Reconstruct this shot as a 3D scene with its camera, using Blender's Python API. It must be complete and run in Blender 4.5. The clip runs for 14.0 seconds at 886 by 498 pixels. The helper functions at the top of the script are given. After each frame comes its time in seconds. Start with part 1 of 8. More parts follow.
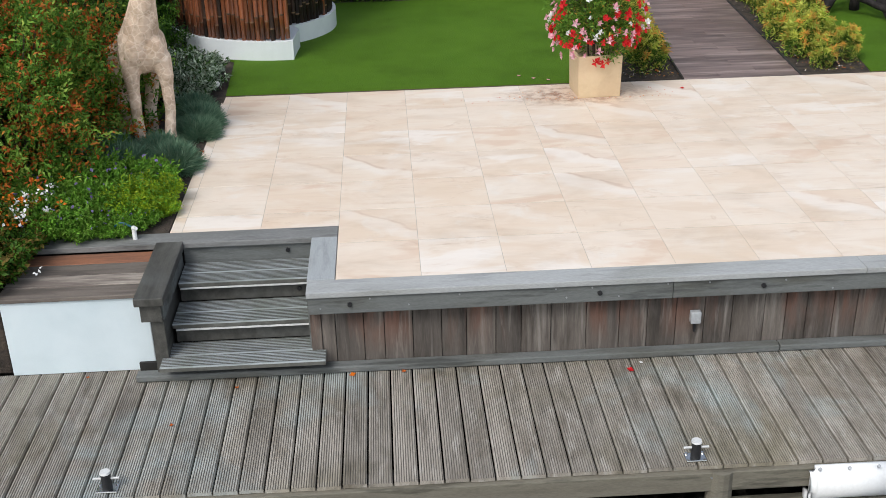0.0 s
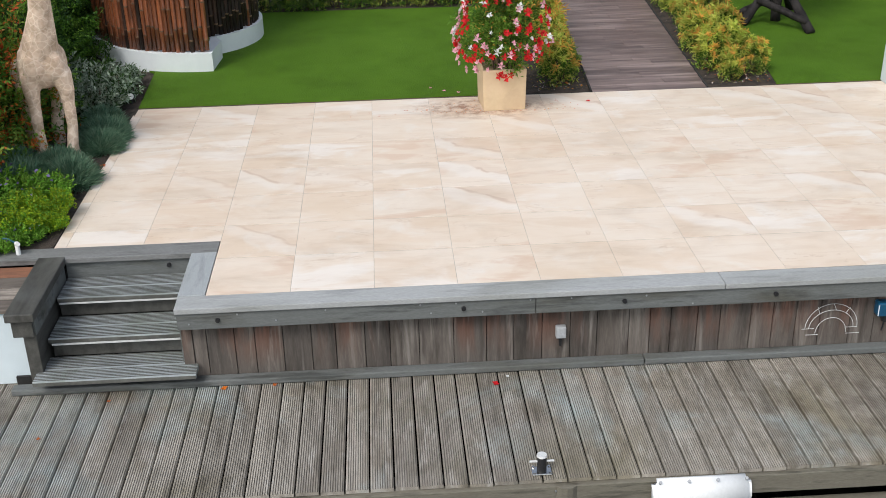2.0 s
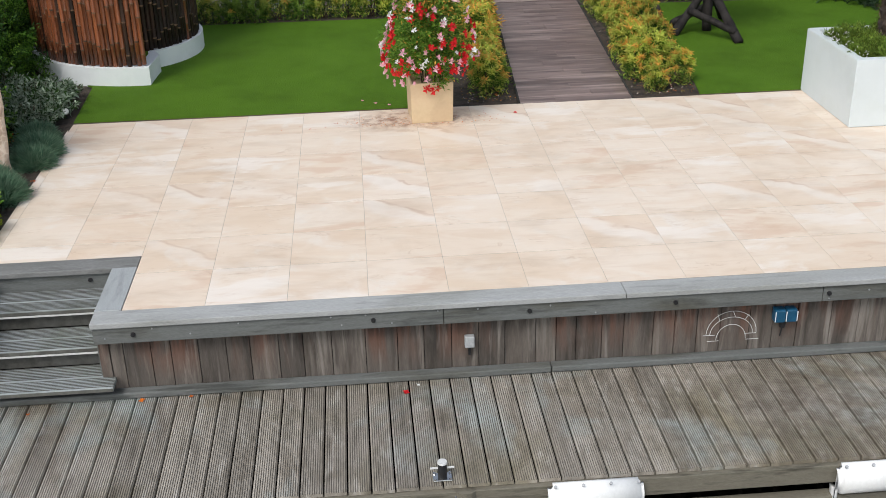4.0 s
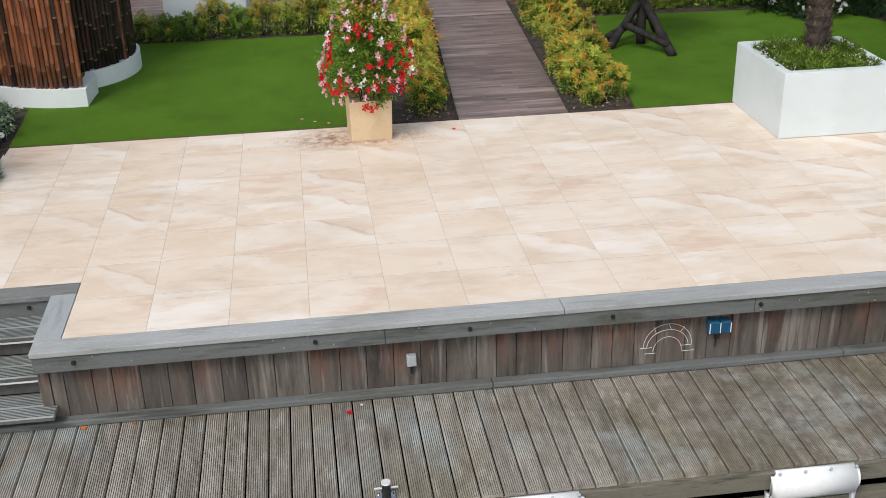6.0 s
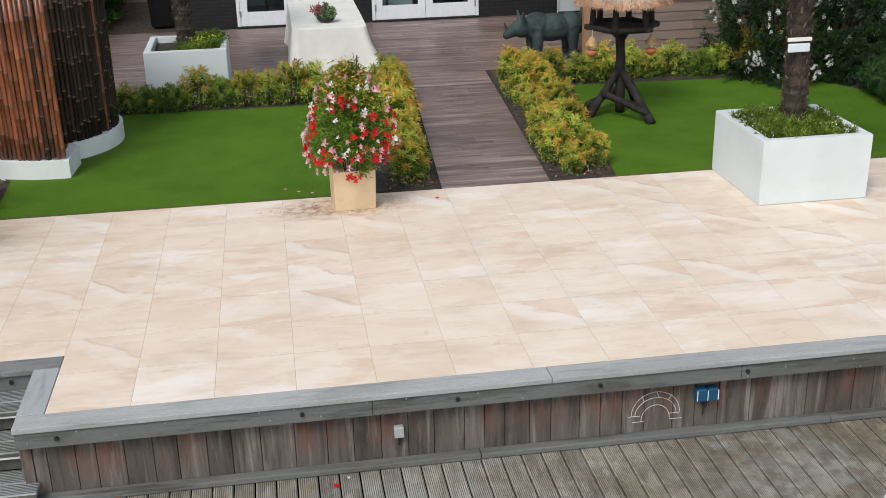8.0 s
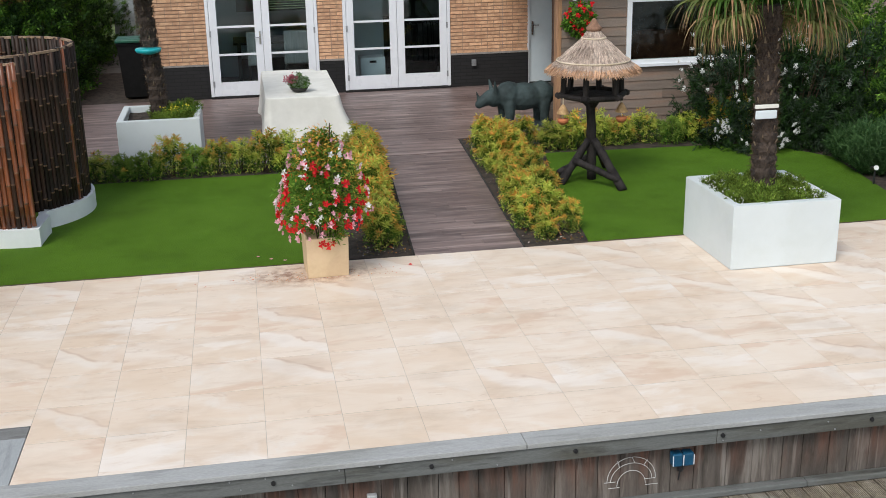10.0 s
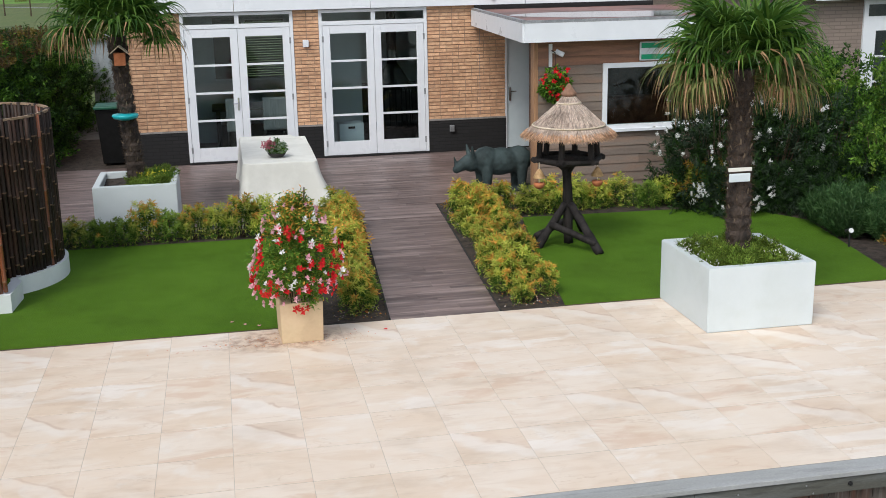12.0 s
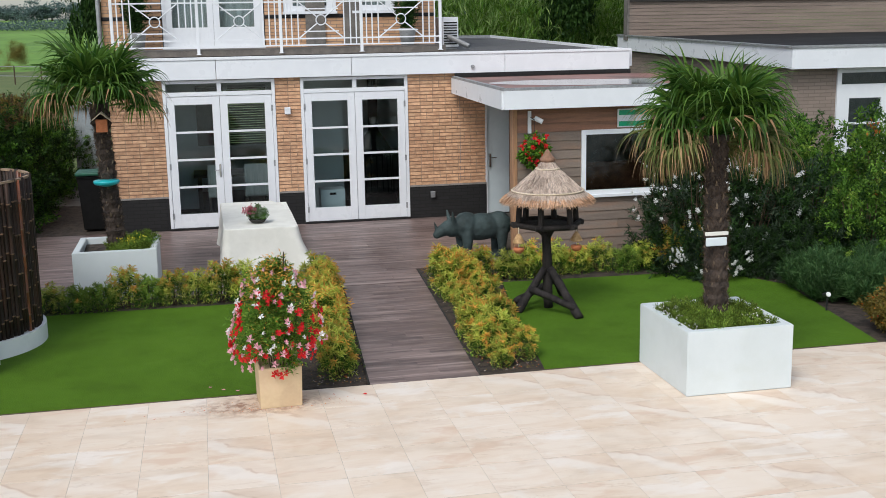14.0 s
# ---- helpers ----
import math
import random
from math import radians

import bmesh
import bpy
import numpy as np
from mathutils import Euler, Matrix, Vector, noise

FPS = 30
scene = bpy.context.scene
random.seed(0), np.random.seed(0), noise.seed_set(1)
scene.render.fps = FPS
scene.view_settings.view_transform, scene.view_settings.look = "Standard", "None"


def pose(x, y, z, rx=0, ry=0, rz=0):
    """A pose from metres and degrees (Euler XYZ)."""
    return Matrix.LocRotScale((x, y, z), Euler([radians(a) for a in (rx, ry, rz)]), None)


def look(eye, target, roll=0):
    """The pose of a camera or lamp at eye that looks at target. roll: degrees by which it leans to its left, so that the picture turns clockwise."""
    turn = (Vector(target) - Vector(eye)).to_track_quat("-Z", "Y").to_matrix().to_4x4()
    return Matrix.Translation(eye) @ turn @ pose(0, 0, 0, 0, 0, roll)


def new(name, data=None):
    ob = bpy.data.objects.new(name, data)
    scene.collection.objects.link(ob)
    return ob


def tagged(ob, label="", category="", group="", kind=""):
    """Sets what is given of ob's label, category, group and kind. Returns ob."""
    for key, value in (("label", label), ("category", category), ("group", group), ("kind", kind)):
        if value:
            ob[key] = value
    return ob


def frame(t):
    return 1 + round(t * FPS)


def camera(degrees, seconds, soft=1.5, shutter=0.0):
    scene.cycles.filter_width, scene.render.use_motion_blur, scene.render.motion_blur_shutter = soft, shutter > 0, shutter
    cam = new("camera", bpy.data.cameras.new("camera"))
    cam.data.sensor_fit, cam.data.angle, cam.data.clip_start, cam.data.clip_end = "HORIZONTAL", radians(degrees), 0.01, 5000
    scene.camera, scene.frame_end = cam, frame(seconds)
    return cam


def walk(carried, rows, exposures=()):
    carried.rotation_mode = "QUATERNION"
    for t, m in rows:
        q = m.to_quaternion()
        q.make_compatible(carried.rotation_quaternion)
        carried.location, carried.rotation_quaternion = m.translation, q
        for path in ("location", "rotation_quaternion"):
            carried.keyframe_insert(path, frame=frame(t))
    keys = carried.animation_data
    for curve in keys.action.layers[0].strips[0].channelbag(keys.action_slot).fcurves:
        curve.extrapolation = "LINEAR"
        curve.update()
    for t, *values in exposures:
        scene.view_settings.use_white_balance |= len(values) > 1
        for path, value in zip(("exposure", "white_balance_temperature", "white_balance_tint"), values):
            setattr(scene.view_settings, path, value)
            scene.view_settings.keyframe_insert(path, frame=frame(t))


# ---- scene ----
# The camera and its walk
cam = camera(43.4, 14.0, soft=0.88)
PATH = [
    (0, (0.368, -6.023, 3.015), (0.454, -4.216, 2.162), -1.4),
    (0.5, (0.555, -6.037, 3.054), (0.643, -4.233, 2.196), -1.3),
    (1, (0.759, -6.07, 3.078), (0.847, -4.265, 2.221), -1.4),
    (1.5, (0.97, -6.109, 3.126), (1.06, -4.304, 2.269), -1.4),
    (2, (1.151, -6.153, 3.166), (1.245, -4.348, 2.309), -1.3),
    (2.5, (1.328, -6.227, 3.233), (1.425, -4.423, 2.375), -1.2),
    (3, (1.443, -6.279, 3.269), (1.549, -4.476, 2.41), -1.2),
    (3.5, (1.536, -6.318, 3.295), (1.652, -4.515, 2.438), -1.3),
    (6, (1.621, -6.392, 3.427), (1.85, -4.594, 2.581), -1.3),
    (6.5, (1.624, -6.363, 3.457), (1.867, -4.556, 2.634), -1.3),
    (7, (1.629, -6.364, 3.447), (1.884, -4.545, 2.655), -1.3),
    (7.5, (1.591, -6.369, 3.456), (1.857, -4.541, 2.691), -1.2),
    (8, (1.571, -6.378, 3.458), (1.847, -4.54, 2.719), -1.3),
    (8.2, (1.567, -6.377, 3.45), (1.849, -4.535, 2.723), -1.3),
    (10.5, (1.597, -6.373, 3.416), (1.937, -4.494, 2.822), -1.1),
    (11, (1.641, -6.366, 3.408), (1.989, -4.48, 2.842), -1.1),
    (11.5, (1.658, -6.363, 3.404), (2.017, -4.47, 2.867), -1.1),
    (12, (1.659, -6.343, 3.389), (2.028, -4.445, 2.88), -1.1),
    (12.5, (1.673, -6.357, 3.406), (2.051, -4.453, 2.923), -1.1),
    (13, (1.698, -6.37, 3.395), (2.083, -4.461, 2.942), -1.1),
    (13.5, (1.696, -6.383, 3.402), (2.092, -4.469, 2.977), -1.1),
    (14, (1.683, -6.384, 3.372), (2.09, -4.465, 2.979), -1.0),
]
walk(cam, [(t, look(eye, target, roll)) for t, eye, target, roll in PATH], [(0, 0.41, 6470, 8), (3.5, 0.36, 6560, 8), (7, 0.33, 6620, 8), (14, 0.32, 6450, 8)])

# World, sun and light: a bright overcast day
world = bpy.data.worlds.new("overcast_sky")
scene.world = world
world.use_nodes = True
wn = world.node_tree
wn.nodes.clear()
w_out = wn.nodes.new("ShaderNodeOutputWorld")
w_bg = wn.nodes.new("ShaderNodeBackground")
w_sky = wn.nodes.new("ShaderNodeTexSky")
w_hsv = wn.nodes.new("ShaderNodeHueSaturation")
w_sky.sky_type = "NISHITA"
w_sky.sun_disc = False
w_sky.sun_elevation = radians(48)
w_sky.sun_rotation = radians(215)
w_sky.air_density = 1.0
w_sky.dust_density = 2.0
w_sky.ozone_density = 1.0
w_hsv.inputs["Saturation"].default_value = 0.55
w_bg.inputs["Strength"].default_value = 0.15
wn.links.new(w_sky.outputs[0], w_hsv.inputs["Color"])
wn.links.new(w_hsv.outputs[0], w_bg.inputs["Color"])
wn.links.new(w_bg.outputs[0], w_out.inputs["Surface"])
sun_data = bpy.data.lights.new("sun", "SUN")
sun_data.energy = 1.35
sun_data.angle = radians(22)
sun_data.color = (1.0, 0.985, 0.965)
sun = new("sun", sun_data)
sun.matrix_basis = look((-6, -8, 12), (0, 0, 0))

# ---------------------------------------------------------------- materials
def material(name, c1, c2=None, c3=None, scale=8.0, fine=60.0, rough=0.7, bump=0.2, dist=0.004, stretch=(1, 1, 1),
             piece=0.0, island=0.0, metal=0.0, stain=0.5, spec=0.5, coords="Object", grain=0.35):
    """A surface with variation at two scales; piece and island: how far single pieces or loose leaves differ in value."""
    m = bpy.data.materials.new(name)
    m.use_nodes = True
    nt = m.node_tree
    N, L = nt.nodes, nt.links
    b = N["Principled BSDF"]
    b.inputs["Roughness"].default_value = rough
    b.inputs["Metallic"].default_value = metal
    b.inputs["Specular IOR Level"].default_value = spec
    c2 = c2 or tuple(v * 0.75 for v in c1)
    tc = N.new("ShaderNodeTexCoord")
    mp = N.new("ShaderNodeMapping")
    mp.inputs["Scale"].default_value = stretch
    L.new(tc.outputs[coords], mp.inputs["Vector"])
    vec = mp.outputs[0]
    info = N.new("ShaderNodeObjectInfo")
    if piece:
        sh = N.new("ShaderNodeVectorMath")
        sh.operation = "MULTIPLY_ADD"
        comb = N.new("ShaderNodeCombineXYZ")
        for k in range(3):
            L.new(info.outputs["Random"], comb.inputs[k])
        L.new(comb.outputs[0], sh.inputs[0])
        sh.inputs[1].default_value = (37.0, 53.0, 71.0)
        L.new(vec, sh.inputs[2])
        vec = sh.outputs[0]
    n1 = N.new("ShaderNodeTexNoise")
    n1.inputs["Scale"].default_value = scale
    n1.inputs["Detail"].default_value = 5.0
    n1.inputs["Roughness"].default_value = 0.6
    L.new(vec, n1.inputs["Vector"])
    n2 = N.new("ShaderNodeTexNoise")
    n2.inputs["Scale"].default_value = fine
    n2.inputs["Detail"].default_value = 3.0
    L.new(vec, n2.inputs["Vector"])
    ramp = N.new("ShaderNodeValToRGB")
    ramp.color_ramp.elements[0].position = 0.5 - stain * 0.19
    ramp.color_ramp.elements[1].position = 0.5 + stain * 0.19
    ramp.color_ramp.elements[0].color = (*c1, 1)
    ramp.color_ramp.elements[1].color = (*c2, 1)
    if c3:
        e = ramp.color_ramp.elements.new(0.5 + stain * 0.04)
        e.color = (*c3, 1)
    L.new(n1.outputs["Fac"], ramp.inputs[0])
    col = ramp.outputs[0]
    mul = N.new("ShaderNodeMix")
    mul.data_type, mul.blend_type = "RGBA", "OVERLAY"
    mul.inputs["Factor"].default_value = grain
    L.new(col, mul.inputs["A"])
    L.new(n2.outputs["Fac"], mul.inputs["B"])
    col = mul.outputs["Result"]
    for amount, kind in ((piece, 0), (island, 1)):
        if amount:
            hv = N.new("ShaderNodeHueSaturation")
            mr = N.new("ShaderNodeMapRange")
            mr.inputs["To Min"].default_value = 1 - amount
            mr.inputs["To Max"].default_value = 1 + amount
            if kind == 0:
                L.new(info.outputs["Random"], mr.inputs["Value"])
            else:
                geo = N.new("ShaderNodeNewGeometry")
                L.new(geo.outputs["Random Per Island"], mr.inputs["Value"])
            L.new(mr.outputs[0], hv.inputs["Value"])
            L.new(col, hv.inputs["Color"])
            col = hv.outputs[0]
    L.new(col, b.inputs["Base Color"])
    if bump:
        bp = N.new("ShaderNodeBump")
        bp.inputs["Strength"].default_value = bump
        bp.inputs["Distance"].default_value = dist
        L.new(n2.outputs["Fac"], bp.inputs["Height"])
        L.new(bp.outputs[0], b.inputs["Normal"])
        rr = N.new("ShaderNodeMapRange")
        rr.inputs["To Min"].default_value = max(0.02, rough - 0.12)
        rr.inputs["To Max"].default_value = min(1.0, rough + 0.12)
        L.new(n1.outputs["Fac"], rr.inputs["Value"])
        L.new(rr.outputs[0], b.inputs["Roughness"])
    return m


def weathered(m, colour, scale, low=0.5, high=0.68, amount=0.7, stretch=(1, 1, 1), blend="MULTIPLY", shift=0.0, top=None):
    """Stains and tints that run on from piece to piece, laid over the base colour in uneven patches."""
    N, L = m.node_tree.nodes, m.node_tree.links
    b = N["Principled BSDF"]
    old = b.inputs["Base Color"].links[0].from_socket
    geo = N.new("ShaderNodeNewGeometry")
    mp = N.new("ShaderNodeMapping")
    mp.inputs["Location"].default_value = (shift, shift * 1.7, shift * 0.6)
    mp.inputs["Scale"].default_value = stretch
    L.new(geo.outputs["Position"], mp.inputs["Vector"])
    nz = N.new("ShaderNodeTexNoise")
    nz.inputs["Scale"].default_value = scale
    nz.inputs["Detail"].default_value = 5.0
    nz.inputs["Roughness"].default_value = 0.6
    nz.inputs["Distortion"].default_value = 0.5
    L.new(mp.outputs[0], nz.inputs["Vector"])
    mr = N.new("ShaderNodeMapRange")
    mr.inputs["From Min"].default_value, mr.inputs["From Max"].default_value = low, high
    mr.inputs["To Max"].default_value = amount
    L.new(nz.outputs["Fac"], mr.inputs["Value"])
    fac = mr.outputs[0]
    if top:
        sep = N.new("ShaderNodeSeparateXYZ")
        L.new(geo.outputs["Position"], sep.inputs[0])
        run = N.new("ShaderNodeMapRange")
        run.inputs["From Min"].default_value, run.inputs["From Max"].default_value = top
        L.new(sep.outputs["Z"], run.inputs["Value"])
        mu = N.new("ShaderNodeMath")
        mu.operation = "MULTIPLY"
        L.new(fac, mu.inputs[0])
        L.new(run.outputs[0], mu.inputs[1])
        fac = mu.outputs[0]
    mx = N.new("ShaderNodeMix")
    mx.data_type, mx.blend_type = "RGBA", blend
    mx.inputs["B"].default_value = (*colour, 1)
    L.new(fac, mx.inputs["Factor"])
    L.new(old, mx.inputs["A"])
    L.new(mx.outputs["Result"], b.inputs["Base Color"])
    return m


def leaf_material(name, c1, c2, rough=0.55, spread=0.45):
    m = bpy.data.materials.new(name)
    m.use_nodes = True
    N, L = m.node_tree.nodes, m.node_tree.links
    b = N["Principled BSDF"]
    geo = N.new("ShaderNodeNewGeometry")
    info = N.new("ShaderNodeObjectInfo")
    ramp = N.new("ShaderNodeValToRGB")
    ramp.color_ramp.elements[0].color = (*c1, 1)
    ramp.color_ramp.elements[1].color = (*c2, 1)
    L.new(geo.outputs["Random Per Island"], ramp.inputs[0])
    tc = N.new("ShaderNodeTexCoord")
    nz = N.new("ShaderNodeTexNoise")
    nz.inputs["Scale"].default_value = 5.0
    L.new(tc.outputs["Object"], nz.inputs["Vector"])
    ad = N.new("ShaderNodeMath")
    ad.operation = "MULTIPLY_ADD"
    L.new(info.outputs["Random"], ad.inputs[0])
    ad.inputs[1].default_value = 0.25
    L.new(nz.outputs["Fac"], ad.inputs[2])
    mr = N.new("ShaderNodeMapRange")
    mr.inputs["From Min"].default_value = 0.3
    mr.inputs["From Max"].default_value = 0.9
    mr.inputs["To Min"].default_value = 1 - spread
    mr.inputs["To Max"].default_value = 1 + spread
    L.new(ad.outputs[0], mr.inputs["Value"])
    hv = N.new("ShaderNodeHueSaturation")
    L.new(mr.outputs[0], hv.inputs["Value"])
    L.new(ramp.outputs[0], hv.inputs["Color"])
    L.new(hv.outputs[0], b.inputs["Base Color"])
    b.inputs["Roughness"].default_value = rough
    b.inputs["Specular IOR Level"].default_value = 0.2
    tl = N.new("ShaderNodeBsdfTranslucent")
    L.new(hv.outputs[0], tl.inputs["Color"])
    mx = N.new("ShaderNodeMixShader")
    mx.inputs[0].default_value = 0.32
    L.new(b.outputs[0], mx.inputs[1])
    L.new(tl.outputs[0], mx.inputs[2])
    L.new(mx.outputs[0], N["Material Output"].inputs["Surface"])
    return m


def glass_material(name, tint=(0.9, 0.95, 0.95)):
    m = bpy.data.materials.new(name)
    m.use_nodes = True
    N, L = m.node_tree.nodes, m.node_tree.links
    N.clear()
    out = N.new("ShaderNodeOutputMaterial")
    mix = N.new("ShaderNodeMixShader")
    tr = N.new("ShaderNodeBsdfTransparent")
    gl = N.new("ShaderNodeBsdfGlossy")
    fr = N.new("ShaderNodeFresnel")
    fr.inputs["IOR"].default_value = 1.46
    gl.inputs["Roughness"].default_value = 0.02
    tr.inputs["Color"].default_value = (*tint, 1)
    L.new(fr.outputs[0], mix.inputs[0])
    L.new(tr.outputs[0], mix.inputs[1])
    L.new(gl.outputs[0], mix.inputs[2])
    L.new(mix.outputs[0], out.inputs["Surface"])
    return m


def tile_material(name):
    """Marbled cream ceramic: peach and pale clouds, white swashes and a few brown veins, each tile its own."""
    m = bpy.data.materials.new(name)
    m.use_nodes = True
    N, L = m.node_tree.nodes, m.node_tree.links
    b = N["Principled BSDF"]
    b.inputs["Roughness"].default_value = 0.48
    tc = N.new("ShaderNodeTexCoord")
    info = N.new("ShaderNodeObjectInfo")
    comb = N.new("ShaderNodeCombineXYZ")
    for k in range(3):
        L.new(info.outputs["Random"], comb.inputs[k])
    sh = N.new("ShaderNodeVectorMath")
    sh.operation = "MULTIPLY_ADD"
    sh.inputs[1].default_value = (91.0, 67.0, 13.0)
    L.new(comb.outputs[0], sh.inputs[0])
    L.new(tc.outputs["Object"], sh.inputs[2])

    def cloud(scale, stretch, turn, low, high, detail=5.0, twist=0.6):
        mp = N.new("ShaderNodeMapping")
        mp.inputs["Rotation"].default_value = (0, 0, radians(turn))
        mp.inputs["Scale"].default_value = stretch
        L.new(sh.outputs[0], mp.inputs["Vector"])
        nz = N.new("ShaderNodeTexNoise")
        nz.inputs["Scale"].default_value = scale
        nz.inputs["Detail"].default_value = detail
        nz.inputs["Roughness"].default_value = 0.55
        nz.inputs["Distortion"].default_value = twist
        L.new(mp.outputs[0], nz.inputs["Vector"])
        mr = N.new("ShaderNodeMapRange")
        mr.interpolation_type = "SMOOTHSTEP"
        mr.inputs["From Min"].default_value, mr.inputs["From Max"].default_value = low, high
        L.new(nz.outputs["Fac"], mr.inputs["Value"])
        return mr.outputs[0], nz.outputs["Fac"]

    def lay(col, fac, colour, amount):
        mx = N.new("ShaderNodeMix")
        mx.data_type = "RGBA"
        mu = N.new("ShaderNodeMath")
        mu.operation = "MULTIPLY"
        mu.inputs[1].default_value = amount
        L.new(fac, mu.inputs[0])
        L.new(mu.outputs[0], mx.inputs["Factor"])
        L.new(col, mx.inputs["A"])
        mx.inputs["B"].default_value = (*colour, 1)
        return mx.outputs["Result"]

    base = N.new("ShaderNodeValToRGB")
    base.color_ramp.elements[0].color = (0.735, 0.595, 0.465, 1)
    base.color_ramp.elements[1].color = (0.78, 0.665, 0.555, 1)
    L.new(info.outputs["Random"], base.inputs[0])
    col = base.outputs[0]
    def gate(fac, phase, above):
        """Let a marking show on some tiles only."""
        fr = N.new("ShaderNodeMath")
        fr.operation = "MULTIPLY_ADD"
        fr.inputs[1].default_value, fr.inputs[2].default_value = 7.31, phase
        L.new(info.outputs["Random"], fr.inputs[0])
        fc = N.new("ShaderNodeMath")
        fc.operation = "FRACT"
        L.new(fr.outputs[0], fc.inputs[0])
        st = N.new("ShaderNodeMapRange")
        st.inputs["From Min"].default_value, st.inputs["From Max"].default_value = above, above + 0.15
        L.new(fc.outputs[0], st.inputs["Value"])
        mu = N.new("ShaderNodeMath")
        mu.operation = "MULTIPLY"
        L.new(fac, mu.inputs[0])
        L.new(st.outputs[0], mu.inputs[1])
        return mu.outputs[0]

    def vein(scale, stretch, turn, level, width):
        _, raw = cloud(scale, stretch, turn, 0.4, 0.6, 6.0, 1.2)
        di = N.new("ShaderNodeMath")
        di.operation = "SUBTRACT"
        di.inputs[1].default_value = level
        L.new(raw, di.inputs[0])
        ab = N.new("ShaderNodeMath")
        ab.operation = "ABSOLUTE"
        L.new(di.outputs[0], ab.inputs[0])
        vn = N.new("ShaderNodeMapRange")
        vn.inputs["From Min"].default_value, vn.inputs["From Max"].default_value = width, 0.0
        L.new(ab.outputs[0], vn.inputs["Value"])
        msk, _ = cloud(2.6, (1, 1.4, 1), 0, 0.48, 0.62)
        mm = N.new("ShaderNodeMath")
        mm.operation = "MULTIPLY"
        L.new(vn.outputs[0], mm.inputs[0])
        L.new(msk, mm.inputs[1])
        return mm.outputs[0]

    f, _ = cloud(1.9, (0.8, 1.5, 1), 8, 0.38, 0.66)
    col = lay(col, f, (0.79, 0.69, 0.585), 0.75)
    f, _ = cloud(2.3, (0.7, 2.2, 1), 4, 0.50, 0.72)
    col = lay(col, f, (0.69, 0.54, 0.41), 0.62)
    f, _ = cloud(6.0, (0.35, 3.2, 1), 3, 0.52, 0.70, 6.0, 0.3)
    col = lay(col, f, (0.645, 0.51, 0.40), 0.28)
    f, _ = cloud(3.2, (1, 1, 1), 30, 0.56, 0.72)
    col = lay(col, f, (0.80, 0.745, 0.68), 0.5)
    f, _ = cloud(1.2, (0.9, 2.8, 1), -34, 0.50, 0.62, 5.0, 0.8)
    col = lay(col, gate(f, 0.13, 0.62), (0.84, 0.775, 0.71), 0.7)
    f, _ = cloud(1.7, (0.9, 2.6, 1), -38, 0.53, 0.66, 6.0, 0.9)
    col = lay(col, gate(f, 0.47, 0.58), (0.66, 0.47, 0.345), 0.62)
    col = lay(col, vein(1.3, (0.8, 2.4, 1), -28, 0.56, 0.012), (0.50, 0.34, 0.23), 0.38)
    col = lay(col, vein(2.2, (0.45, 3.0, 1), 3, 0.52, 0.010), (0.54, 0.40, 0.29), 0.25)

    # a pale fold that crosses some tiles on the slant, with a brown vein along its edge
    mp = N.new("ShaderNodeMapping")
    mp.inputs["Rotation"].default_value = (0, 0, radians(38))
    L.new(tc.outputs["Object"], mp.inputs["Vector"])
    sp = N.new("ShaderNodeSeparateXYZ")
    L.new(mp.outputs[0], sp.inputs[0])
    _, wob = cloud(1.9, (1, 1, 1), 0, 0.4, 0.6, 3.0, 0.4)
    ac = N.new("ShaderNodeMath")
    ac.operation = "MULTIPLY_ADD"
    ac.inputs[1].default_value = 0.42
    L.new(wob, ac.inputs[0])
    L.new(sp.outputs["Y"], ac.inputs[2])

    def strip(middle, half, soft):
        di = N.new("ShaderNodeMath")
        di.operation = "SUBTRACT"
        di.inputs[1].default_value = middle
        L.new(ac.outputs[0], di.inputs[0])
        ab = N.new("ShaderNodeMath")
        ab.operation = "ABSOLUTE"
        L.new(di.outputs[0], ab.inputs[0])
        mr = N.new("ShaderNodeMapRange")
        mr.interpolation_type = "SMOOTHSTEP"
        mr.inputs["From Min"].default_value, mr.inputs["From Max"].default_value = half + soft, half
        L.new(ab.outputs[0], mr.inputs["Value"])
        return mr.outputs[0]

    patchy, _ = cloud(3.6, (1, 1.2, 1), 0, 0.40, 0.58)
    col = lay(col, gate(strip(0.37, 0.03, 0.10), 0.71, 0.68), (0.66, 0.50, 0.385), 0.32)
    col = lay(col, gate(strip(0.21, 0.03, 0.085), 0.71, 0.68), (0.84, 0.785, 0.73), 0.5)
    line = N.new("ShaderNodeMath")
    line.operation = "MULTIPLY"
    L.new(strip(0.30, 0.004, 0.022), line.inputs[0])
    L.new(patchy, line.inputs[1])
    col = lay(col, gate(line.outputs[0], 0.71, 0.68), (0.48, 0.31, 0.21), 0.42)
    L.new(col, b.inputs["Base Color"])
    return m


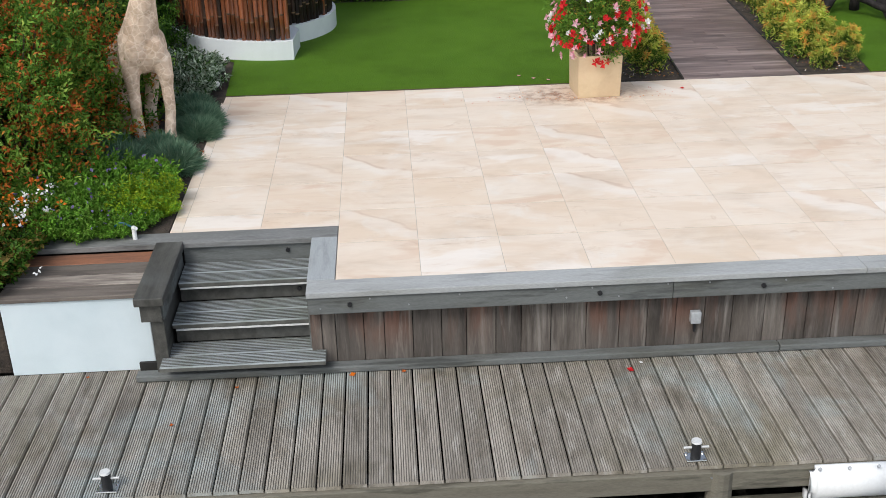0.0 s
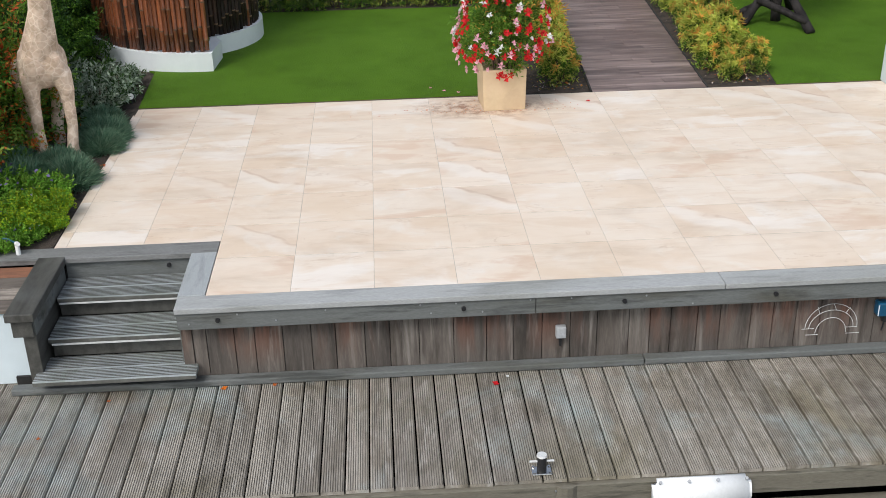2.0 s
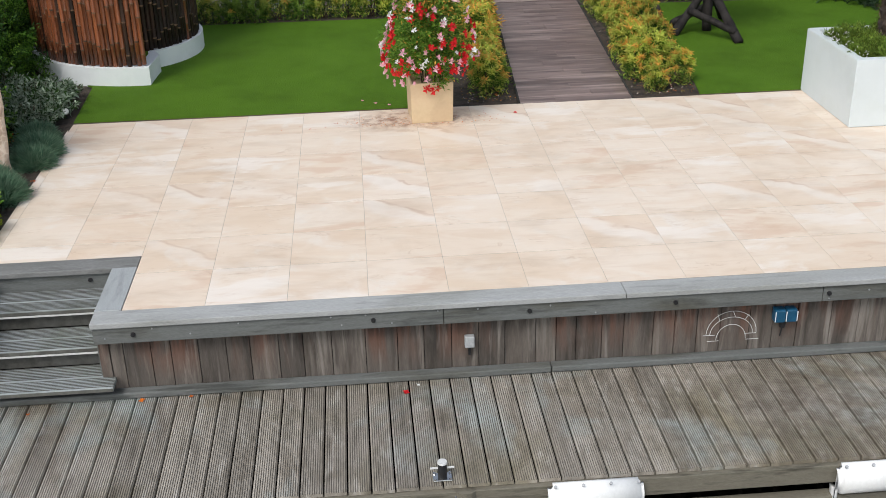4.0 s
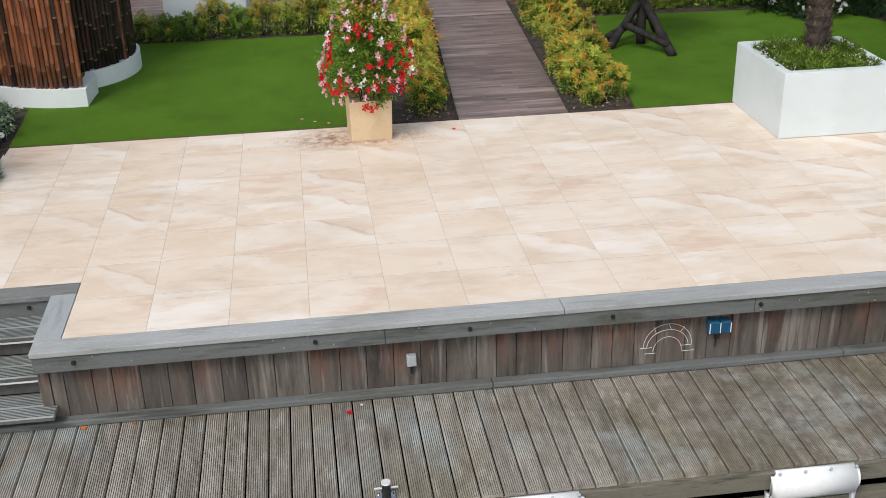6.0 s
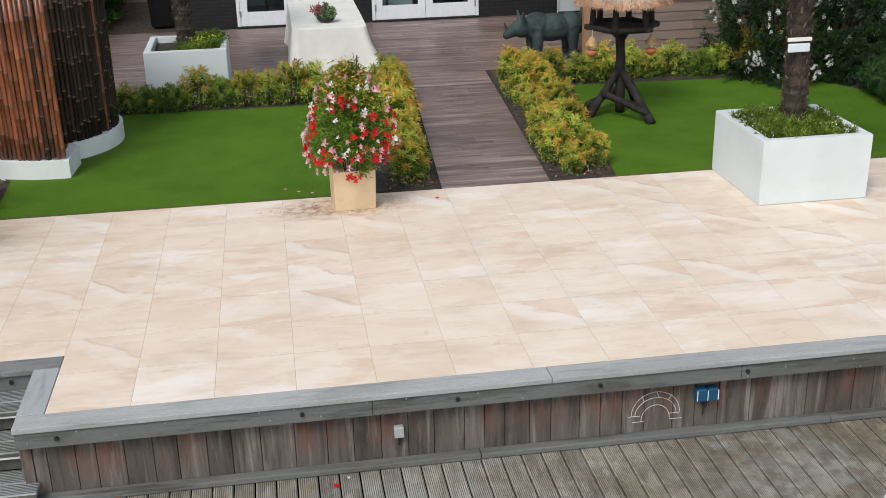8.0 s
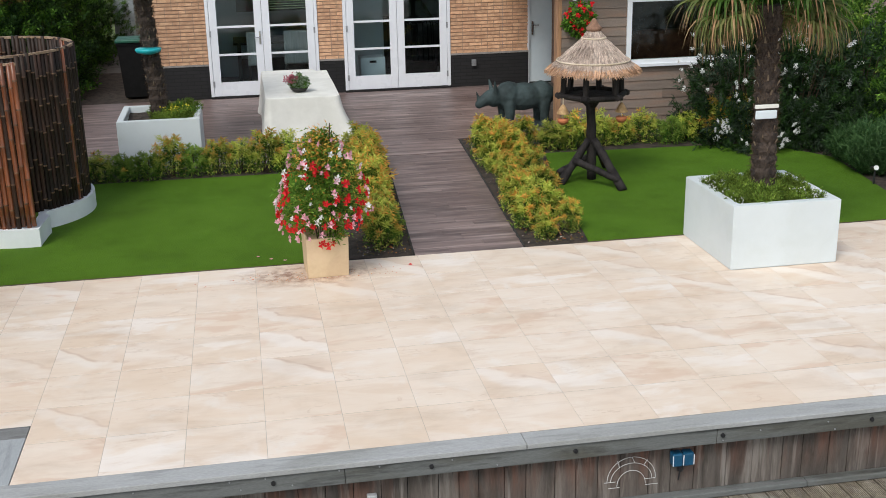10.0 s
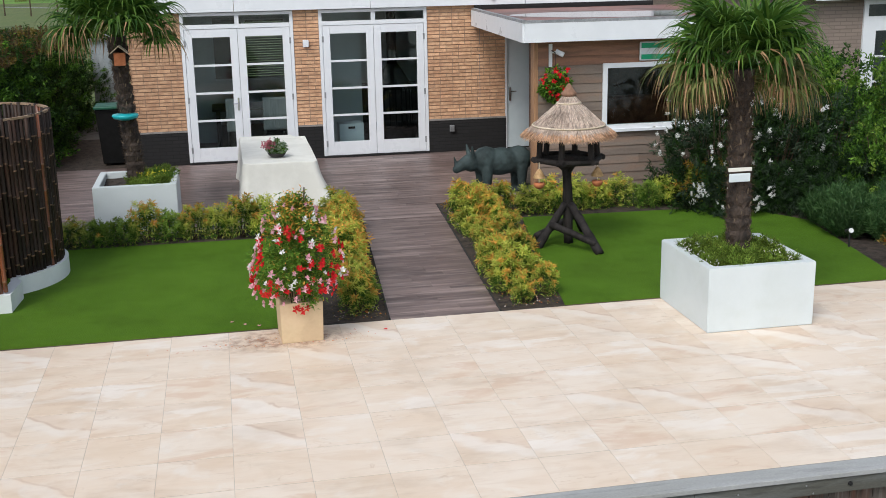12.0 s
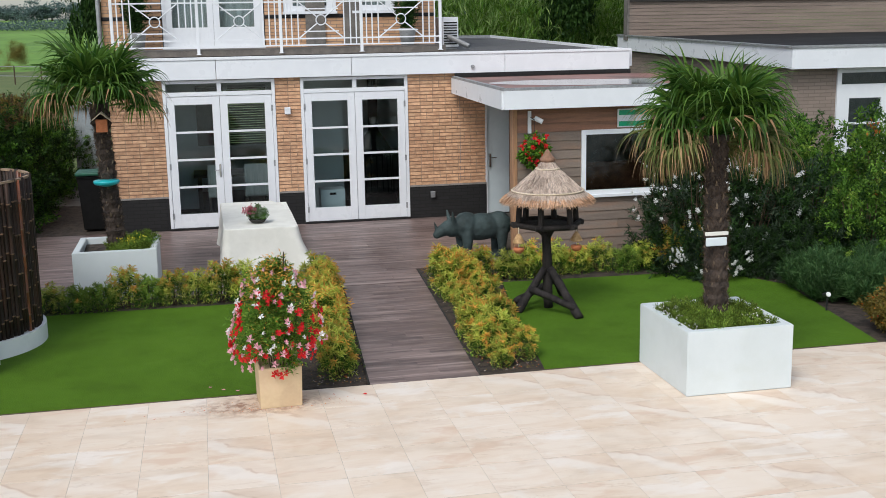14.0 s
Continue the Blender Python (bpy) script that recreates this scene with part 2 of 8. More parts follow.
def giraffe_material(name):
    """Cast stone with pale net lines round darker patches."""
    m = material(name, (0.78, 0.645, 0.525), (0.52, 0.405, 0.31), (0.68, 0.55, 0.44), scale=6, fine=40, rough=0.8, bump=0.35, dist=0.004)
    N, L = m.node_tree.nodes, m.node_tree.links
    b = N["Principled BSDF"]
    old = b.inputs["Base Color"].links[0].from_socket
    tc = N.new("ShaderNodeTexCoord")
    vo = N.new("ShaderNodeTexVoronoi")
    vo.feature = "DISTANCE_TO_EDGE"
    vo.inputs["Scale"].default_value = 16.0
    L.new(tc.outputs["Object"], vo.inputs["Vector"])
    rp = N.new("ShaderNodeValToRGB")
    rp.color_ramp.elements[0].position, rp.color_ramp.elements[0].color = 0.03, (1.12, 1.11, 1.10, 1)
    rp.color_ramp.elements[1].position, rp.color_ramp.elements[1].color = 0.075, (0.95, 0.885, 0.83, 1)
    L.new(vo.outputs["Distance"], rp.inputs[0])
    mx = N.new("ShaderNodeMix")
    mx.data_type, mx.blend_type = "RGBA", "MULTIPLY"
    mx.inputs["Factor"].default_value = 1.0
    L.new(old, mx.inputs["A"])
    L.new(rp.outputs[0], mx.inputs["B"])
    L.new(mx.outputs["Result"], b.inputs["Base Color"])
    return m


def pattern_brick_material(name, c1, c2, mortar, length=0.22, height=0.0625):
    m = bpy.data.materials.new(name)
    m.use_nodes = True
    N, L = m.node_tree.nodes, m.node_tree.links
    b = N["Principled BSDF"]
    tc = N.new("ShaderNodeTexCoord")
    sep = N.new("ShaderNodeSeparateXYZ")
    com = N.new("ShaderNodeCombineXYZ")
    L.new(tc.outputs["Object"], sep.inputs[0])
    add = N.new("ShaderNodeMath")
    L.new(sep.outputs["X"], add.inputs[0])
    L.new(sep.outputs["Y"], add.inputs[1])
    L.new(add.outputs[0], com.inputs["X"])
    L.new(sep.outputs["Z"], com.inputs["Y"])
    br = N.new("ShaderNodeTexBrick")
    br.inputs["Scale"].default_value = 1.0
    br.inputs["Brick Width"].default_value = length
    br.inputs["Row Height"].default_value = height
    br.inputs["Mortar Size"].default_value = 0.006
    br.inputs["Color1"].default_value = (*c1, 1)
    br.inputs["Color2"].default_value = (*c2, 1)
    br.inputs["Mortar"].default_value = (*mortar, 1)
    L.new(com.outputs[0], br.inputs["Vector"])
    L.new(br.outputs["Color"], b.inputs["Base Color"])
    bp = N.new("ShaderNodeBump")
    bp.invert = True
    bp.inputs["Distance"].default_value = 0.008
    L.new(br.outputs["Fac"], bp.inputs["Height"])
    L.new(bp.outputs[0], b.inputs["Normal"])
    b.inputs["Roughness"].default_value = 0.85
    return m


M = {}
M["tile"] = tile_material("cream_tile")
M["grout"] = material("grout", (0.40, 0.36, 0.31), (0.30, 0.27, 0.235), rough=0.9)
M["deck"] = material("grey_deck_wood", (0.375, 0.338, 0.290), (0.205, 0.182, 0.152), (0.30, 0.27, 0.23), scale=2.0, fine=26, rough=0.75, bump=0.4, dist=0.003,
                     stretch=(9, 1, 4), piece=0.17, stain=0.9)
M["tread"] = material("grey_tread_wood", (0.34, 0.37, 0.378), (0.165, 0.18, 0.182), (0.26, 0.283, 0.288), scale=2.5, fine=30, rough=0.7, bump=0.3, dist=0.003,
                      stretch=(1, 9, 4), piece=0.12, stain=0.9)
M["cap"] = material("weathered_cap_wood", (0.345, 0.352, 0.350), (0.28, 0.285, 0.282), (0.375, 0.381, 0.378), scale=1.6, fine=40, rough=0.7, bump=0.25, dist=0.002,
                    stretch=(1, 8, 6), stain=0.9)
M["cap_y"] = material("weathered_cap_wood_lengthwise", (0.315, 0.335, 0.342), (0.25, 0.266, 0.27), (0.345, 0.363, 0.37), scale=1.6, fine=40, rough=0.7, bump=0.25,
                      dist=0.002, stretch=(8, 1, 6), stain=0.9)
M["cap_mid"] = material("darker_weathered_cap_wood", (0.155, 0.157, 0.149), (0.08, 0.08, 0.075), (0.20, 0.20, 0.195), scale=1.2, fine=40, rough=0.7, bump=0.25, dist=0.002, stretch=(1, 5, 6), stain=0.9)
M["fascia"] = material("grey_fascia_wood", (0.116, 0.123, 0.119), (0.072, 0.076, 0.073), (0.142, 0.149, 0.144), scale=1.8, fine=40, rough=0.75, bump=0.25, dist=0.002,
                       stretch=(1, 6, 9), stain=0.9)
M["dark_cap"] = material("dark_stair_wood", (0.085, 0.082, 0.072), (0.04, 0.038, 0.033), scale=2.0, fine=40, rough=0.6, bump=0.25, stretch=(8, 1, 6), stain=0.8)
M["slat"] = material("brown_slat_wood", (0.124, 0.105, 0.090), (0.070, 0.058, 0.050), (0.100, 0.084, 0.072), scale=1.6, fine=30, rough=0.75, bump=0.3, dist=0.003,
                     stretch=(9, 9, 0.7), piece=0.26, stain=0.8)
M["beam"] = material("mossy_beam_wood", (0.14, 0.125, 0.095), (0.07, 0.063, 0.046), (0.17, 0.155, 0.12), scale=2.0, fine=40, rough=0.8, bump=0.3, stretch=(1, 5, 8), stain=0.9)
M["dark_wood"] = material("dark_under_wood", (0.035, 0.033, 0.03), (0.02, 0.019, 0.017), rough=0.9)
M["red_wood"] = material("reddish_bench_wood", (0.28, 0.12, 0.065), (0.17, 0.08, 0.05), scale=2, fine=40, rough=0.7, bump=0.2, stretch=(1, 9, 6))
M["bench"] = material("grey_brown_bench_wood", (0.27, 0.235, 0.20), (0.13, 0.105, 0.09), scale=2, fine=40, rough=0.7, bump=0.25, stretch=(1, 9, 6), piece=0.3)
M["dark_bench"] = material("dark_bench_wood", (0.15, 0.125, 0.105), (0.085, 0.07, 0.06), scale=2, fine=40, rough=0.7, bump=0.25, stretch=(1, 9, 6), piece=0.15)
M["white_paint"] = material("white_wall_paint", (0.64, 0.715, 0.745), (0.60, 0.675, 0.705), scale=2.5, fine=150, rough=0.55, bump=0.03, dist=0.001, grain=0.05)
M["white_gloss"] = material("white_gloss_paint", (0.76, 0.785, 0.82), (0.73, 0.755, 0.79), scale=3, fine=80, rough=0.3, bump=0.02, dist=0.001, grain=0.04)
M["polyester"] = material("white_glossy_planter", (0.63, 0.68, 0.69), (0.60, 0.65, 0.66), scale=2, fine=60, rough=0.45, bump=0.0, grain=0.02, spec=0.35)
M["fender"] = material("white_fender_plastic", (0.86, 0.86, 0.85), (0.78, 0.78, 0.77), scale=3, fine=60, rough=0.35, bump=0.03, dist=0.001, stain=0.6)
M["turf"] = material("artificial_turf", (0.083, 0.172, 0.012), (0.062, 0.128, 0.009), (0.072, 0.150, 0.010), scale=1.3, fine=110, rough=0.9, bump=0.8, dist=0.012,
                     stain=0.9, spec=0.15, grain=0.75)
M["soil"] = material("dark_soil", (0.062, 0.045, 0.033), (0.026, 0.019, 0.014), (0.045, 0.033, 0.025), scale=9, fine=60, rough=0.95, bump=1.0, dist=0.02)
M["plank"] = material("dark_wood_look_plank", (0.222, 0.160, 0.145), (0.108, 0.079, 0.073), (0.168, 0.121, 0.111), scale=1.3, fine=7, rough=0.42, bump=0.12, dist=0.002,
                      stretch=(0.6, 6, 1), piece=0.07, stain=0.9)
M["brick"] = material("yellow_orange_brick", (0.63, 0.395, 0.24), (0.50, 0.29, 0.172), scale=9, fine=90, rough=0.85, bump=0.3, dist=0.003, piece=0.16, island=0.14)
M["mortar"] = material("red_brown_mortar", (0.40, 0.275, 0.19), (0.32, 0.215, 0.15), scale=10, fine=90, rough=0.95, bump=0.3)
M["plinth"] = pattern_brick_material("black_plinth_brick", (0.014, 0.0135, 0.014), (0.010, 0.0098, 0.010), (0.005, 0.005, 0.005))
M["side_paving"] = material("dull_grey_paving", (0.135, 0.125, 0.115), (0.09, 0.085, 0.08), (0.16, 0.15, 0.14), scale=1.5, fine=30, rough=0.85, bump=0.2, dist=0.003)
M["sill"] = material("grey_stone_sill", (0.28, 0.26, 0.24), (0.2, 0.19, 0.18), rough=0.8)
M["brick_far"] = pattern_brick_material("orange_brick_courses", (0.58, 0.35, 0.20), (0.46, 0.26, 0.145), (0.24, 0.18, 0.14))
M["brick_brown"] = pattern_brick_material("brown_brick_courses", (0.28, 0.22, 0.185), (0.235, 0.185, 0.155), (0.19, 0.155, 0.13))
M["clad"] = material("weathered_cedar_board", (0.215, 0.142, 0.104), (0.155, 0.122, 0.102), (0.185, 0.147, 0.121), scale=1.3, fine=40, rough=0.75, bump=0.25, dist=0.002,
                     stretch=(0.8, 8, 8), piece=0.14, stain=0.9)
M["cedar_board"] = material("fresh_cedar_board", (0.34, 0.165, 0.10), (0.22, 0.115, 0.075), (0.28, 0.14, 0.09), scale=1.3, fine=40, rough=0.7, bump=0.2, stretch=(0.8, 8, 8), piece=0.12)
M["bamboo_node"] = material("pale_bamboo_node", (0.21, 0.12, 0.066), (0.06, 0.034, 0.022), scale=14, fine=60, rough=0.6)
M["cedar"] = material("fresh_cedar_trim", (0.42, 0.23, 0.12), (0.30, 0.165, 0.09), scale=2, fine=50, rough=0.65, bump=0.2, stretch=(8, 8, 1))
M["glass"] = glass_material("window_glass", (0.80, 0.87, 0.88))
M["room"] = material("room_wall_paint", (0.17, 0.205, 0.22), (0.14, 0.175, 0.19), rough=0.9)
M["pale_room"] = material("pale_grey_room_paint", (0.66, 0.71, 0.73), (0.60, 0.65, 0.67), rough=0.85)
M["room_dark"] = material("warm_dark_room_paint", (0.20, 0.12, 0.085), (0.14, 0.085, 0.06), rough=0.9)
M["room_floor"] = material("room_floor", (0.10, 0.085, 0.07), (0.06, 0.05, 0.04), rough=0.5)
M["furniture"] = material("dark_furniture", (0.05, 0.04, 0.035), (0.03, 0.025, 0.02), rough=0.5)
M["sofa"] = material("rust_sofa_fabric", (0.25, 0.09, 0.045), (0.17, 0.06, 0.03), rough=0.9)
M["roofing"] = material("grey_bitumen", (0.07, 0.068, 0.066), (0.045, 0.044, 0.043), (0.10, 0.098, 0.096), scale=1.2, fine=80, rough=0.7, bump=0.3, stain=0.9)
M["roof_dark"] = material("black_bitumen", (0.022, 0.022, 0.023), (0.014, 0.014, 0.015), scale=1.2, fine=80, rough=0.85, bump=0.3, spec=0.2)
M["roof_red"] = material("wet_reddish_bitumen", (0.27, 0.125, 0.095), (0.15, 0.085, 0.07), (0.22, 0.105, 0.085), scale=1.1, fine=60, rough=0.5, bump=0.04, stain=0.6)
M["zinc"] = material("grey_metal_trim", (0.36, 0.37, 0.38), (0.28, 0.29, 0.30), rough=0.45, metal=0.5, bump=0.05)
M["steel"] = material("polished_steel", (0.62, 0.62, 0.62), (0.5, 0.5, 0.5), rough=0.18, metal=1.0, bump=0.02)
M["black_steel"] = material("dark_rubber", (0.02, 0.02, 0.022), (0.012, 0.012, 0.013), rough=0.5)
M["iron"] = material("pale_metal", (0.66, 0.66, 0.65), (0.55, 0.55, 0.54), rough=0.5)
M["bamboo"] = material("dark_bamboo", (0.042, 0.021, 0.014), (0.013, 0.009, 0.007), (0.022, 0.014, 0.010), scale=2.0, fine=60, rough=0.55, bump=0.08, dist=0.002,
                       stretch=(5, 5, 0.9), piece=0.5, stain=0.8, spec=0.25)
M["bamboo_red"] = material("reddish_bamboo", (0.27, 0.085, 0.034), (0.075, 0.029, 0.016), (0.165, 0.056, 0.026), scale=2.0, fine=60, rough=0.33, bump=0.08, dist=0.002,
                           stretch=(5, 5, 0.9), piece=0.4, stain=0.8)
M["bamboo_cut"] = material("pale_bamboo_end", (0.34, 0.24, 0.16), (0.20, 0.13, 0.08), rough=0.8)
M["pebble"] = material("white_pebbles", (0.62, 0.55, 0.50), (0.45, 0.36, 0.31), rough=0.7, island=0.25)
M["pot"] = material("sandstone_pot", (0.66, 0.50, 0.32), (0.58, 0.43, 0.27), (0.63, 0.48, 0.30), scale=3, fine=30, rough=0.75, bump=0.02, dist=0.002, grain=0.08)
M["cloth"] = material("white_cover_cloth", (0.74, 0.735, 0.68), (0.67, 0.665, 0.61), scale=3, fine=120, rough=0.75, bump=0.05, grain=0.06)
M["thatch"] = material("pale_thatch", (0.62, 0.515, 0.44), (0.45, 0.36, 0.30), (0.56, 0.46, 0.39), scale=6, fine=60, rough=0.9, bump=0.5, island=0.35)
M["fringe"] = material("orange_straw_fringe", (0.66, 0.43, 0.28), (0.48, 0.29, 0.18), (0.60, 0.38, 0.245), scale=6, fine=60, rough=0.9, bump=0.4, island=0.3)
M["straw_gold"] = material("golden_straw", (0.52, 0.34, 0.17), (0.36, 0.22, 0.10), scale=20, fine=90, rough=0.85, bump=0.4)
M["finial"] = material("brown_straw", (0.30, 0.17, 0.11), (0.20, 0.11, 0.07), rough=0.9)
M["edging"] = material("brown_edging", (0.10, 0.075, 0.05), (0.06, 0.045, 0.03), rough=0.9)
M["dry_fibre"] = leaf_material("brown_palm_fibre", (0.05, 0.034, 0.024), (0.13, 0.09, 0.06), rough=0.95, spread=0.3)
M["kerb_white"] = material("white_kerb_paint", (0.80, 0.83, 0.84), (0.74, 0.77, 0.78), scale=2.5, fine=100, rough=0.6, bump=0.03, dist=0.001, grain=0.06)
M["rope"] = material("pale_rope", (0.62, 0.52, 0.40), (0.5, 0.42, 0.3), rough=0.9)
M["log"] = material("dark_stained_log", (0.026, 0.022, 0.021), (0.011, 0.009, 0.009), (0.018, 0.015, 0.014), scale=4, fine=60, rough=0.8, bump=0.5, dist=0.005, stretch=(3, 3, 1), spec=0.3)
M["rhino"] = material("dark_green_bronze", (0.046, 0.068, 0.068), (0.024, 0.036, 0.036), (0.036, 0.053, 0.053), scale=5, fine=40, rough=0.7, bump=0.6, dist=0.008, spec=0.3)
M["giraffe"] = giraffe_material("pale_cast_stone")
M["palm_trunk"] = material("fibrous_palm_trunk", (0.070, 0.050, 0.038), (0.028, 0.020, 0.016), (0.050, 0.036, 0.028), scale=7, fine=45, rough=0.95, bump=1.0, dist=0.02,
                           stretch=(2, 2, 0.7))
M["palm_stub"] = material("pale_leaf_stub", (0.20, 0.15, 0.10), (0.12, 0.09, 0.06), rough=0.9)
M["palm_leaf"] = leaf_material("palm_leaf_green", (0.026, 0.080, 0.012), (0.110, 0.200, 0.032), rough=0.42, spread=0.4)
M["palm_old"] = leaf_material("palm_leaf_olive", (0.085, 0.125, 0.036), (0.24, 0.235, 0.085), rough=0.6, spread=0.35)
M["palm_dry"] = leaf_material("palm_leaf_dry", (0.46, 0.31, 0.17), (0.34, 0.19, 0.105), rough=0.8, spread=0.35)
M["nandina"] = leaf_material("yellow_green_leaf", (0.33, 0.46, 0.06), (0.60, 0.57, 0.12))
M["nandina_tip"] = leaf_material("orange_leaf", (0.70, 0.44, 0.08), (0.66, 0.31, 0.07))
M["green"] = leaf_material("mid_green_leaf", (0.040, 0.115, 0.014), (0.115, 0.235, 0.028))
M["leafy"] = leaf_material("light_green_leaf", (0.085, 0.20, 0.022), (0.20, 0.34, 0.05))
M["hedge"] = leaf_material("hedge_leaf", (0.13, 0.24, 0.034), (0.30, 0.41, 0.07))
M["dark_green"] = leaf_material("dark_green_leaf", (0.016, 0.048, 0.012), (0.050, 0.11, 0.022))
M["olive_leaf"] = leaf_material("olive_green_leaf", (0.055, 0.10, 0.014), (0.16, 0.21, 0.03))
M["bright_green"] = leaf_material("fresh_green_leaf", (0.10, 0.26, 0.022), (0.21, 0.42, 0.05))
M["lime"] = leaf_material("lime_leaf", (0.20, 0.35, 0.012), (0.36, 0.43, 0.025))
M["rust_leaf"] = leaf_material("rust_red_leaf", (0.46, 0.075, 0.022), (0.50, 0.22, 0.04))
M["grey_leaf"] = leaf_material("grey_green_leaf", (0.22, 0.29, 0.20), (0.46, 0.54, 0.42))
M["blue_grass"] = leaf_material("blue_grass", (0.10, 0.225, 0.142), (0.27, 0.40, 0.27))
M["lavender"] = leaf_material("lavender_leaf", (0.032, 0.088, 0.028), (0.090, 0.170, 0.056))
M["grey_dark"] = leaf_material("dull_grey_green_leaf", (0.022, 0.044, 0.024), (0.080, 0.115, 0.070), spread=0.5)
M["olive_brown"] = leaf_material("olive_brown_leaf", (0.11, 0.10, 0.02), (0.22, 0.15, 0.035))
# distance haze mixed into the leaf colour: paler and bluer than near foliage
M["far_tree"] = leaf_material("hazed_far_leaf", (0.10, 0.15, 0.145), (0.14, 0.20, 0.18), spread=0.2)
M["stem_leaf"] = leaf_material("withered_brown_leaf", (0.075, 0.055, 0.028), (0.15, 0.10, 0.05))
M["deep_green"] = leaf_material("deep_green_leaf", (0.008, 0.024, 0.008), (0.026, 0.058, 0.013), spread=0.5)
M["reed"] = leaf_material("reed_leaf", (0.17, 0.30, 0.08), (0.31, 0.42, 0.15))
M["stem"] = material("brown_stem", (0.09, 0.06, 0.035), (0.05, 0.035, 0.02), rough=0.9)
M["pink"] = leaf_material("pink_petal", (0.85, 0.30, 0.42), (0.90, 0.62, 0.68), spread=0.2)
M["bloom_rose"] = leaf_material("dusky_rose_leaf", (0.33, 0.09, 0.11), (0.46, 0.16, 0.19), spread=0.25)
M["red"] = leaf_material("red_petal", (0.62, 0.010, 0.018), (0.75, 0.04, 0.045), spread=0.2)
M["white_petal"] = leaf_material("white_petal", (0.82, 0.82, 0.80), (0.88, 0.88, 0.87), spread=0.1)
M["yellow_petal"] = leaf_material("yellow_petal", (0.75, 0.62, 0.03), (0.80, 0.70, 0.08), spread=0.1)
M["orange_petal"] = leaf_material("orange_petal", (0.80, 0.16, 0.015), (0.75, 0.26, 0.03), spread=0.2)
M["violet"] = leaf_material("violet_petal", (0.16, 0.12, 0.28), (0.25, 0.22, 0.40), spread=0.2)
M["field"] = material("meadow_grass", (0.115, 0.232, 0.028), (0.09, 0.172, 0.024), (0.135, 0.265, 0.034), scale=0.05, fine=0.7, rough=0.95, bump=0.0, stain=0.7)
M["rough_grass"] = material("rough_olive_grass", (0.078, 0.112, 0.024), (0.048, 0.070, 0.017), (0.10, 0.125, 0.034), scale=0.5, fine=6, rough=0.95, bump=0.3, dist=0.05, stain=0.8)
M["water"] = material("dark_canal_water", (0.006, 0.008, 0.007), (0.010, 0.012, 0.010), scale=0.6, fine=5, rough=0.06, bump=0.25, dist=0.03)
M["blue_plastic"] = material("blue_socket_plastic", (0.010, 0.085, 0.17), (0.008, 0.07, 0.14), rough=0.35, bump=0.02)
M["grey_plastic"] = material("grey_plastic", (0.42, 0.43, 0.44), (0.36, 0.37, 0.38), rough=0.4, bump=0.02)
M["bin"] = material("black_bin_plastic", (0.006, 0.006, 0.006), (0.004, 0.004, 0.004), rough=0.7, bump=0.05, spec=0.2)
M["bin_lid"] = material("green_bin_lid", (0.012, 0.10, 0.06), (0.010, 0.075, 0.045), rough=0.45, bump=0.02)
M["turquoise"] = material("turquoise_plastic", (0.02, 0.42, 0.46), (0.015, 0.36, 0.40), rough=0.35, bump=0.02)
M["terracotta"] = material("terracotta", (0.50, 0.17, 0.07), (0.40, 0.13, 0.05), rough=0.8, bump=0.1)
M["sign_green"] = material("sign_green", (0.0, 0.36, 0.17), (0.0, 0.33, 0.155), rough=0.35, bump=0.01)
M["lamp_white"] = material("white_lamp_head", (0.82, 0.82, 0.80), (0.78, 0.78, 0.76), rough=0.3, bump=0.01)
M["blue_hose"] = material("blue_hose", (0.02, 0.12, 0.16), (0.02, 0.1, 0.13), rough=0.4, bump=0.02)
M["curtain"] = material("grey_curtain", (0.45, 0.47, 0.46), (0.34, 0.36, 0.36), scale=14, fine=60, rough=0.9, stretch=(4, 1, 0.3))
M["vent"] = material("brown_grey_panel", (0.16, 0.145, 0.13), (0.12, 0.11, 0.10), rough=0.7)


M["upper_clad"] = material("brown_grey_cladding", (0.25, 0.195, 0.16), (0.20, 0.156, 0.128), scale=1.2, fine=30, rough=0.75, bump=0.1, stretch=(0.6, 6, 6))
M["deck_groove"] = material("dark_deck_grooves", (0.17, 0.152, 0.128), (0.10, 0.090, 0.074), scale=6, fine=40, rough=0.95, bump=0.2)
M["groove"] = material("dark_tread_grooves", (0.115, 0.114, 0.102), (0.075, 0.074, 0.065), scale=6, fine=40, rough=0.95, bump=0.2)
M["puddle"] = material("rain_puddle", (0.05, 0.04, 0.036), (0.04, 0.034, 0.03), scale=2, fine=30, rough=0.04, bump=0.0)
M["shed"] = material("pale_blue_grey_board", (0.33, 0.38, 0.41), (0.27, 0.32, 0.35), scale=2, fine=30, rough=0.7, bump=0.1)
weathered(M["deck"], (0.62, 0.60, 0.46), 1.1, 0.46, 0.66, 0.75)
weathered(M["deck"], (0.52, 0.47, 0.40), 3.2, 0.52, 0.70, 0.6, (1.6, 0.8, 1), shift=21.0)
weathered(M["deck"], (0.60, 0.57, 0.52), 6.0, 0.55, 0.68, 0.42, (2.4, 0.5, 1), "MIX", 31.0)
weathered(M["deck"], (0.40, 0.48, 0.485), 1.2, 0.52, 0.72, 0.75, blend="MIX", shift=7.0)
weathered(M["tread"], (0.55, 0.58, 0.46), 2.2, 0.46, 0.66, 0.7)
weathered(M["cap"], (0.66, 0.66, 0.60), 1.1, 0.50, 0.70, 0.6, (0.7, 2, 3))
weathered(M["cap_y"], (0.66, 0.66, 0.60), 1.1, 0.50, 0.70, 0.6, (2, 0.7, 3))
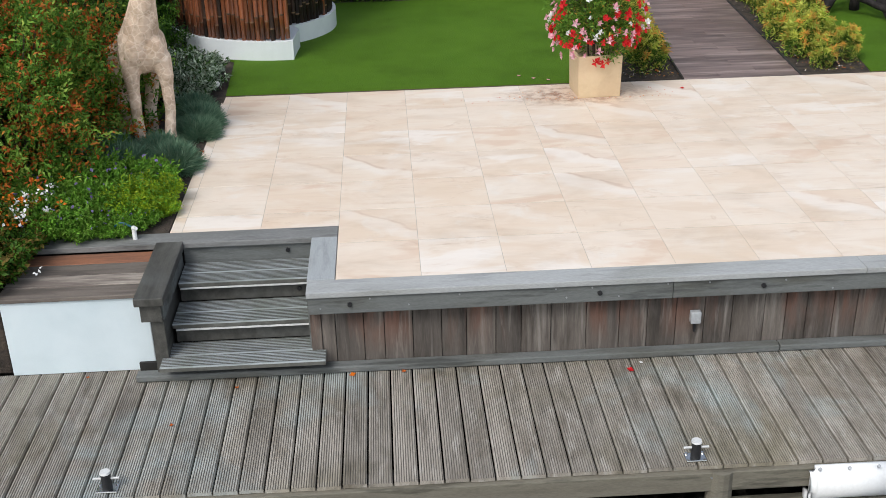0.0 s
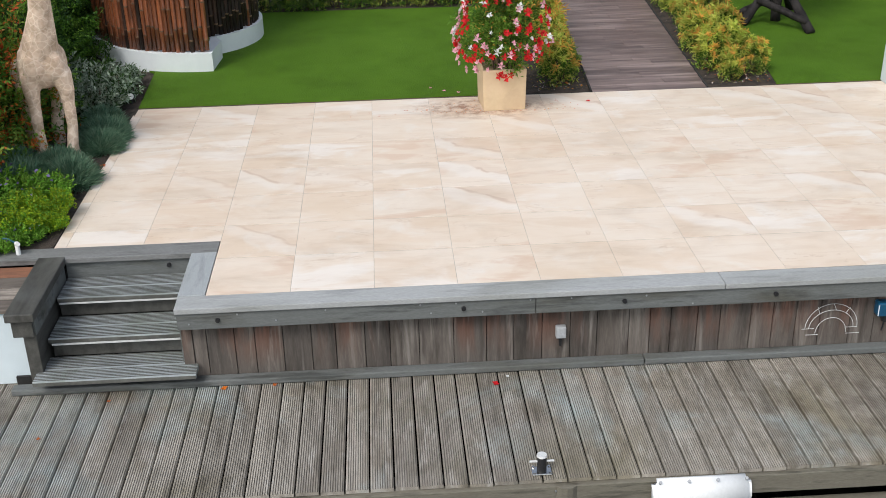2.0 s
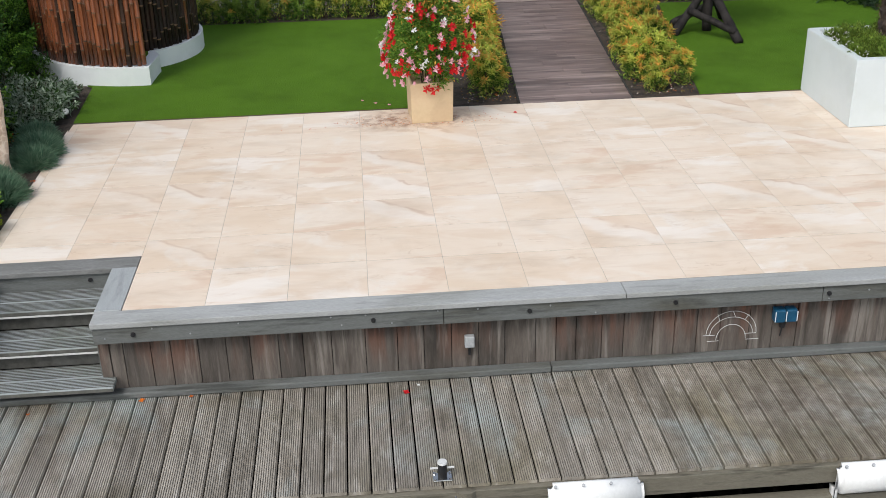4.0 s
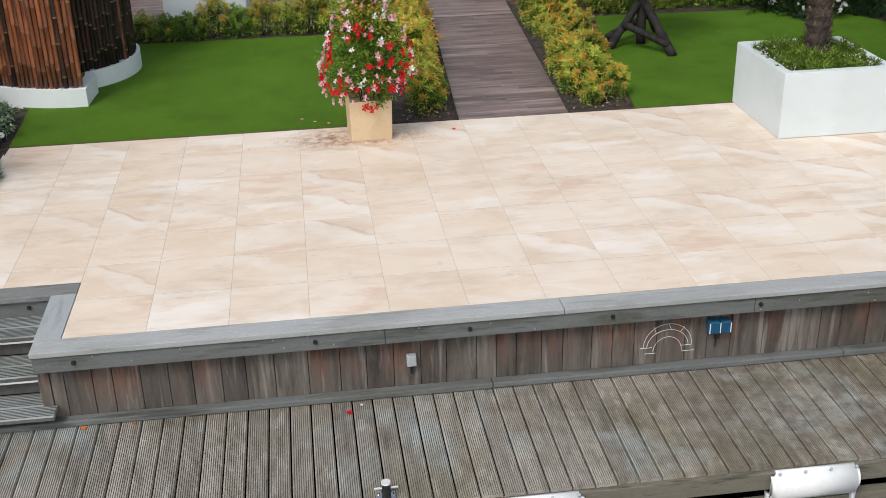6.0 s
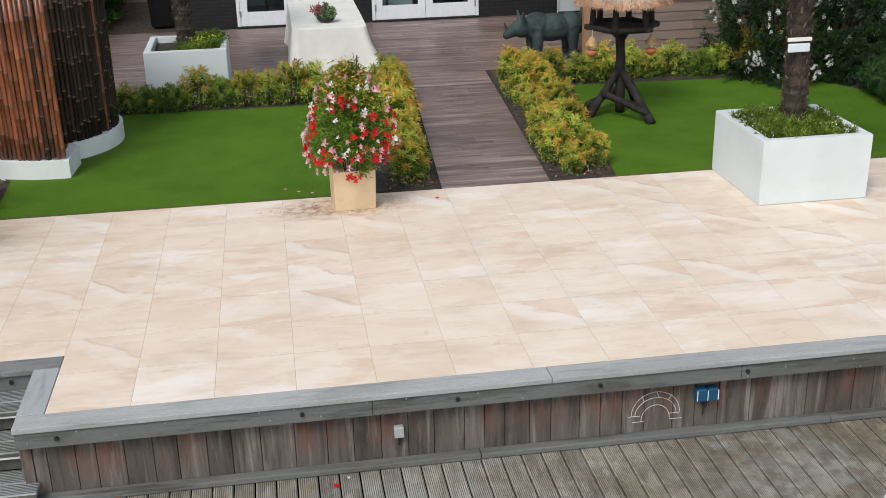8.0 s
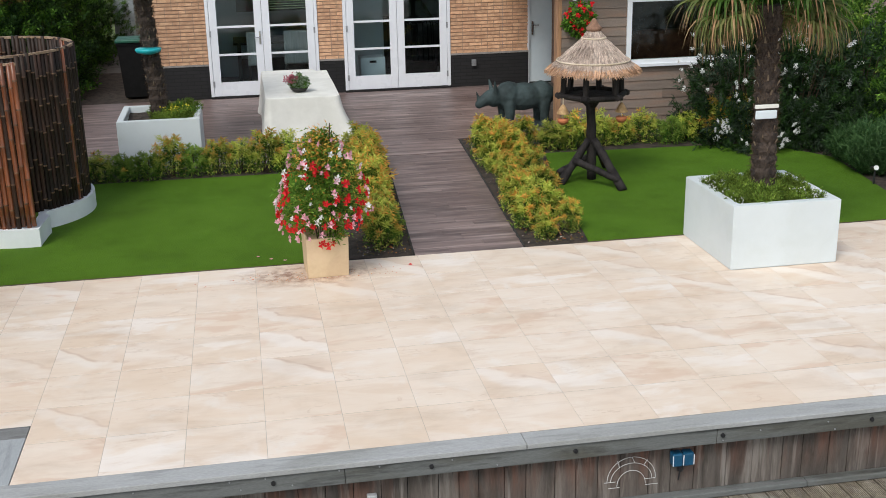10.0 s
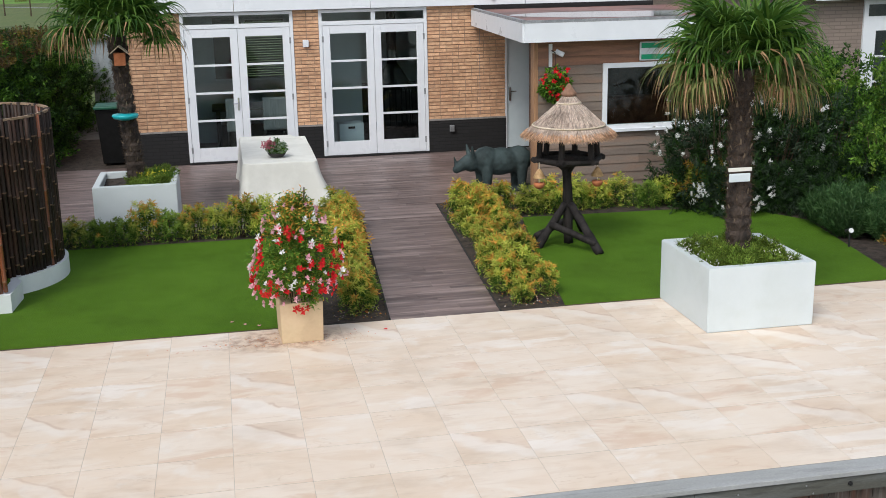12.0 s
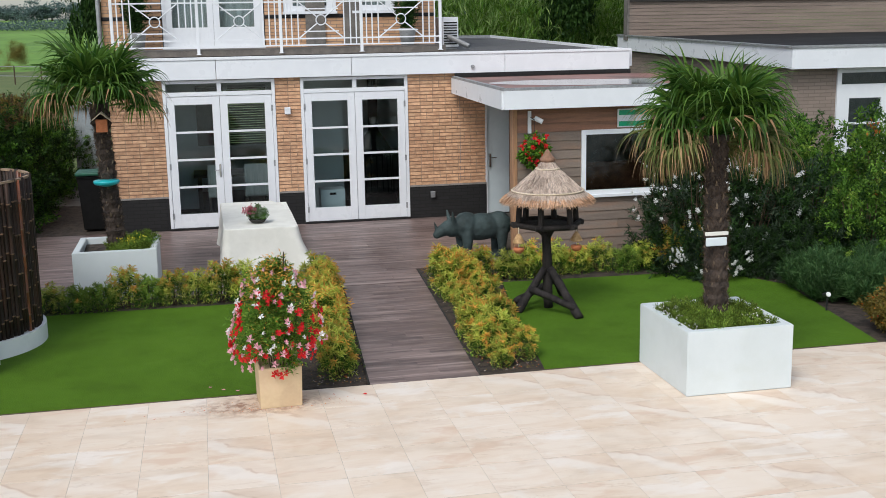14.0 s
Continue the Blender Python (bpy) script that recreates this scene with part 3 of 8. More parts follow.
weathered(M["fascia"], (0.55, 0.50, 0.40), 1.6, 0.46, 0.66, 0.8, (0.7, 3, 3))
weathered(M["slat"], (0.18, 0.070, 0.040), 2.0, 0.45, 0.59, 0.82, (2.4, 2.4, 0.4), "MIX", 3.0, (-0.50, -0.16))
# near-black streaks, densest at the slat tops and fading downward
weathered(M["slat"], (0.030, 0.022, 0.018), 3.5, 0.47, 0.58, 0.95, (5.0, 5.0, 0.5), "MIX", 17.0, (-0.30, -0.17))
weathered(M["slat"], (0.30, 0.27, 0.24), 3.0, 0.54, 0.68, 0.6, (5.0, 5.0, 0.35), "MIX", 27.0)
weathered(M["slat"], (0.45, 0.43, 0.40), 3.0, 0.50, 0.68, 0.8, (3.0, 3.0, 0.5), "MULTIPLY", 11.0)
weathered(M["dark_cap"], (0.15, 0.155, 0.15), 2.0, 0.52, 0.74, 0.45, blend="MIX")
weathered(M["tile"], (0.88, 0.83, 0.76), 0.7, 0.46, 0.68, 0.6)
weathered(M["tile"], (0.84, 0.72, 0.60), 1.5, 0.58, 0.74, 0.45, (1.0, 1.2, 1), shift=6.0)
weathered(M["tile"], (0.83, 0.795, 0.76), 1.9, 0.50, 0.70, 0.65, (0.8, 1.4, 1), shift=13.0)


def stained(m, colour, centre, reach, amount):
    """A tint round one spot, thinning outward and broken up unevenly."""
    N, L = m.node_tree.nodes, m.node_tree.links
    b = N["Principled BSDF"]
    old = b.inputs["Base Color"].links[0].from_socket
    geo = N.new("ShaderNodeNewGeometry")
    mp = N.new("ShaderNodeMapping")
    mp.inputs["Location"].default_value = (-centre[0] / reach[0], -centre[1] / reach[1], 0)
    mp.inputs["Scale"].default_value = (1 / reach[0], 1 / reach[1], 0)
    L.new(geo.outputs["Position"], mp.inputs["Vector"])
    ln = N.new("ShaderNodeVectorMath")
    ln.operation = "LENGTH"
    L.new(mp.outputs[0], ln.inputs[0])
    fall = N.new("ShaderNodeMapRange")
    fall.inputs["From Min"].default_value, fall.inputs["From Max"].default_value = 1.0, 0.4
    L.new(ln.outputs["Value"], fall.inputs["Value"])
    nz = N.new("ShaderNodeTexNoise")
    nz.inputs["Scale"].default_value = 11.0
    nz.inputs["Detail"].default_value = 6.0
    nz.inputs["Roughness"].default_value = 0.65
    L.new(geo.outputs["Position"], nz.inputs["Vector"])
    mr = N.new("ShaderNodeMapRange")
    mr.inputs["From Min"].default_value, mr.inputs["From Max"].default_value = 0.44, 0.62
    mr.inputs["To Min"].default_value, mr.inputs["To Max"].default_value = 0.15, amount
    L.new(nz.outputs["Fac"], mr.inputs["Value"])
    mu = N.new("ShaderNodeMath")
    mu.operation = "MULTIPLY"
    L.new(fall.outputs[0], mu.inputs[0])
    L.new(mr.outputs[0], mu.inputs[1])
    mx = N.new("ShaderNodeMix")
    mx.data_type = "RGBA"
    mx.inputs["B"].default_value = (*colour, 1)
    L.new(mu.outputs[0], mx.inputs["Factor"])
    L.new(old, mx.inputs["A"])
    L.new(mx.outputs["Result"], b.inputs["Base Color"])


# plant juice smeared on the tiles round the flower pot
stained(M["tile"], (0.27, 0.14, 0.085), (2.05, 3.48), (0.80, 0.36), 0.95)
# broad, darker brown patch over the right-hand deck boards
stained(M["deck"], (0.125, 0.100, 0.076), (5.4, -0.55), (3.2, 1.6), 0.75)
weathered(M["plank"], (0.44, 0.345, 0.315), 1.5, 0.51, 0.72, 0.8, (0.6, 6.5, 1), "MIX", 5.0)
weathered(M["plank"], (0.50, 0.46, 0.46), 1.8, 0.50, 0.68, 0.9, (0.6, 6.0, 1), "MULTIPLY", 15.0)
weathered(M["plank"], (0.60, 0.56, 0.54), 0.8, 0.45, 0.65, 0.7)
weathered(M["turf"], (0.80, 0.86, 0.70), 0.9, 0.45, 0.68, 0.7)
weathered(M["field"], (0.62, 0.70, 0.50), 0.03, 0.42, 0.62, 0.8, (0.3, 1, 1))
weathered(M["brick"], (0.80, 0.74, 0.72), 0.9, 0.45, 0.68, 0.7)
weathered(M["polyester"], (0.93, 0.93, 0.90), 2.2, 0.5, 0.7, 0.6)
weathered(M["white_paint"], (0.88, 0.92, 0.93), 1.6, 0.45, 0.7, 0.7)


# ---------------------------------------------------------------- helpers for meshes
def box(bm, x0, x1, y0, y1, z0, z1, bevel=0.0):
    r = bmesh.ops.create_cube(bm, size=1.0, matrix=Matrix.LocRotScale(((x0 + x1) / 2, (y0 + y1) / 2, (z0 + z1) / 2), None, (x1 - x0, y1 - y0, z1 - z0)))
    if bevel:
        es = {e for v in r["verts"] for e in v.link_edges}
        bmesh.ops.bevel(bm, geom=list(es), offset=bevel, segments=2, profile=0.5, affect="EDGES")
    return bm


def tube(bm, p0, p1, r0, r1=None, seg=12):
    p0, p1 = Vector(p0), Vector(p1)
    d = p1 - p0
    m = Matrix.Translation((p0 + p1) / 2) @ d.to_track_quat("Z", "Y").to_matrix().to_4x4()
    bmesh.ops.create_cone(bm, cap_ends=True, segments=seg, radius1=r0, radius2=r0 if r1 is None else r1, depth=d.length, matrix=m)
    return bm


def ball(bm, c, r, sub=2, rot=(0, 0, 0)):
    r = (r, r, r) if isinstance(r, (int, float)) else r
    bmesh.ops.create_icosphere(bm, subdivisions=sub, radius=1.0, matrix=Matrix.LocRotScale(c, Euler([radians(a) for a in rot]), r))
    return bm


def lathe(bm, profile, seg=32, centre=(0, 0, 0)):
    """A solid of revolution about z from (radius, height) pairs."""
    rings = []
    for r, z in profile:
        rings.append([bm.verts.new((centre[0] + r * math.cos(2 * math.pi * k / seg), centre[1] + r * math.sin(2 * math.pi * k / seg), centre[2] + z)) for k in range(seg)])
    for a, b in zip(rings, rings[1:]):
        for k in range(seg):
            bm.faces.new((a[k], a[(k + 1) % seg], b[(k + 1) % seg], b[k]))
    bm.faces.new(list(reversed(rings[0])))
    bm.faces.new(rings[-1])
    return bm


def extrude_profile(bm, pts, a, b, axis="x"):
    """A closed outline swept straight from a to b along an axis; pts in the two other axes in order."""
    def at(t, p):
        return {"x": (t, p[0], p[1]), "y": (p[0], t, p[1]), "z": (p[0], p[1], t)}[axis]
    v0 = [bm.verts.new(at(a, p)) for p in pts]
    v1 = [bm.verts.new(at(b, p)) for p in pts]
    n = len(pts)
    for k in range(n):
        bm.faces.new((v0[k], v0[(k + 1) % n], v1[(k + 1) % n], v1[k]))
    bm.faces.new(v0)
    bm.faces.new(list(reversed(v1)))
    bmesh.ops.recalc_face_normals(bm, faces=bm.faces[:])
    return bm


def mesh_of(name, bm, mat, smooth=False):
    me = bpy.data.meshes.new(name)
    bm.to_mesh(me)
    bm.free()
    for m in (mat if isinstance(mat, (list, tuple)) else [mat]):
        me.materials.append(m)
    if smooth:
        me.polygons.foreach_set("use_smooth", [True] * len(me.polygons))
    return me


def part(name, bm, mat, parent=None, label="", smooth=False):
    ob = new(name, bm if isinstance(bm, bpy.types.Mesh) else mesh_of(name, bm, mat, smooth))
    ob.parent = parent
    if label:
        ob["label"] = label
    return ob


def thing(name, at, label, category, group="", kind="", turn=0):
    ob = new(name)
    ob.empty_display_size = 0.1
    ob.matrix_basis = pose(*at, 0, 0, turn)
    return tagged(ob, label, category, group, kind)


def single(name, bm, mat, label, category, at=(0, 0, 0), group="", kind="", turn=0, smooth=False):
    ob = part(name, bm, mat, None, "", smooth)
    ob.matrix_basis = pose(*at, 0, 0, turn)
    return tagged(ob, label, category, group, kind)


def B(*a, bevel=0.0):
    return box(bmesh.new(), *a, bevel=bevel)


def leaves_mesh(name, P, D, length, width, mats, pick=None, fold=0.25, rng=None):
    """Many separate folded leaves: base points, directions, lengths and widths."""
    rng = rng or np.random.default_rng(1)
    n = len(P)
    D = D / (np.linalg.norm(D, axis=1, keepdims=True) + 1e-9)
    up = rng.normal(size=(n, 3)) * 0.6 + np.array([0, 0, 1.0])
    S = np.cross(D, up)
    S /= np.linalg.norm(S, axis=1, keepdims=True) + 1e-9
    Nn = np.cross(S, D)
    Lc = np.broadcast_to(np.asarray(length, float).reshape(-1, 1), (n, 1))
    Wc = np.broadcast_to(np.asarray(width, float).reshape(-1, 1), (n, 1))
    mid = P + D * Lc * 0.45
    V = np.stack([P, mid + S * Wc / 2 + Nn * Wc * fold, P + D * Lc - Nn * Lc * 0.08, mid - S * Wc / 2 + Nn * Wc * fold], axis=1).reshape(-1, 3)
    base = np.arange(n) * 4
    F = np.empty((n * 2, 3), int)
    F[0::2] = np.stack([base, base + 1, base + 2], 1)
    F[1::2] = np.stack([base, base + 2, base + 3], 1)
    me = bpy.data.meshes.new(name)
    me.vertices.add(len(V))
    me.vertices.foreach_set("co", V.ravel())
    me.loops.add(len(F) * 3)
    me.loops.foreach_set("vertex_index", F.ravel())
    me.polygons.add(len(F))
    me.polygons.foreach_set("loop_start", np.arange(len(F)) * 3)
    for m in (mats if isinstance(mats, (list, tuple)) else [mats]):
        me.materials.append(m)
    if pick is not None:
        me.polygons.foreach_set("material_index", np.repeat(pick, 2))
    me.update(calc_edges=True)
    return me


def shoots(rng, count, per, height, radius, lean=0.5, low=0.15, droop=0.0):
    """Leaf bases and directions on curved shoots that rise from one root."""
    ang = rng.uniform(0, 2 * math.pi, count)
    rad = np.sqrt(rng.uniform(0, 1, count)) * radius
    tip = np.stack([np.cos(ang) * rad, np.sin(ang) * rad, height * (1 - 0.45 * (rad / radius) ** 2) * rng.uniform(0.6, 1.18, count)], 1)
    s = low + (1 - low) * rng.uniform(0, 1, (count, per)) ** 0.8
    root = tip * np.array([0.35, 0.35, 0])
    P = root[:, None, :] + (tip - root)[:, None, :] * np.stack([s ** 1.2, s ** 1.2, s], 2)
    P += rng.normal(size=P.shape) * radius * 0.05
    out = tip[:, None, :] * np.array([1, 1, 0]) / (radius + 1e-6)
    D = rng.normal(size=P.shape) * 0.8 + out * 0.6 + np.array([0, 0, lean])
    D[:, :, 2] -= droop
    rel = np.repeat(s[:, :, None], 1, 2).reshape(-1)
    return P.reshape(-1, 3), D.reshape(-1, 3), rel


def shrub_mesh(name, seed, count, per, height, radius, leaf, mats, tip_share=0.3, lean=0.5, low=0.15, tip_from=0.7):
    rng = np.random.default_rng(seed)
    P, D, rel = shoots(rng, count, per, height, radius, lean, low)
    pick = ((rel > tip_from) & (rng.uniform(0, 1, len(rel)) < tip_share)).astype(int) if len(mats) > 1 else None
    k = rng.uniform(0.7, 1.25, len(P))
    return leaves_mesh(name, P, D, leaf[0] * k, leaf[1] * k, mats, pick, rng=rng)


def bush_mesh(seed, count, per, height, radius, leaf, mats, shares, hollow=0.45, stray=0.15):
    """A rounded bush of leafy sprays with dark gaps between them; each spray keeps to one of the given leaf kinds."""
    rng = np.random.default_rng(seed)
    a = rng.uniform(0, 2 * math.pi, count)
    cz = rng.uniform(-0.05, 1, count)
    sn = np.sqrt(1 - np.clip(cz, 0, 1) ** 2)
    rad = rng.uniform(hollow, 1.0, count) ** 0.6
    lump = 1 + 0.16 * np.sin(3 * a + seed) * sn + 0.10 * np.sin(5 * a + 7 * cz)
    C = np.stack([sn * np.cos(a) * radius * lump, sn * np.sin(a) * radius * lump, np.clip(cz, 0.03, 1) * height * (0.9 + 0.1 * lump)], 1) * rad[:, None]
    out = C / [radius, radius, height] + [0, 0, 0.25] + rng.normal(size=(count, 3)) * 0.35
    out /= np.linalg.norm(out, axis=1, keepdims=True)
    w = np.repeat(np.arange(count), per)
    kind = rng.choice(len(mats), count, p=shares)[w]
    kind = np.where(rng.uniform(0, 1, count * per) < stray, rng.choice(len(mats), count * per, p=shares), kind)
    u = rng.uniform(0, 1, count * per)
    reach = radius * rng.uniform(0.14, 0.26, count)[w]
    P = C[w] + out[w] * (u * reach)[:, None] + rng.normal(size=(count * per, 3)) * radius * 0.028
    D = out[w] * 0.7 + rng.normal(size=P.shape) * 0.75
    k = rng.uniform(0.65, 1.25, len(P))
    return leaves_mesh("foliage", P, D, leaf[0] * k, leaf[1] * k, mats, kind, rng=rng)


def stems_mesh(name, seed, count, height, radius, thick=0.006):
    rng = np.random.default_rng(seed)
    bm = bmesh.new()
    for _ in range(count):
        a, r = rng.uniform(0, 6.28), radius * math.sqrt(rng.uniform(0, 1)) * 0.8
        tube(bm, (r * 0.3 * math.cos(a), r * 0.3 * math.sin(a), -0.02), (r * math.cos(a), r * math.sin(a), height * 0.75), thick, thick * 0.4, 5)
    return mesh_of(name, bm, M["stem"])


def plant(name, leaf_me, stem_me, at, label, category, group="", turn=0, scale=1.0, extra=()):
    ob = thing(name, at, label, category, group, turn=turn)
    ob.scale = (scale, scale, scale)
    part("foliage", leaf_me, None, ob)
    if stem_me:
        part("woody_base", stem_me, None, ob)
    for nm, me in extra:
        part(nm, me, None, ob)
    return ob


# ---------------------------------------------------------------- ground, water, far land
SLOPE = 0.020


def land_height(y):
    return -0.10 if y < 17 else -0.10 + SLOPE * (min(y, 420) - 17)


gb = bmesh.new()
ys = [0.81, 4, 8, 12, 17, 22, 30, 45, 70, 110, 180, 300, 420, 1400, 3500]
xs = [-3500, -600, -150, -50, -20, -8, 0, 8, 20, 50, 150, 600, 3500]
grid = [[gb.verts.new((x, y, land_height(y))) for x in xs] for y in ys]
for r0, r1 in zip(grid, grid[1:]):
    for k in range(len(xs) - 1):
        gb.faces.new((r0[k], r0[k + 1], r1[k + 1], r1[k])).material_index = 1 if r1[k].co.y < 71 else 0
single("ground", gb, [M["field"], M["rough_grass"]], "flat green meadow reaching the distant horizon", "ground", kind="structure")
wb = bmesh.new()
for x0, x1, y0, y1 in ((-3500, 3500, -3500, 0.68),):
    wb.faces.new([wb.verts.new(p) for p in ((x0, y0, -0.98), (x1, y0, -0.98), (x1, y1, -0.98), (x0, y1, -0.98))])
single("water", wb, M["water"], "dark still canal water under the jetty", "water", kind="structure")
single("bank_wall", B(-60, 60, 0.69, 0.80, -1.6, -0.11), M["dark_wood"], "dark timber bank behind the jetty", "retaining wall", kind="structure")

# ---------------------------------------------------------------- terrace of cream tiles
TW = 0.52
ROWY = [0.522 * j + 0.0028 * j * j for j in range(8)]
STEP_Y = 0.80
LEFT = -1.12
terrace = part("terrace_floor", extrude_profile(bmesh.new(), [(0.0, 0.0), (9.6, 0.0), (9.6, 3.79), (LEFT, 3.79), (LEFT, STEP_Y), (0.0, STEP_Y)], -0.16, -0.0018, "z"), M["grout"])
tagged(terrace, "terrace of large cream wood-veined tiles", "terrace", kind="structure")

# ---------------------------------------------------------------- timber front of the terrace
front = thing("terrace_front", (0, 0, 0), "weathered timber front of the raised terrace with vertical brown slats", "retaining wall", kind="structure")
edge = thing("terrace_edge", (0, 0, 0), "grey weathered wooden cap along the terrace", "trim", kind="structure")
for xa, xb, dz in ((-0.17, 3.198, 0.0), (3.202, 6.40, -0.002), (6.404, 9.6, 0.0)):
    part("edge_board", B(xa, xb, -0.172, -0.003, -0.035, 0.002 + dz, bevel=0.004), M["cap"], edge)
single("terrace_side_edge", B(-0.172, -0.003, -0.0, 0.62, -0.035, 0.005, bevel=0.004), M["cap_y"], "grey weathered wooden cap beside the steps", "trim", kind="structure")
single("terrace_back_edge", B(-2.03, -0.003, 0.622, 0.797, -0.035, 0.003, bevel=0.004), M["cap_mid"], "grey weathered wooden cap above the steps", "trim", kind="structure")
X0 = -0.165
for x1 in (2.028, 4.504, 7.1, 9.6):
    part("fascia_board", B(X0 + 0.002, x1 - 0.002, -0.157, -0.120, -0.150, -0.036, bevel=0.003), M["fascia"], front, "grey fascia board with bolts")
    X0 = x1
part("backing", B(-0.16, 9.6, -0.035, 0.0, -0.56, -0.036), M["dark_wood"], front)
part("corner_post", B(-0.165, -0.10, -0.075, 0.02, -0.56, -0.151, bevel=0.004), M["slat"], front)
srng = random.Random(4)
slat_meshes = {}
SLATS = [-0.098, -0.013, 0.159, 0.284, 0.458, 0.634, 0.786, 0.968, 1.125, 1.308, 1.526, 1.733, 1.906, 2.086, 2.264, 2.436, 2.639, 2.775, 2.907, 3.079, 3.225, 3.422,
         3.565, 3.717, 3.874, 4.072, 4.230, 4.397, 4.626, 4.816, 5.036, 5.183, 5.381, 5.526]
while SLATS[-1] < 9.4:
    SLATS.append(SLATS[-1] + srng.choice((0.145, 0.16, 0.175, 0.195)))
for xa, xb in zip(SLATS, SLATS[1:]):
    w = round(xb - xa, 3)
    if w not in slat_meshes:
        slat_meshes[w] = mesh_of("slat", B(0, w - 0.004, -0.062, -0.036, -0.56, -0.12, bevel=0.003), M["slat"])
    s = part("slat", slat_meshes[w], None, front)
    s.location = (xa, srng.uniform(-0.004, 0.002), 0)
x0 = -1.24
for x1 in (2.735, 5.2, 7.6, 9.6):
    part("toe_board", B(x0 + 0.002, x1 - 0.002, -0.140, -0.064, -0.572, -0.528, bevel=0.008), M["fascia"], front)
    x0 = x1
bolt_me = mesh_of("bolt", tube(bmesh.new(), (0, -0.010, 0), (0, 0.01, 0), 0.014, 0.016, 12), M["black_steel"])
screw_me = mesh_of("screw", tube(bmesh.new(), (0, -0.004, 0), (0, 0.01, 0), 0.0055, 0.0055, 8), M["zinc"])
for bx in (0.085, 1.582, 2.579, 3.528, 4.543, 5.62, 6.7):
    part("bolt", bolt_me, None, front, "dark bolt").location = (bx, -0.160, -0.090)
for bx, bz in ((-0.09, -0.110), (0.205, -0.056), (0.436, -0.107), (0.739, -0.056), (1.316, -0.052), (1.381, -0.112), (1.535, -0.052), (1.698, -0.118), (1.993, -0.050), (2.247, -0.052),
               (2.713, -0.060), (3.007, -0.130), (4.547, -0.129), (4.811, -0.082), (5.299, -0.073), (5.353, -0.135)):
    part("screw", screw_me, None, front, "dull steel screw").location = (bx, -0.158, bz)

# ---------------------------------------------------------------- jetty of grooved boards
jetty = thing("jetty_floor", (0, 0, -0.575), "jetty of weathered grey grooved boards", "deck", kind="structure")
PITCH, BOARD = 0.135, 0.129
prof = [(0.002, -0.026), (0.002, -0.004), (0.005, 0.0)]
ridges = 9
for k in range(ridges):
    a = 0.005 + (BOARD - 0.010) * k / ridges
    w = (BOARD - 0.010) / ridges
    prof += [(a + w * 0.55, 0.0), (a + w * 0.63, -0.005), (a + w * 0.92, -0.005), (a + w, 0.0)]
prof += [(BOARD - 0.002, -0.004), (BOARD - 0.002, -0.026)]
board_b = extrude_profile(bmesh.new(), prof, -1.250, 0.03, "y")
# darker material on the groove floors
for f in board_b.faces:
    if abs(f.normal.y) < 0.5 and -0.0065 < f.calc_center_median().z < -0.004:
        f.material_index = 1
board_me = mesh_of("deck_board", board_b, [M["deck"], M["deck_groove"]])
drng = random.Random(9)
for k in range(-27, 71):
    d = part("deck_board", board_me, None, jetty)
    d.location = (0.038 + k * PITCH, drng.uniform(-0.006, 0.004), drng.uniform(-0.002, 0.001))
joist = part("joist", B(-3.7, 9.7, -1.20, -1.12, -0.17, -0.03), M["dark_wood"], jetty)
for jx in (-2.4, 2.05, 5.4, 8.6):
    part("mooring_pile", tube(bmesh.new(), (jx, -1.24, -1.2), (jx, -1.24, -0.03), 0.075, 0.07, 14), M["beam"], jetty, "round mossy pile")
x0 = -3.7
for x1 in (-1.05, 2.04, 5.15, 9.7):
    part("edge_beam", B(x0 + 0.003, x1 - 0.003, -1.282, -1.222, -0.150, -0.030, bevel=0.005), M["beam"], jetty, "mossy green-grey edge beam")
    x0 = x1
part("lower_beam", B(-3.7, 9.7, -1.30, -1.22, -0.36, -0.235, bevel=0.006), M["beam"], jetty, "mossy lower beam near the water")
for sx in (1.99, 2.09, -1.1, -1.0, 5.1, 5.2):
    part("screw", screw_me, None, jetty, "shiny screw").location = (sx, -1.284, -0.06)

# ---------------------------------------------------------------- steps
steps = thing("steps", (0, 0, 0), "short flight of weathered grooved wooden steps", "stairs", kind="structure")


def tread_profile(y0, y1, top):
    pts = [(y0, top - 0.03), (y0, top - 0.006), (y0 + 0.004, top)]
    n = int((y1 - y0) / 0.0185)
    for k in range(n):
        a = y0 + 0.006 + (y1 - y0 - 0.012) * k / n
        w = (y1 - y0 - 0.012) / n
        pts += [(a + w * 0.46, top), (a + w * 0.54, top - 0.012), (a + w * 0.92, top - 0.012), (a + w, top)]
    return pts + [(y1, top - 0.002), (y1, top - 0.03)]


for xa, xb, ya, yb, top in ((-1.008, -0.178, 0.335, 0.47, -0.144), (-1.008, -0.178, 0.475, 0.64, -0.144), (-1.02, -0.16, 0.06, 0.205, -0.288), (-1.02, -0.16, 0.21, 0.36, -0.288),
                            (-1.07, -0.08, -0.215, -0.08, -0.432), (-1.07, -0.115, -0.075, 0.09, -0.432)):
    trb = extrude_profile(bmesh.new(), tread_profile(ya, yb, top), xa, xb, "x")
    # darker material on grooves, front, back and underside of each tread
    for f in trb.faces:
        c = f.calc_center_median()
        if abs(f.normal.x) < 0.5 and (c.z < top - 0.008 or (c.z < top - 0.004 and c.y > ya + 0.01)):
            f.material_index = 1
    part("tread", trb, [M["tread"], M["groove"]], steps)
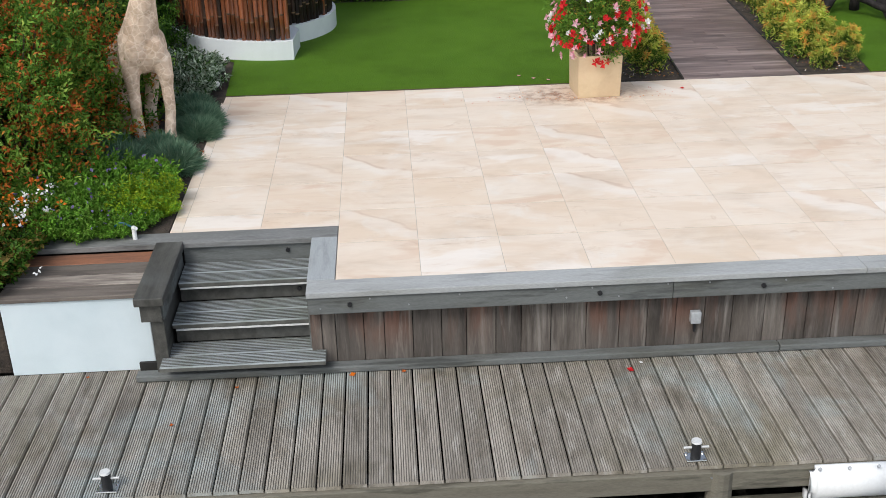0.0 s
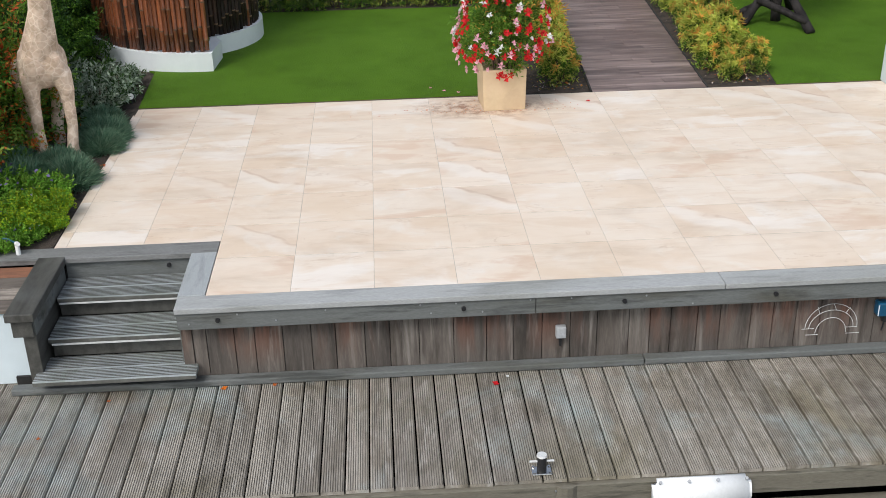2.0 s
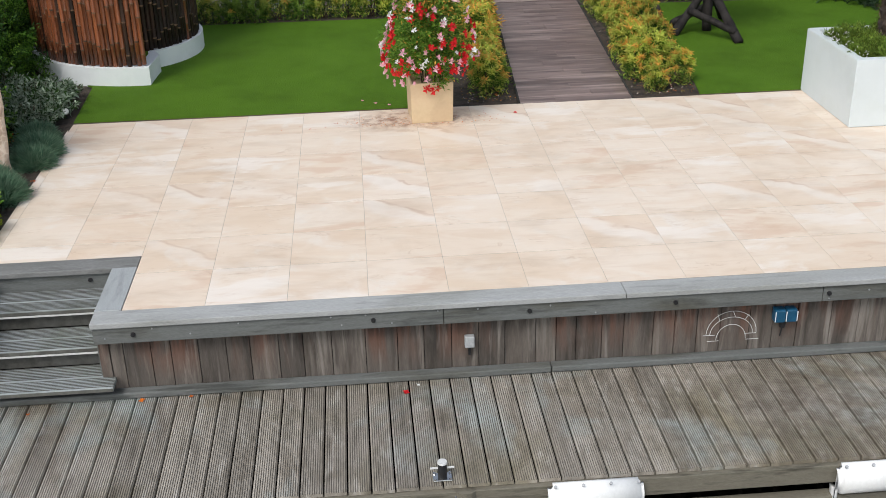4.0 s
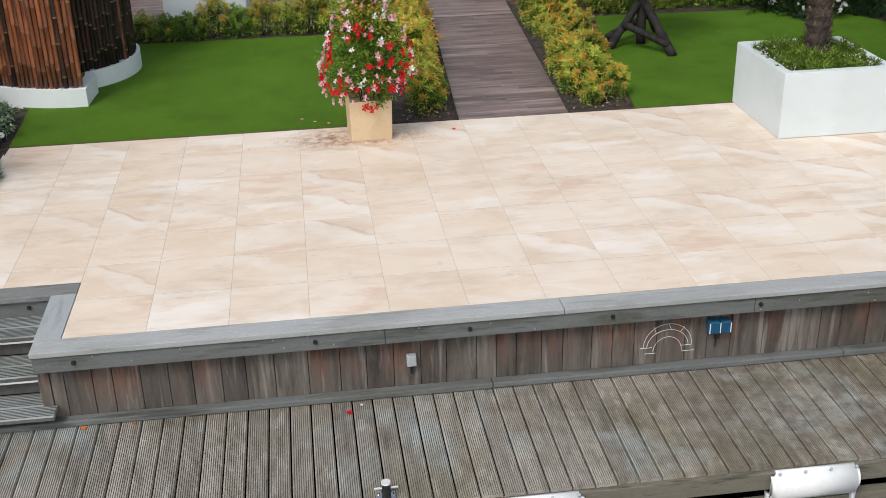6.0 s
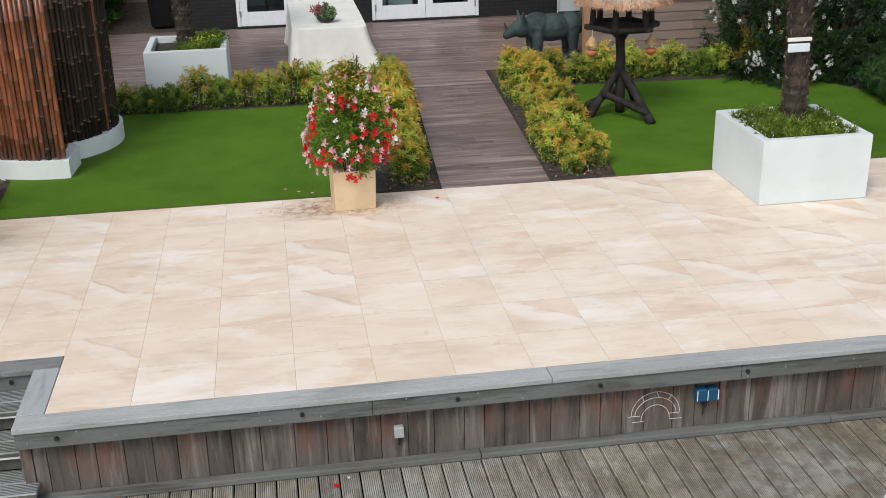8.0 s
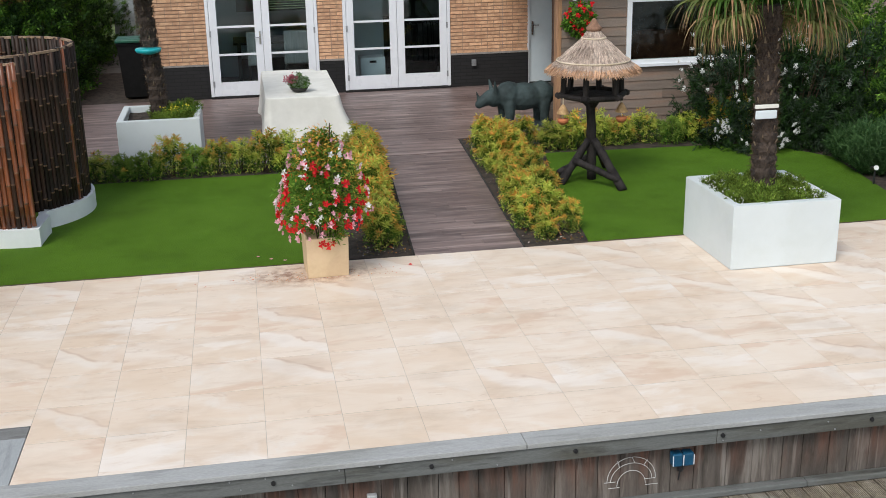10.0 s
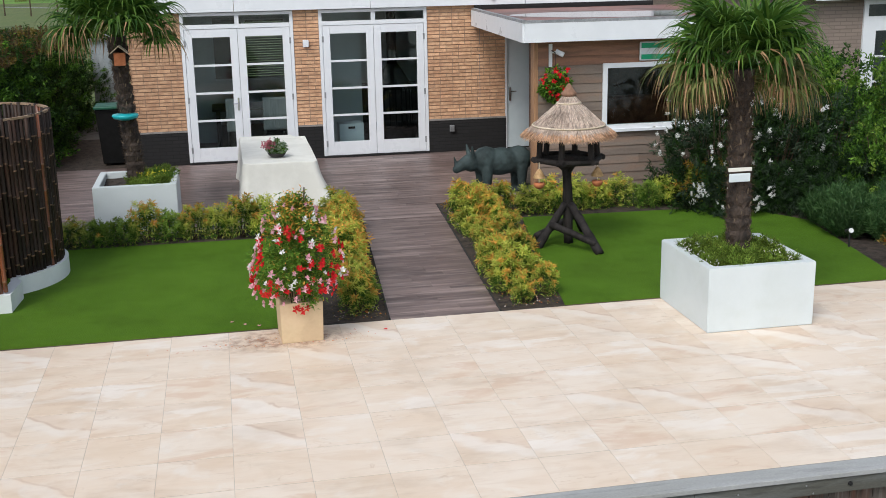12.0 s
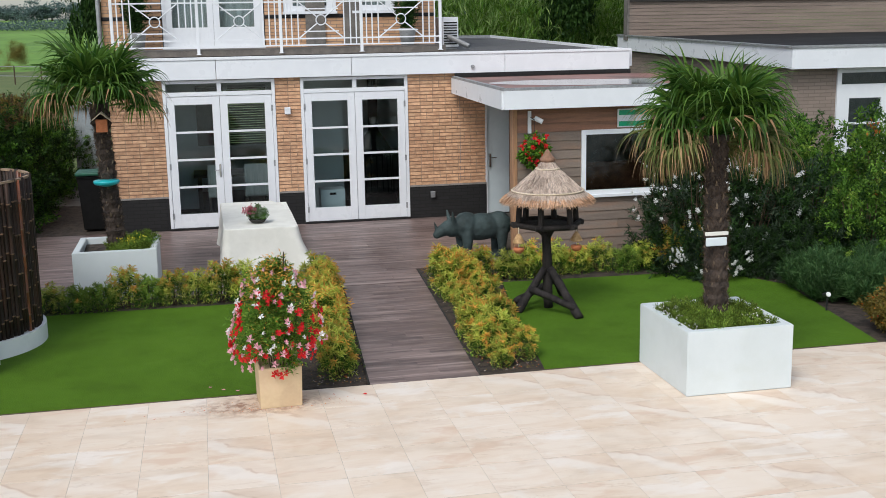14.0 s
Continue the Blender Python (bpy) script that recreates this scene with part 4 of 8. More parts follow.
# top riser in fascia wood, the lower three in the darker stair wood
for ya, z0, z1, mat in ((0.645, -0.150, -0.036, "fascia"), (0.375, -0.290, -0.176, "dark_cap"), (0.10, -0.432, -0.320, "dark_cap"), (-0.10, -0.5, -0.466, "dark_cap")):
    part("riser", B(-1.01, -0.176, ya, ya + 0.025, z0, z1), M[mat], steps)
for ya, z in ((0.328, -0.190), (0.052, -0.334)):
    part("nosing_strip", B(-1.0, -0.18, ya, ya + 0.012, z + 0.004, z + 0.012), M["iron"], steps, "pale strip under the tread edge")
part("side_panel", B(-0.175, -0.165, -0.06, 0.64, -0.57, -0.036), M["fascia"], steps)
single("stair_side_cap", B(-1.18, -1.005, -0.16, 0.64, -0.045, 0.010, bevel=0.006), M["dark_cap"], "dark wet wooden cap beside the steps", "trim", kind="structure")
stair_side = thing("stair_side", (0, 0, 0), "grey wooden side of the steps", "stair side", kind="structure")
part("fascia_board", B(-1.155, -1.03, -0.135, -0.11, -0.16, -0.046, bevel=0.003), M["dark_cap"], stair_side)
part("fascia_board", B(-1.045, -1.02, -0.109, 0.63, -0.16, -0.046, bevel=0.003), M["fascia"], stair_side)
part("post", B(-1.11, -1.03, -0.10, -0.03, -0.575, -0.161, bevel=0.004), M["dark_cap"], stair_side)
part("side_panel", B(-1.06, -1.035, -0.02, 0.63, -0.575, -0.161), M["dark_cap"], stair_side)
part("bolt", bolt_me, None, steps, "dark bolt").location = (-0.335, 0.642, -0.085)
part("bolt", bolt_me, None, steps, "dark bolt").location = (-0.255, 0.372, -0.235)

# white storage box with a slatted lid beside the steps
storage = thing("storage_box", (0, 0, -0.575), "white rendered box with a weathered slatted wooden lid", "storage box")
part("body", B(-2.02, -1.14, 0.02, 0.62, 0.0, 0.505, bevel=0.006), M["white_paint"], storage)
part("plinth", B(-1.24, -1.13, 0.0, 0.06, 0.0, 0.06), M["dark_wood"], storage)
for k, mat in enumerate(("dark_bench", "bench", "dark_bench", "red_wood")):
    y0 = 0.005 + k * 0.154
    part("lid_slat", B(-2.03, -1.185, y0, y0 + 0.146, 0.508, 0.535, bevel=0.004), M[mat], storage, "weathered lid slat" if k < 3 else "fresh reddish lid slat")

# ---------------------------------------------------------------- lawns, soil beds, path and patio
def slab(name, pts, z0, z1, mat, label, category):
    bm = bmesh.new()
    extrude_profile(bm, pts, z0, z1, "z")
    return single(name, bm, mat, label, category, kind="structure")


def drift(y):
    return 0.065 * (y - 3.79)


slab("lawn_west", [(-1.1, 3.80), (2.43, 3.80), (2.43 + drift(7.4) * 0.4, 7.36), (-1.4, 7.42), (-2.6, 7.4), (-1.8, 5.55), (-1.15, 4.97)], -0.09, 0.012, M["turf"], "lawn of dense short green artificial turf", "lawn")
slab("lawn_east", [(4.86, 3.80), (8.55, 3.80), (8.95, 6.45), (8.4, 7.45), (5.45, 7.60), (5.1, 5.6)], -0.09, 0.012, M["turf"], "lawn of dense short green artificial turf", "lawn")


def bed(name, pts, label):
    bm = bmesh.new()
    extrude_profile(bm, pts, -0.09, 0.002, "z")
    bmesh.ops.triangulate(bm, faces=[f for f in bm.faces if len(f.verts) > 4])
    bmesh.ops.subdivide_edges(bm, edges=bm.edges[:], cuts=5, use_grid_fill=True)
    for v in bm.verts:
        if v.co.z > -0.01:
            v.co.z += 0.03 * noise.noise(v.co * 5.0) - 0.006
    return single(name, bm, M["soil"], label, "flower bed", kind="structure")


bed("flower_bed_path_west", [(2.43, 3.80), (3.085, 3.80), (3.085 + drift(7.9), 7.9), (2.6, 8.0), (2.56, 7.3)], "strip of dark soil along the path")
bed("flower_bed_path_east", [(4.205, 3.80), (4.86, 3.80), (5.1, 5.6), (5.45, 7.6), (5.0, 8.7), (4.205 + drift(8.7), 8.7)], "strip of dark soil along the path")
bed("flower_bed_back_west", [(-1.4, 7.42), (2.6, 7.34), (2.6, 8.02), (-1.4, 8.0)], "strip of dark soil behind the lawn")
bed("flower_bed_back_east", [(5.0, 7.62), (8.4, 7.45), (9.6, 8.0), (9.6, 8.96), (6.0, 8.98), (5.0, 8.7)], "strip of dark soil before the timber wall")
bed("flower_bed_east", [(8.55, 3.80), (13, 3.80), (13, 9.0), (9.6, 9.0), (8.4, 7.45), (8.95, 6.45)], "dark soil under the shrubs")
bed("flower_bed_west", [(-5.0, 0.80), (-1.13, 0.80), (-1.10, 3.80), (-1.15, 4.97), (-1.8, 5.55), (-2.6, 7.4), (-5.0, 7.4)], "dark soil under the shrubs")
single("lawn_edging", B(-1.1, 2.43, 3.790, 3.80, -0.05, 0.006), M["edging"], "thin dark edging between lawn and tiles", "edging", kind="structure")
single("lawn_edging", B(4.86, 8.6, 3.790, 3.80, -0.05, 0.006), M["edging"], "thin dark edging between lawn and tiles", "edging", kind="structure")
single("path_edging", extrude_profile(bmesh.new(), [(3.086, 3.80), (3.10, 3.80), (3.10 + drift(7.9), 7.9), (3.086 + drift(7.9), 7.9)], -0.06, 0.014, "z"), M["dark_wood"],
       "thin dark edging along the path", "edging", kind="structure")
single("path_edging", extrude_profile(bmesh.new(), [(4.19, 3.80), (4.204, 3.80), (4.204 + drift(8.7), 8.7), (4.19 + drift(8.7), 8.7)], -0.06, 0.014, "z"), M["dark_wood"],
       "thin dark edging along the path", "edging", kind="structure")
path_base = slab("path_floor", [(3.10, 3.80), (4.19, 3.80), (4.19 + drift(8.7), 8.7), (3.10 + drift(7.95), 7.95)], -0.09, -0.0062, M["soil"], "path of dark brown wood-look planks", "path")
slab("side_path", [(-1.36, 16.5), (0.16, 16.5), (0.16, 24.0), (-1.36, 24.0)], -0.09, -0.004, M["side_paving"], "grey paved side path beside the house", "path")
patio_base = slab("patio_floor", [(-2.3, 8.02), (3.35, 8.02), (3.35, 8.7), (6.0, 8.7), (6.0, 9.1), (9.4, 9.1), (9.4, 16.5), (-2.3, 16.5)], -0.09, -0.0062, M["soil"],
                  "patio of dark brown wood-look planks", "patio")

# ---------------------------------------------------------------- the house
WY = 13.0
house = thing("house", (0, 0, 0), "flat-roofed house of yellow-orange brick with white doors and fascia", "house")
part("wall", B(0.16, 1.03, WY, WY + 0.2, 0.58, 2.56), M["mortar"], house)
part("wall", B(2.90, 3.335, WY, WY + 0.2, 0.58, 2.56), M["mortar"], house)
part("wall", B(5.205, 6.60, WY, WY + 0.2, 0.58, 2.56), M["mortar"], house)
part("lintel", B(0.16, 9.2, WY + 0.02, WY + 0.2, 2.551, 2.90), M["mortar"], house)
part("gable_wall", B(0.16, 0.36, WY + 0.2, 20.0, 0.0, 2.9), M["brick_far"], house)
for x0, x1 in ((0.15, 1.03), (2.90, 3.335), (5.205, 6.62)):
    part("plinth", B(x0, x1, WY - 0.012, WY + 0.2, -0.02, 0.56), M["plinth"], house, "black plinth")
    part("plinth_sill", B(x0, x1, WY - 0.02, WY + 0.05, 0.561, 0.592, bevel=0.004), M["sill"], house, "grey sloping sill course")
part("expansion_joint", B(6.137, 6.145, WY - 0.013, WY + 0.01, 0.59, 2.55), M["sill"], house, "narrow vertical expansion joint")
part("back_door", B(6.64, 7.5, WY + 0.03, WY + 0.07, 0.02, 2.2, bevel=0.004), M["white_paint"], house, "pale grey flush door")
part("back_door_frame", B(6.60, 6.638, WY - 0.01, WY + 0.1, 0.0, 2.24), M["white_gloss"], house)
part("back_wall", B(7.52, 9.2, WY, WY + 0.2, 0.0, 2.55), M["brick_far"], house)
part("back_wall_head", B(6.60, 7.52, WY, WY + 0.2, 2.241, 2.55), M["brick_far"], house)
hb = bmesh.new()
box(hb, 6.675, 6.705, WY - 0.012, WY + 0.028, 0.86, 1.10, 0.004)
tube(hb, (6.69, WY - 0.04, 1.03), (6.80, WY - 0.04, 1.03), 0.009)
tube(hb, (6.69, WY - 0.04, 1.03), (6.69, WY, 1.03), 0.008)
part("door_handle", hb, M["steel"], house, "steel lever handle")


def french_door(x0, x1, handle):
    """A white double door with four panes a leaf and a two-light transom."""
    d = thing("french_door", (0, 0, 0), "white double garden door with four panes in each leaf", "door", "garden doors")
    z0, zt, z2 = 0.035, 2.31, 2.545
    fr, y0, y1 = 0.055, WY - 0.03, WY + 0.07
    part("side_post", B(x0, x0 + fr, y0, y1, z0, z2, bevel=0.004), M["white_gloss"], d)
    part("side_post", B(x1 - fr, x1, y0, y1, z0, z2, bevel=0.004), M["white_gloss"], d)
    part("head", B(x0 + fr, x1 - fr, y0, y1, z2 - 0.055, z2, bevel=0.004), M["white_gloss"], d)
    part("transom_bar", B(x0 + fr, x1 - fr, y0, y1, zt - 0.03, zt + 0.04, bevel=0.004), M["white_gloss"], d)
    part("threshold", B(x0, x1, WY - 0.05, y1, 0.0, z0 - 0.002), M["plinth"], d, "black threshold")
    mid = (x0 + x1) / 2
    part("transom_post", B(mid - 0.035, mid + 0.035, y0 + 0.002, y1, zt + 0.041, z2 - 0.056), M["white_gloss"], d)
    for a, b in ((x0 + fr, mid - 0.035), (mid + 0.035, x1 - fr)):
        part("transom_pane", B(a, b, WY + 0.015, WY + 0.021, zt + 0.041, z2 - 0.056), M["glass"], d, "dark transom pane").visible_shadow = False
    for side, a, b in ((0, x0 + fr + 0.004, mid - 0.003), (1, mid + 0.003, x1 - fr - 0.004)):
        st, top, bot = 0.125, zt - 0.035, z0 + 0.004
        leaf = part("door_leaf", B(a, a + st, WY - 0.02, WY + 0.03, bot, top, bevel=0.004), M["white_gloss"], d)
        part("stile", B(b - st, b, WY - 0.02, WY + 0.03, bot, top, bevel=0.004), M["white_gloss"], leaf)
        part("top_rail", B(a + st, b - st, WY - 0.02, WY + 0.03, top - 0.135, top), M["white_gloss"], leaf)
        part("bottom_rail", B(a + st, b - st, WY - 0.02, WY + 0.03, bot, bot + 0.235), M["white_gloss"], leaf)
        g0, g1 = bot + 0.235, top - 0.135
        part("pane", B(a + st, b - st, WY + 0.008, WY + 0.014, g0, g1), M["glass"], leaf).visible_shadow = False
        for k in (1, 2, 3):
            z = g0 + (g1 - g0) * k / 4
            part("glazing_bar", B(a + st, b - st, WY - 0.014, WY + 0.024, z - 0.017, z + 0.017), M["white_gloss"], leaf)
        for hz in (0.25, 1.1, 2.05):
            hx = a + 0.0 if side == 0 else b
            part("hinge", B(hx - 0.014, hx + 0.014, WY - 0.034, WY - 0.021, hz - 0.05, hz + 0.05), M["zinc"], leaf)
    if handle:
        h = bmesh.new()
        box(h, mid - 0.065, mid - 0.035, WY - 0.034, WY - 0.021, 0.90, 1.12, 0.003)
        tube(h, (mid - 0.05, WY - 0.065, 1.02), (mid - 0.15, WY - 0.065, 1.02), 0.009)
        tube(h, (mid - 0.05, WY - 0.065, 1.02), (mid - 0.05, WY - 0.02, 1.02), 0.009)
        part("door_handle", h, M["steel"], d, "steel lever handle on a plate")
    return d


french_door(1.03, 2.90, True)
french_door(3.335, 5.205, False)

# the flat roof, its white fascia and the balcony
roof_pts = [(0.0, WY - 0.06), (9.28, WY - 0.06), (8.5, 20.0), (0.0, 20.0)]
rb = bmesh.new()
extrude_profile(rb, roof_pts, 2.72, 2.86, "z")
for v in rb.verts:
    if v.co.y > 19:
        v.co.z += 0.22
part("roof", rb, M["roofing"], house, "dark grey bitumen flat roof")
fx = 0.0
for x1 in (1.93, 4.22, 6.95, 9.29):
    part("fascia_panel", B(fx + 0.004, x1 - 0.004, WY - 0.11, WY - 0.06, 2.555, 2.875, bevel=0.003), M["white_gloss"], house, "white fascia panel")
    fx = x1
part("fascia_lamp", tube(bmesh.new(), (6.36, WY - 0.10, 2.664), (6.36, WY - 0.15, 2.664), 0.035, 0.03, 14), M["zinc"], house, "small grey outdoor sensor")
part("roof_trim", B(-0.01, 9.30, WY - 0.125, WY + 0.02, 2.877, 2.925, bevel=0.006), M["white_gloss"], house, "white roof edge trim")
sb = bmesh.new()
p, q = Vector((9.28, WY + 0.02, 0)), Vector((8.5, 20.0, 0))
vs = [sb.verts.new(c) for c in ((p.x, p.y, 2.60), (q.x, q.y, 2.82), (q.x, q.y, 3.13), (p.x, p.y, 2.91), (p.x + 0.1, p.y, 2.60), (q.x + 0.1, q.y, 2.82), (q.x + 0.1, q.y, 3.13), (p.x + 0.1, p.y, 2.91))]
for f in ((0, 1, 2, 3), (4, 7, 6, 5), (3, 2, 6, 7), (0, 4, 5, 1), (0, 3, 7, 4), (1, 5, 6, 2)):
    sb.faces.new([vs[k] for k in f])
bmesh.ops.recalc_face_normals(sb, faces=sb.faces[:])
part("roof_side_trim", sb, M["white_gloss"], house, "pale roof edge along the side")
part("balcony_floor", B(0.1, 5.95, WY + 0.20, 14.62, 2.93, 3.04, bevel=0.004), M["vent"], house, "brown-grey balcony floor slab")
part("roof_rear_trim", B(6.0, 8.55, 19.95, 20.05, 3.0, 3.14), M["zinc"], house)
# upper storey
UY = 14.62
for x0, x1, z0, z1 in ((0.02, 1.04, 3.04, 5.6), (2.88, 6.05, 3.04, 3.62), (2.88, 3.22, 3.62, 5.6), (4.2, 4.5, 3.62, 5.6), (5.3, 6.05, 3.62, 5.6), (1.04, 2.88, 5.3, 5.6), (3.22, 4.2, 5.0, 5.6), (4.5, 5.3, 5.0, 5.6)):
    part("upper_wall", B(x0, x1, UY, UY + 0.2, z0, z1), M["brick_far"], house)
part("upper_band", B(2.88, 6.06, UY - 0.015, UY + 0.05, 3.56, 3.62), M["plinth"], house, "dark brick band under the windows")
part("upper_band", B(0.0, 1.04, UY - 0.015, UY + 0.05, 3.56, 3.62), M["plinth"], house)
part("upper_side_wall", B(5.85, 6.05, UY + 0.2, 19.9, 2.9, 5.6), M["brick_far"], house)
part("upper_side_wall", B(0.02, 0.22, UY + 0.2, 19.9, 2.9, 5.6), M["brick_far"], house)
part("upper_roof", B(-0.3, 6.4, UY - 0.3, 20.2, 5.601, 5.75), M["roofing"], house)
part("screen_panel", B(3.62, 3.98, UY - 0.05, UY - 0.02, 3.06, 4.7), M["vent"], house, "brown-grey standing panel")
part("screen_panel", B(4.32, 4.62, UY - 0.05, UY - 0.02, 3.06, 4.7), M["vent"], house)


def upper_window(x0, x1, z0, z1, name, leaves, panel):
    d = thing(name, (0, 0, 0), "white framed upper floor window with grey curtains" if name == "upper_window" else "white double balcony door with grey curtains", "window" if name == "upper_window" else "door")
    y0, y1 = UY - 0.02, UY + 0.08
    part("side_post", B(x0, x0 + 0.06, y0, y1, z0, z1), M["white_gloss"], d)
    part("side_post", B(x1 - 0.06, x1, y0, y1, z0, z1), M["white_gloss"], d)
    part("head", B(x0 + 0.06, x1 - 0.06, y0, y1, z1 - 0.06, z1), M["white_gloss"], d)
    w = (x1 - x0 - 0.12) / leaves
    for k in range(leaves):
        a = x0 + 0.06 + k * w
        lf = part("leaf_frame", B(a + 0.002, a + 0.11, y0 + 0.01, y1 - 0.02, z0, z1 - 0.062), M["white_gloss"], d)
        part("stile", B(a + w - 0.11, a + w - 0.002, y0 + 0.01, y1 - 0.02, z0, z1 - 0.062), M["white_gloss"], lf)
        part("bottom_rail", B(a + 0.11, a + w - 0.11, y0 + 0.01, y1 - 0.02, z0, z0 + panel), M["white_gloss"], lf)
        part("pane", B(a + 0.11, a + w - 0.11, UY + 0.02, UY + 0.026, z0 + panel, z1 - 0.062), M["glass"], lf).visible_shadow = False
    cb = bmesh.new()
    n = 40
    vv = [[cb.verts.new((x0 + 0.07 + (x1 - x0 - 0.14) * k / n, UY + 0.16 + 0.025 * math.sin(k * 1.9), z)) for k in range(n + 1)] for z in (z0 + 0.02, z1 - 0.05)]
    for k in range(n):
        cb.faces.new((vv[0][k], vv[0][k + 1], vv[1][k + 1], vv[1][k]))
    part("curtain", cb, M["curtain"], d, "grey hanging curtain", smooth=True)
    part("window_sill", B(x0 - 0.02, x1 + 0.02, UY - 0.06, UY + 0.02, z0 - 0.05, z0 - 0.002), M["white_gloss"], d)


upper_window(1.06, 2.86, 3.06, 5.3, "balcony_door", 2, 0.36)
upper_window(3.23, 4.19, 3.68, 5.0, "upper_window", 1, 0.10)
upper_window(4.51, 5.29, 3.68, 5.0, "upper_window", 1, 0.10)
part("downpipe", tube(bmesh.new(), (0.08, WY - 0.04, 0.0), (0.08, WY - 0.04, 2.5), 0.04, 0.04, 14), M["zinc"], house, "grey downpipe")
part("upper_downpipe", tube(bmesh.new(), (-0.03, UY - 0.06, 2.9), (-0.03, UY - 0.06, 5.6), 0.04, 0.04, 14), M["zinc"], house)
# rooms behind the glass
for xa, xb, za, zb in ((0.36, 1.25, 0.0, 2.7), (1.25, 3.05, 0.0, 0.95), (1.25, 3.05, 2.2, 2.7), (3.05, 9.2, 0.0, 2.7)):
    part("room_back_wall", B(xa, xb, 17.5, 17.7, za, zb), M["pale_room"], house)
for xa, xb in ((1.25, 3.05),):
    for wx0, wx1, wz0, wz1 in ((xa, xa + 0.06, 0.95, 2.2), (xb - 0.06, xb, 0.95, 2.2), (xa + 0.06, xb - 0.06, 0.95, 1.01), (xa + 0.06, xb - 0.06, 2.14, 2.2), ((xa + xb) / 2 - 0.03, (xa + xb) / 2 + 0.03, 1.01, 2.14)):
        part("rear_window_frame", B(wx0, wx1, 17.52, 17.62, wz0, wz1), M["white_gloss"], house)
part("room_floor", B(0.36, 9.2, WY + 0.2, 17.5, -0.05, 0.02), M["room_floor"], house)
part("room_wall", B(6.4, 6.55, WY + 0.2, 17.5, 0.02, 2.6), M["room"], house)
part("room_divider", B(3.30, 4.22, 14.5, 14.6, 0.02, 2.55), M["pale_room"], house, "pale grey-blue inner wall")
part("room_divider", B(0.40, 1.55, 15.2, 15.3, 0.02, 2.55), M["pale_room"], house)
part("upper_room_wall", B(0.25, 5.84, 17.0, 17.1, 3.0, 5.59), M["room"], house)

cabinet = thing("cabinet", (3.88, 13.62, 0.02), "low white cabinet inside the garden doors", "cabinet")
part("body", B(-0.22, 0.22, -0.2, 0.2, 0.0, 0.50, bevel=0.006), M["white_paint"], cabinet)
part("door_handle", B(-0.06, 0.06, -0.215, -0.201, 0.41, 0.45), M["bin"], cabinet, "dark slot handle")
dining = thing("dining_table", (2.35, 14.6, 0.02), "dark dining table inside the garden doors", "table")
part("tabletop", B(-0.9, 0.9, -0.45, 0.45, 0.72, 0.76, bevel=0.005), M["furniture"], dining)
for sx in (-0.8, 0.8):
    for sy in (-0.38, 0.38):
        part("leg", B(sx - 0.035, sx + 0.035, sy - 0.035, sy + 0.035, 0.0, 0.719), M["furniture"], dining)
for cx_ in (1.9, 2.55):
    ch = thing("dining_chair", (cx_, 13.95, 0.02), "pale slip-covered dining chair inside the garden doors", "chair", "dining chairs")
    part("seat", B(-0.21, 0.21, -0.2, 0.22, 0.40, 0.48, bevel=0.02), M["curtain"], ch)
    part("backrest", B(-0.21, 0.21, -0.25, -0.201, 0.42, 1.0, bevel=0.02), M["curtain"], ch)
    for sx in (-0.18, 0.18):
        for sy in (-0.18, 0.18):
            part("leg", B(sx - 0.02, sx + 0.02, sy - 0.02, sy + 0.02, 0.0, 0.399), M["furniture"], ch)
side = thing("sideboard", (4.75, 15.6, 0.02), "dark sideboard inside the garden doors", "sideboard")
part("body", B(-0.7, 0.7, -0.25, 0.25, 0.0, 0.95, bevel=0.005), M["furniture"], side)
lamp_ = thing("table_lamp", (4.9, 15.6, 0.97), "pale table lamp on the sideboard", "lamp")
part("base", tube(bmesh.new(), (0, 0, 0), (0, 0, 0.25), 0.03, 0.02), M["furniture"], lamp_)
part("shade", tube(bmesh.new(), (0, 0, 0.22), (0, 0, 0.48), 0.18, 0.11, 20), M["curtain"], lamp_)

hearth = thing("hanging_fireplace", (4.78, 14.35, 0.0), "black cone-hooded fireplace with a flue inside the garden doors", "fireplace")
part("hood", lathe(bmesh.new(), [(0.36, 1.02), (0.35, 1.10), (0.20, 1.34), (0.10, 1.48)], 24), M["bin"], hearth, smooth=True)
part("flue", tube(bmesh.new(), (0, 0, 1.48), (0, 0, 2.6), 0.09, 0.09, 18), M["bin"], hearth)
part("hearth_base", lathe(bmesh.new(), [(0.40, 0.02), (0.42, 0.30), (0.38, 0.34)], 24), M["bin"], hearth)
for k in range(9):
    q = radians(200 + 17.5 * k)
    part("fire_bar", tube(bmesh.new(), (0.37 * math.cos(q), 0.37 * math.sin(q), 0.34), (0.35 * math.cos(q), 0.35 * math.sin(q), 1.03), 0.012, 0.012, 6), M["bin"], hearth)
for bx0, bx1, drop in ((1.32, 2.10, 0.056), (2.20, 2.98, 0.036)):
    bl = thing("window_blind", ((bx0 + bx1) / 2, 17.40, 1.00), "brown-grey slatted blind inside the garden doors", "blind", "window blinds")
    for k in range(24):
        part("slat", B((bx0 - bx1) / 2, (bx1 - bx0) / 2, -0.012, 0.012, 0.05 * k, 0.05 * k + drop), M["vent"], bl)
    part("head_rail", B((bx0 - bx1) / 2, (bx1 - bx0) / 2, -0.02, 0.02, 1.20, 1.24), M["curtain"], bl)
    for sx in (-0.4, 0.4):
        part("cord", tube(bmesh.new(), (sx * (bx1 - bx0), 0, 0.0), (sx * (bx1 - bx0), 0, 1.20), 0.004, 0.004, 5), M["curtain"], bl)

